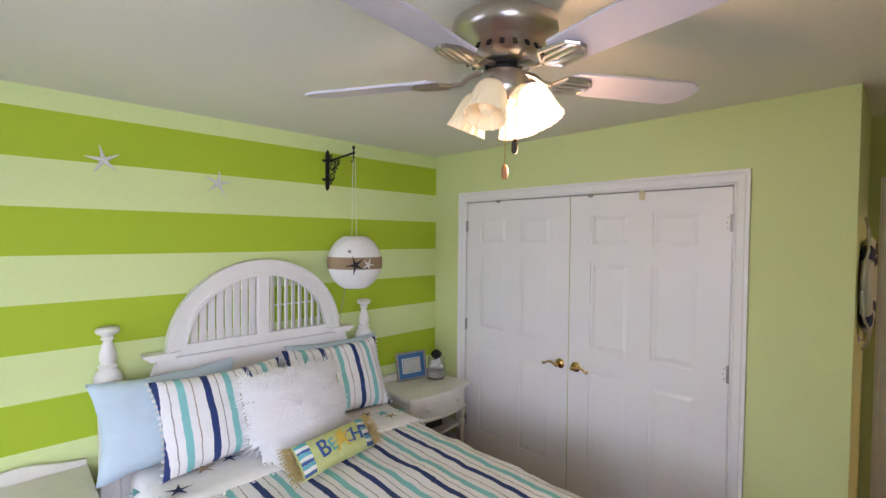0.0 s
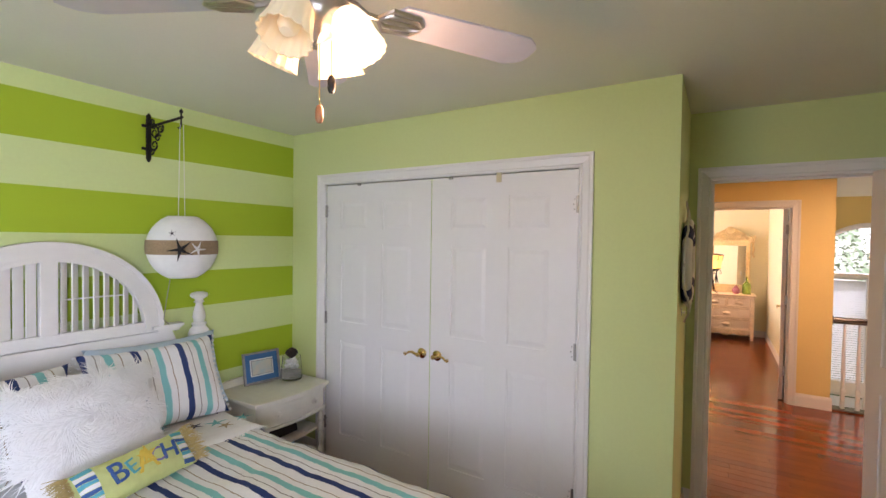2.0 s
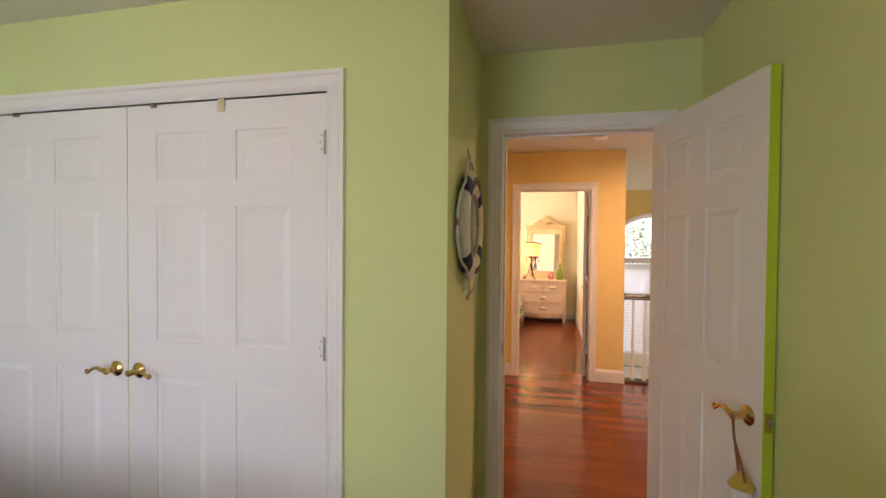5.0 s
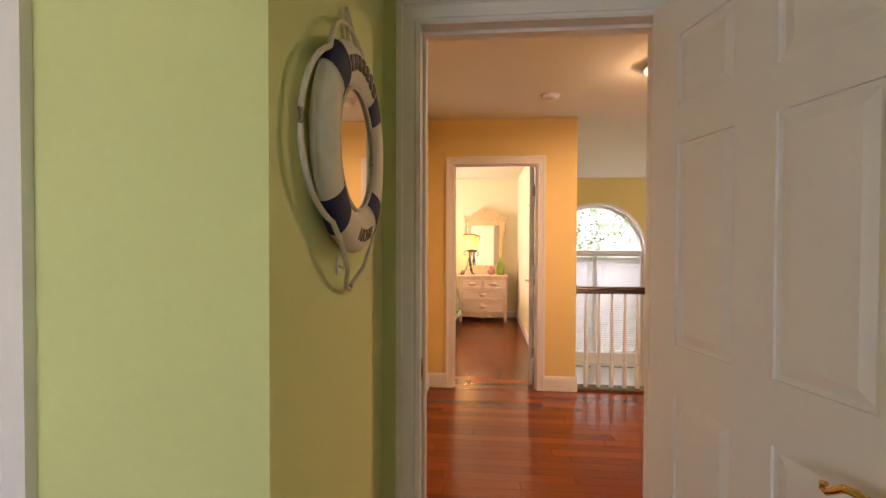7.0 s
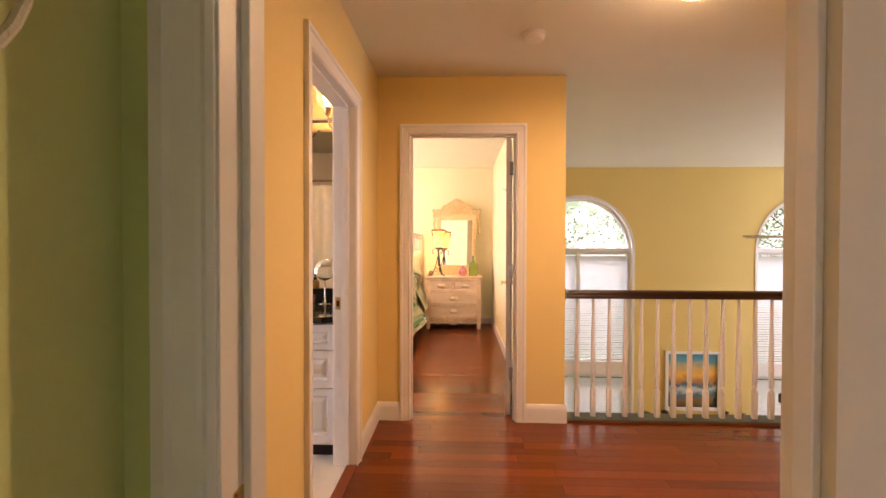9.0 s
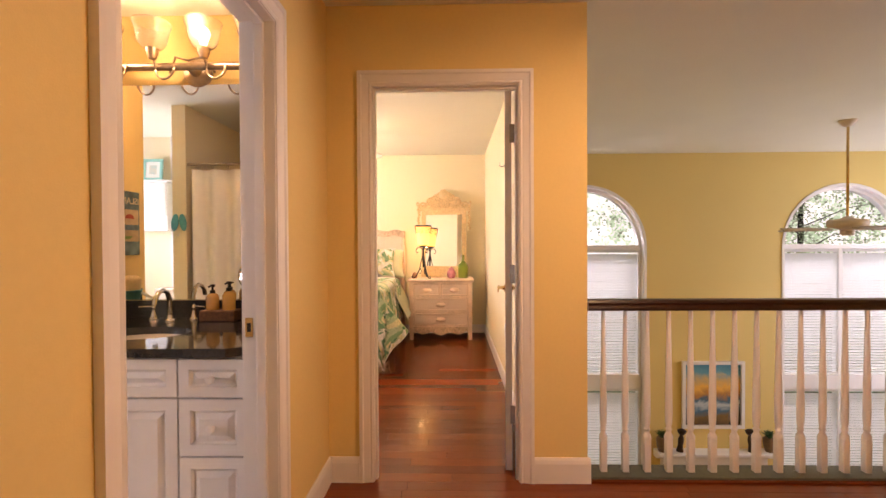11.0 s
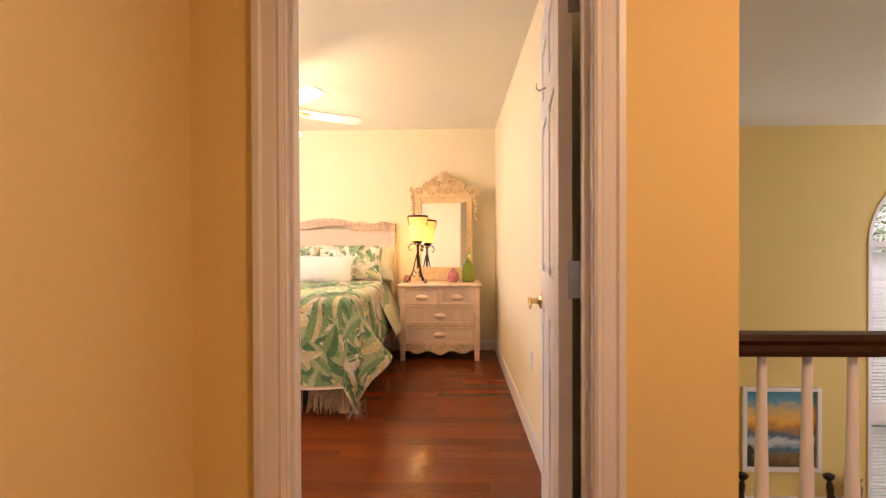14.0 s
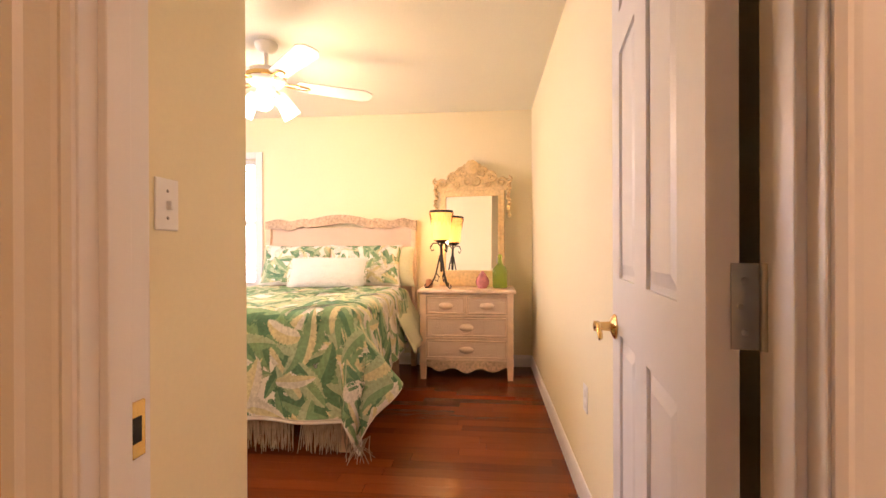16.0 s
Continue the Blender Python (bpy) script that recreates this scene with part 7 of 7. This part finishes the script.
def leaf_print(f, s0, s1, t0, t1, count, seed, scale, parent, lift=0.011, flip=1):
    """Feathered leaves printed on a cloth whose surface is f(s, t); one mesh a tone."""
    r = random.Random(seed)
    data = [([], []) for _ in LEAFTONES]
    for i in range(count):
        cs, ct = r.uniform(s0, s1), r.uniform(t0, t1)
        a, ln, wd = r.uniform(0, 2 * math.pi), scale * r.uniform(0.75, 1.25), scale * r.uniform(0.13, 0.22)
        bend = r.uniform(-0.6, 0.6)
        pair = r.choice(((0, 1), (1, 0), (1, 2), (2, 0), (0, 2), (0, 1), (2, 1), (1, 2), (2, 3), (1, 3), (4, 3), (4, 4), (3, 4)))
        n = 34
        for side in (-1, 1):
            verts, faces = data[pair[0] if side < 0 else pair[1]]
            k0 = len(verts)
            for j in range(n + 1):
                q = j / n
                aa = a + bend * q
                ms, mt = cs + ln * q * math.cos(aa), ct + ln * q * math.sin(aa)
                w = wd * math.sin(math.pi * min(1, 0.06 + 0.94 * q) ** 0.8) ** 0.7 * (1.0 if j % 2 else 0.84) * (1 + 0.08 * math.sin(j * 1.9 + i))
                es, et = ms + side * w * -math.sin(aa) + 0.4 * w * math.cos(aa), mt + side * w * math.cos(aa) + 0.4 * w * math.sin(aa)
                for ps, pt, e in ((ms, mt, 0), ((ms + es) / 2, (mt + et) / 2, 0), (es, et, 0)):
                    ps, pt = min(max(ps, s0 - 0.02), s1 + 0.02), min(max(pt, t0), t1)
                    c = f(ps, pt)
                    du, dv = f(ps + 0.004, pt) - f(ps - 0.004, pt), f(ps, pt + 0.004) - f(ps, pt - 0.004)
                    nn = du.cross(dv)
                    nn = nn.normalized() * flip if nn.length > 1e-9 else Vector((0, 0, 1))
                    verts.append(tuple(c + nn * (lift + 0.00001 * i)))
            for j in range(n):
                for e in (0, 1):
                    faces.append((k0 + 3 * j + e, k0 + 3 * j + 3 + e, k0 + 3 * j + 4 + e, k0 + 3 * j + 1 + e))
    for (verts, faces), mat in zip(data, LEAFTONES):
        if not faces:
            continue
        me = bpy.data.meshes.new("leaf_print")
        me.from_pydata(verts, [], faces)
        me.materials.append(mat)
        me.polygons.foreach_set("use_smooth", [True] * len(me.polygons))
        o = new("leaf_print", me)
        o.parent = parent
        tagged(o, kind="stuff")


probe = (QF(0.004, 0.5) - QF(-0.004, 0.5)).cross(QF(0, 0.504) - QF(0, 0.496))
leaf_print(QF, -1.12, 1.12, 0.02, 2.07, 860, 11, 0.27, q2, 0.006, 1 if probe.z > 0 else -1)

# raffia skirt under the quilt
RAFFIA = material("raffia_fringe", (0.56, 0.44, 0.33), rough=0.9, vary=0.2, grain=30, bump=0.3)
skirt = thing("bed_skirt", "pale raffia fringe hanging below the quilt", "bed skirt")
part("tape", box(8.0, 8.01, 0.45, 1.77, 0.40, 0.45), RAFFIA, skirt)
rng = random.Random(3)
bm = bmesh.new()
verts, faces = [], []


def strand(p, q, w):
    k = len(verts)
    m = (p + q) / 2 + Vector((rng.uniform(-0.012, 0.012), rng.uniform(-0.012, 0.012), 0))
    for c, ww in ((p, w), (m, w), (q, w * 0.5)):
        for a in range(3):
            verts.append((c.x + ww * math.cos(2.1 * a), c.y + ww * math.sin(2.1 * a), c.z))
    for row in (0, 3):
        for a in range(3):
            b = (a + 1) % 3
            faces.append((k + row + a, k + row + b, k + row + 3 + b, k + row + 3 + a))


for i in range(620):
    y = rng.uniform(0.44, 1.78)
    if abs(y - 0.72) < 0.03:
        continue
    strand(Vector((8.0 + rng.uniform(-0.02, 0.012), y, 0.43)), Vector((7.985 + rng.uniform(-0.05, 0.03), y + rng.uniform(-0.03, 0.03), rng.uniform(0.008, 0.09))), rng.uniform(0.0025, 0.0045))
for i in range(420):
    x = rng.uniform(8.0, 9.3)
    strand(Vector((x, 0.45 + rng.uniform(-0.015, 0.015), 0.43)), Vector((x + rng.uniform(-0.03, 0.03), 0.45 + rng.uniform(-0.04, 0.03), rng.uniform(0.008, 0.08))), rng.uniform(0.0025, 0.0045))
for i in range(46):
    t = i / 45
    p = QF(-1.14, 2.05) if i % 2 else QF(1.14, 2.05)
    strand(Vector((p.x + rng.uniform(-0.06, 0.05), p.y + rng.uniform(-0.05, 0.06), p.z + 0.05)), Vector((p.x + rng.uniform(-0.09, 0.08), p.y + rng.uniform(-0.08, 0.09), 0.012)), 0.003)
me = bpy.data.meshes.new("fringe")
me.from_pydata(verts, [], faces)
me.materials.append(RAFFIA)
o = new("fringe", me)
o.parent = skirt
tagged(o, kind="stuff")
bm.free()


for y, seed, rz in ((0.82, 21, -86), (1.50, 23, -93)):
    p = pillow("leaf_pillow", "cream pillow printed with green palm leaves", 0.70, 0.42, 0.17, COTTON, (9.64, y, 0.775), 22, rz, seed)
    F = face_of(0.70, 0.42, 0.17, 0.10, seed)
    leaf_print(F, -0.33, 0.33, -0.19, 0.19, 60, seed, 0.20, p, 0.002, 1 if (F(0.004, 0) - F(-0.004, 0)).cross(F(0, 0.004) - F(0, -0.004)).y < 0 else -1)
for y in (0.70, 1.55):
    pillow("pillow", "cream cotton sleeping pillow against the headboard", 0.68, 0.40, 0.17, SHEETC, (9.775, y, 0.765), 14, -90, 31)
wf = pillow("fur_pillow", "plush white fur lumbar pillow on the leaf quilt", 0.70, 0.28, 0.16, FUR, (9.38, 1.09, 0.79), 26, -91, 33, sag=0.05)
o = new("fur", fur_strands(0.70, 0.28, 0.165, 3600, 0.02, 7))
o.parent = wf

# dresser
DX, DYA, DYB, DZ = 9.42, -0.555, 0.29, 0.772
dr2 = thing("nightstand_chest", "whitewashed wicker chest with four drawers and scalloped base", "chest of drawers", (9.66, -0.14, 0))


def in_dr(name, bm, mat, parent=None, label="", smooth=False):
    bmesh.ops.translate(bm, verts=bm.verts, vec=(-9.66, 0.14, 0))
    return part(name, bm, mat, parent or dr2, label, smooth)


in_dr("top", box(DX, 9.915, DYA, DYB, DZ - 0.032, DZ, 0.010, seg=3), PICKLED, None, "", True)
in_dr("body", box(DX + 0.045, 9.905, DYA + 0.045, DYB - 0.045, 0.12, DZ - 0.033), WICKERPINK)
for y in (DYA + 0.05, DYB - 0.05):
    for x in (DX + 0.045, 9.88):
        in_dr("leg", prism([(y - 0.022, 0), (y + 0.022, 0), (y + 0.027, 0.16), (y + 0.027, DZ - 0.033), (y - 0.027, DZ - 0.033), (y - 0.027, 0.16)], "x", x - 0.025, x + 0.02, bevel=0.003), PICKLED)
ym = (DYA + DYB) / 2
line = [(DYA + 0.075, 0.165), (DYB - 0.075, 0.165)] + [(DYB - 0.075 - (DYB - DYA - 0.15) * i / 30, 0.075 + 0.022 * math.cos(i / 30 * 6 * math.pi) + 0.02 * abs(i / 15 - 1)) for i in range(31)]
in_dr("apron", prism(line, "x", DX + 0.028, DX + 0.05, bevel=0.003), CARVED, None, "carved scalloped apron")
for z in (0.165, 0.352, 0.545, 0.722):
    in_dr("rail", box(DX + 0.03, DX + 0.06, DYA + 0.075, DYB - 0.075, z - 0.010, z + 0.012, 0.003), PICKLED)
for a, b, z0, z1 in ((ym + 0.012, DYB - 0.08, 0.562, 0.708), (DYA + 0.08, ym - 0.012, 0.562, 0.708), (DYA + 0.08, DYB - 0.08, 0.368, 0.530), (DYA + 0.08, DYB - 0.08, 0.180, 0.338)):
    # dark panel behind each drawer paints the shadow line round it
    in_dr("drawer_gap", box(DX + 0.038, DX + 0.047, a - 0.006, b + 0.006, z0 - 0.006, z1 + 0.006), SHADOWOAK)
    d = in_dr("drawer", box(DX + 0.034, DX + 0.05, a, b, z0, z1, 0.004), WICKERPINK, None, "woven wicker drawer front")
    for u0, u1, v0, v1 in ((a, b, z0, z0 + 0.014), (a, b, z1 - 0.014, z1), (a, a + 0.014, z0 + 0.014, z1 - 0.014), (b - 0.014, b, z0 + 0.014, z1 - 0.014)):
        in_dr("edge_bead", box(DX + 0.026, DX + 0.04, u0, u1, v0, v1, 0.003), PICKLED, d)
    c, zc = (a + b) / 2, (z0 + z1) / 2 - 0.005
    cup = lathe([(0, 0.03), (0.02, 0.028), (0.045, 0.02), (0.062, 0.0), (0, 0.0)], 24, scale=(1.0, 0.5))
    bmesh.ops.transform(cup, matrix=Matrix.Translation((DX + 0.034, c, zc)) @ pose(0, 0, 0, 90, 0, -90), verts=cup.verts)
    in_dr("pull", cup, PICKLED, d, "oval carved pull", True)
part("divider", box(DX + 0.03 - 9.66, DX + 0.05 - 9.66, ym - 0.010 + 0.14, ym + 0.010 + 0.14, 0.557, 0.712, 0.002), PICKLED, dr2)

# carved mirror standing on the chest, leaning on the wall
cm = thing("carved_mirror", "honey wood mirror with carved crest leaning on wall", "mirror", (9.845, -0.178, DZ))
cm.matrix_basis = pose(9.815, -0.168, DZ, 0, 0, -97.5) @ pose(0, 0, 0, -2.5)
gw, g0, g1 = 0.256, 0.14, 0.85
for x0, x1, z0, z1 in ((-gw - 0.05, -gw, 0.0, g1 + 0.05), (gw, gw + 0.05, 0.0, g1 + 0.05), (-gw, gw, g1, g1 + 0.05), (-gw, gw, 0.0, g0)):
    part("frame", box(x0, x1, -0.03, 0.0, z0, z1, 0.008), GILT, cm)
for x0, x1, z0, z1 in ((-gw - 0.012, -gw + 0.008, g0, g1), (gw - 0.008, gw + 0.012, g0, g1), (-gw, gw, g1 - 0.008, g1 + 0.012), (-gw, gw, g0 - 0.012, g0 + 0.008)):
    part("inner_bead", box(x0, x1, -0.037, -0.028, z0, z1, 0.004), GILT, cm)
part("glass", box(-gw, gw, -0.018, -0.012, g0, g1), MIRROR, cm)
part("crest_board", prism([(-0.33, 0.89), (0.33, 0.89), (0.365, 0.93), (0.36, 0.975), (0.32, 0.985), (0.28, 0.975), (0.235, 1.01), (0.21, 1.075), (0.16, 1.085), (0.12, 1.10), (0.075, 1.15), (0, 1.165), (-0.075, 1.15), (-0.12, 1.10), (-0.16, 1.085), (-0.21, 1.075), (-0.235, 1.01), (-0.28, 0.975), (-0.32, 0.985), (-0.36, 0.975), (-0.365, 0.93)], "y", -0.022, -0.002, bevel=0.005), GILT, cm, "carved openwork crest")


def spiral(cx, cz, r0, turns, start, y=-0.034, n=28, end=0.2):
    return [(cx + r0 * (1 - (1 - end) * i / n) * math.cos(start + turns * 2 * math.pi * i / n), y, cz + r0 * (1 - (1 - end) * i / n) * math.sin(start + turns * 2 * math.pi * i / n)) for i in range(n + 1)]


for sx in (-1, 1):
    for cx, cz, r0, tn, st, th in ((0.09, 1.06, 0.055, 1.4, 0.4, 0.015), (0.19, 1.01, 0.05, -1.3, 2.6, 0.014), (0.28, 0.965, 0.045, 1.3, 0.2, 0.014), (0.345, 0.985, 0.03, -1.2, 1.5, 0.012), (0.045, 0.985, 0.045, 1.2, 3.2, 0.014), (0.14, 0.955, 0.035, -1.3, 0.9, 0.012)):
        part("scroll", tube([(sx * x, y, z) for x, y, z in spiral(cx, cz, r0, tn, st)], [th * (1 - 0.5 * i / 28) for i in range(29)], 7), GILT, cm, "", True)
    for i in range(9):
        part("bead", lathe([(0, -0.022), (0.015, -0.012), (0.02, 0), (0.015, 0.012), (0, 0.022)], 10, (sx * (0.345 + 0.008 * math.sin(i * 1.7)), -0.025, 0.945 - 0.036 * i)), GILT, cm, "", True)
part("shell", lathe([(0, 0.0), (0.05, 0.006), (0.07, 0.02), (0.05, 0.035), (0, 0.04)], 9, (0, -0.02, 1.115), pose(0, 0, 0, 90)), GILT, cm, "carved shell", True)

# lamp
AMBERGLASS = emitter("lit_amber_shade", (1.0, 0.58, 0.14), 1.9)
BEADS = material("amber_glass_bead", (0.45, 0.24, 0.08), rough=0.2, vary=0.3)
lp = thing("table_lamp", "scrolled iron table lamp with glowing amber shade", "table lamp", (9.60, 0.095, DZ))
part("shade", lathe([(0.068, 0.43), (0.075, 0.47), (0.083, 0.54), (0.092, 0.63), (0.098, 0.68), (0.094, 0.68), (0.079, 0.54), (0.064, 0.432)], 28), AMBERGLASS, lp, "glowing amber shade", True)
part("rim", lathe([(0.099, 0.67), (0.106, 0.672), (0.106, 0.69), (0.099, 0.692), (0.094, 0.68)], 28), IRON, lp, "", True)
bm = bmesh.new()
for i in range(40):
    a = 2 * math.pi * i / 40
    ln = 0.075 + 0.03 * (i % 3 == 0)
    for k in range(7):
        z = 0.67 - ln * k / 6
        rr = 0.108 - 0.02 * (0.67 - z) / 0.1
        lathe([(0, -0.006), (0.0042, 0), (0, 0.006)], 5, (rr * math.cos(a), rr * math.sin(a), z), None, bm)
tagged(part("bead_fringe", bm, BEADS, lp, "amber bead fringe"), kind="stuff")
part("cup", lathe([(0, 0.40), (0.03, 0.405), (0.055, 0.42), (0.07, 0.432), (0.02, 0.425), (0, 0.424)], 20), IRON, lp, "", True)
part("stem", lathe([(0, 0.14), (0.010, 0.15), (0.012, 0.22), (0.020, 0.26), (0.012, 0.30), (0.010, 0.40), (0, 0.40)], 14), IRON, lp, "", True)
for k in range(3):
    a = radians(100 + 120 * k)
    pts = [(0.0, 0.36), (0.03, 0.40), (0.075, 0.40), (0.10, 0.36), (0.085, 0.33), (0.065, 0.345)]
    part("upper_scroll", tube([(r * math.cos(a), r * math.sin(a), z) for r, z in pts], 0.006, 7), IRON, lp, "", True)
    pts = [(0.012, 0.30), (0.03, 0.22), (0.05, 0.13), (0.085, 0.05), (0.12, 0.012), (0.145, 0.012), (0.15, 0.03), (0.138, 0.04)]
    part("leg", tube([(r * math.cos(a), r * math.sin(a), z - 0.005) for r, z in pts], 0.0065, 7), IRON, lp, "", True)
    pts = [(0.05, 0.14), (0.02, 0.10), (0.035, 0.06), (0.06, 0.075), (0.05, 0.10)]
    part("lower_scroll", tube([(r * math.cos(a), r * math.sin(a), z) for r, z in pts], 0.005, 7), IRON, lp, "", True)
PINK = material("pink_ceramic", (0.62, 0.22, 0.25), rough=0.25, vary=0.25, grain=25, bump=0)
ow = tagged(part("ceramic_ornament", lathe([(0, 0), (0.035, 0), (0.056, 0.03), (0.06, 0.06), (0.05, 0.095), (0.036, 0.11), (0.034, 0.125), (0.018, 0.135), (0.012, 0.15), (0, 0.152)], 24, (9.62, -0.27, DZ)), PINK, None, "", True), "round pink ceramic ornament with pale top", "ornament")
GREENGLASS = material("green_bottle_glass", (0.42, 0.60, 0.10), rough=0.05, vary=0.05, bump=0, Transmission_Weight=0.7, IOR=1.35)
bt = thing("glass_bottle", "yellow-green glass bottle with stopper on chest", "bottle", (9.66, -0.425, DZ))
part("bottle", lathe([(0, 0), (0.06, 0), (0.065, 0.01), (0.066, 0.14), (0.058, 0.175), (0.03, 0.205), (0.017, 0.222), (0.016, 0.25), (0.02, 0.252), (0.02, 0.258), (0, 0.258)], 24), GREENGLASS, bt, "", True)
part("stopper", lathe([(0.012, 0.256), (0.016, 0.27), (0.02, 0.285), (0.012, 0.30), (0, 0.304)], 16), GREENGLASS, bt, "", True)
fg = tagged(part("small_jar", lathe([(0, 0), (0.03, 0), (0.036, 0.03), (0.03, 0.06), (0.02, 0.075), (0, 0.078)], 18, (9.63, 0.21, DZ)), material("coral_pottery", (0.55, 0.26, 0.12), rough=0.5), None, "", True), "small coral pottery jar behind the lamp", "jar")

# ceiling fan
FW = material("white_fan_paint", (0.80, 0.78, 0.74), rough=0.4, vary=0.02)
SHADE_WHITE = emitter("lit_white_glass", (1.0, 0.90, 0.74), 3.2)
f2 = thing("ceiling_fan", "white ceiling fan with three lit glass shades", "ceiling fan", (8.36, 1.09, TOP))
part("canopy", lathe([(0, 0), (0.07, 0), (0.068, -0.025), (0.04, -0.055), (0.015, -0.06), (0, -0.06)], 28), FW, f2, "", True)
part("rod", tube([(0, 0, -0.05), (0, 0, -0.17)], 0.013, 10), FW, f2)
part("housing", lathe([(0, -0.15), (0.05, -0.155), (0.11, -0.175), (0.125, -0.20), (0.125, -0.24), (0.105, -0.26), (0.06, -0.275), (0.055, -0.32), (0.04, -0.335), (0, -0.337)], 36), FW, f2, "", 50)
part("band", lathe([(0.124, -0.205), (0.1275, -0.207), (0.1275, -0.232), (0.124, -0.235)], 36), BRASS, f2, "brass motor band", True)
bb = blade_mesh(0.20, 0.68, 0.115, 0.14, 0, -11, FW)
bi = mesh_of(tube([(0.09, 0, 0.0), (0.14, 0.02, -0.006), (0.2, 0.03, -0.008), (0.26, 0.02, -0.009), (0.27, 0, -0.009), (0.26, -0.02, -0.009), (0.2, -0.03, -0.008), (0.14, -0.02, -0.006), (0.09, 0, 0.0)], 0.006, 7), "blade_iron", BRASS, True)
for k in range(5):
    b = new("blade", bb)
    b.parent = f2
    b.matrix_basis = pose(0, 0, -0.245, 0, 0, -62 + 72 * k) @ pose(0, 0, 0, 0, 1, 0)
    h = new("blade_iron", bi)
    h.parent = b
for k, a in enumerate((200, 320, 80)):
    ca, sa = math.cos(radians(a)), math.sin(radians(a))
    part("lamp_arm", tube([(0.03 * ca, 0.03 * sa, -0.30), (0.07 * ca, 0.07 * sa, -0.305), (0.09 * ca, 0.09 * sa, -0.325)], 0.011, 10), FW, f2, "", True)
    sh = part("shade", lathe([(0.028, 0.0), (0.034, -0.01), (0.05, -0.08), (0.062, -0.15), (0.058, -0.15), (0.045, -0.08), (0.03, -0.012)], 24), SHADE_WHITE, f2, "glowing white glass shade", True)
    sh.matrix_basis = pose(0.085 * ca, 0.085 * sa, -0.315, 0, 0, a) @ pose(0, 0, 0, 0, -38, 0)

# switch and outlet
sw = thing("light_switch", "white toggle light switch plate with screws", "light switch", (6.541, 0.4, 1.228))
part("plate", box(-0.036, 0.036, -0.006, 0.0, -0.058, 0.058, 0.003), WHITE, sw)
part("toggle", box(-0.005, 0.005, -0.018, -0.004, -0.012, 0.008, 0.002), WHITE, sw)
for z in (-0.03, 0.03):
    part("screw", lathe([(0, 0), (0.004, 0), (0.003, 0.0015), (0, 0.002)], 10, (0, -0.006, z), pose(0, 0, 0, 90)), HINGE, sw)
ol = thing("wall_outlet", "white wall outlet near the baseboard", "outlet", (7.59, B2_S, 0.48))
part("plate", box(-0.036, 0.036, 0.0, 0.006, -0.058, 0.058, 0.003), WHITE, ol)
for z in (-0.024, 0.024):
    part("socket", lathe([(0, 0), (0.017, 0), (0.016, 0.003), (0, 0.003)], 20, (0, 0.006, z), pose(0, 0, 0, -90)), WHITE, ol)


# ---- floor boards ----
floor = thing("floor", "glossy red-brown hardwood floor boards", "floor", kind="structure")
board = bmesh.new()
W_ = 0.0829
rows_ = []
for d, z in ((0.0, -0.014), (0.0, -0.0008), (0.0007, 0.0)):
    rows_.append([board.verts.new((x, y, z)) for x, y in ((-W_ / 2 + d, -0.5 + d * 0.6), (W_ / 2 - d, -0.5 + d * 0.6), (W_ / 2 - d, 0.5 - d * 0.6), (-W_ / 2 + d, 0.5 - d * 0.6))])
for p, q in zip(rows_, rows_[1:]):
    for i in range(4):
        board.faces.new((p[i], p[(i + 1) % 4], q[(i + 1) % 4], q[i]))
board.faces.new(rows_[-1])
board_mesh = mesh_of(board, "floorboard", FLOORWOOD)
rng = random.Random(12)
rest_v, rest_f = [], []
unit = [v.co.copy() for v in board_mesh.vertices]
unit_f = [tuple(p.vertices) for p in board_mesh.polygons]
x, count = WEST + 0.04, 0
while x < EAST:
    lo = HALL_S if x < 6.03 else -0.86
    hi = 3.55
    y = lo - rng.uniform(0, 0.9)
    while y < hi:
        ln = rng.choice((0.75, 0.95, 1.15, 1.4))
        a, b = max(y, lo), min(y + ln, hi)
        y += ln
        if b - a < 0.02:
            continue
        mid, size = (a + b) / 2, b - a - 0.0008
        seen = 3.4 < x < 9.95 and b > -1.55 and a < 0.55 and not (x < 6.1 and a > 0.4)
        if seen and count < 300:
            o = new("floorboard", board_mesh)
            o.parent = floor
            o.matrix_basis = Matrix.LocRotScale((x, mid, 0), None, (1, size, 1))
            count += 1
        else:
            k = len(rest_v)
            rest_v += [(x + v.x, mid + v.y * size, v.z) for v in unit]
            rest_f += [tuple(k + i for i in f) for f in unit_f]
    x += 0.0832
me = bpy.data.meshes.new("floorboards")
me.from_pydata(rest_v, [], rest_f)
me.materials.append(FLOORWOOD)
o = new("floorboards", me)
o.parent = floor
tagged(o, kind="stuff")
thr = setting("threshold_bath", box(BD[0], BD[1], HALL_N - 0.01, HALL_N + 0.05, -0.004, 0.014, 0.005), FLOORWOOD, "wooden threshold strip at the bathroom door", "threshold")
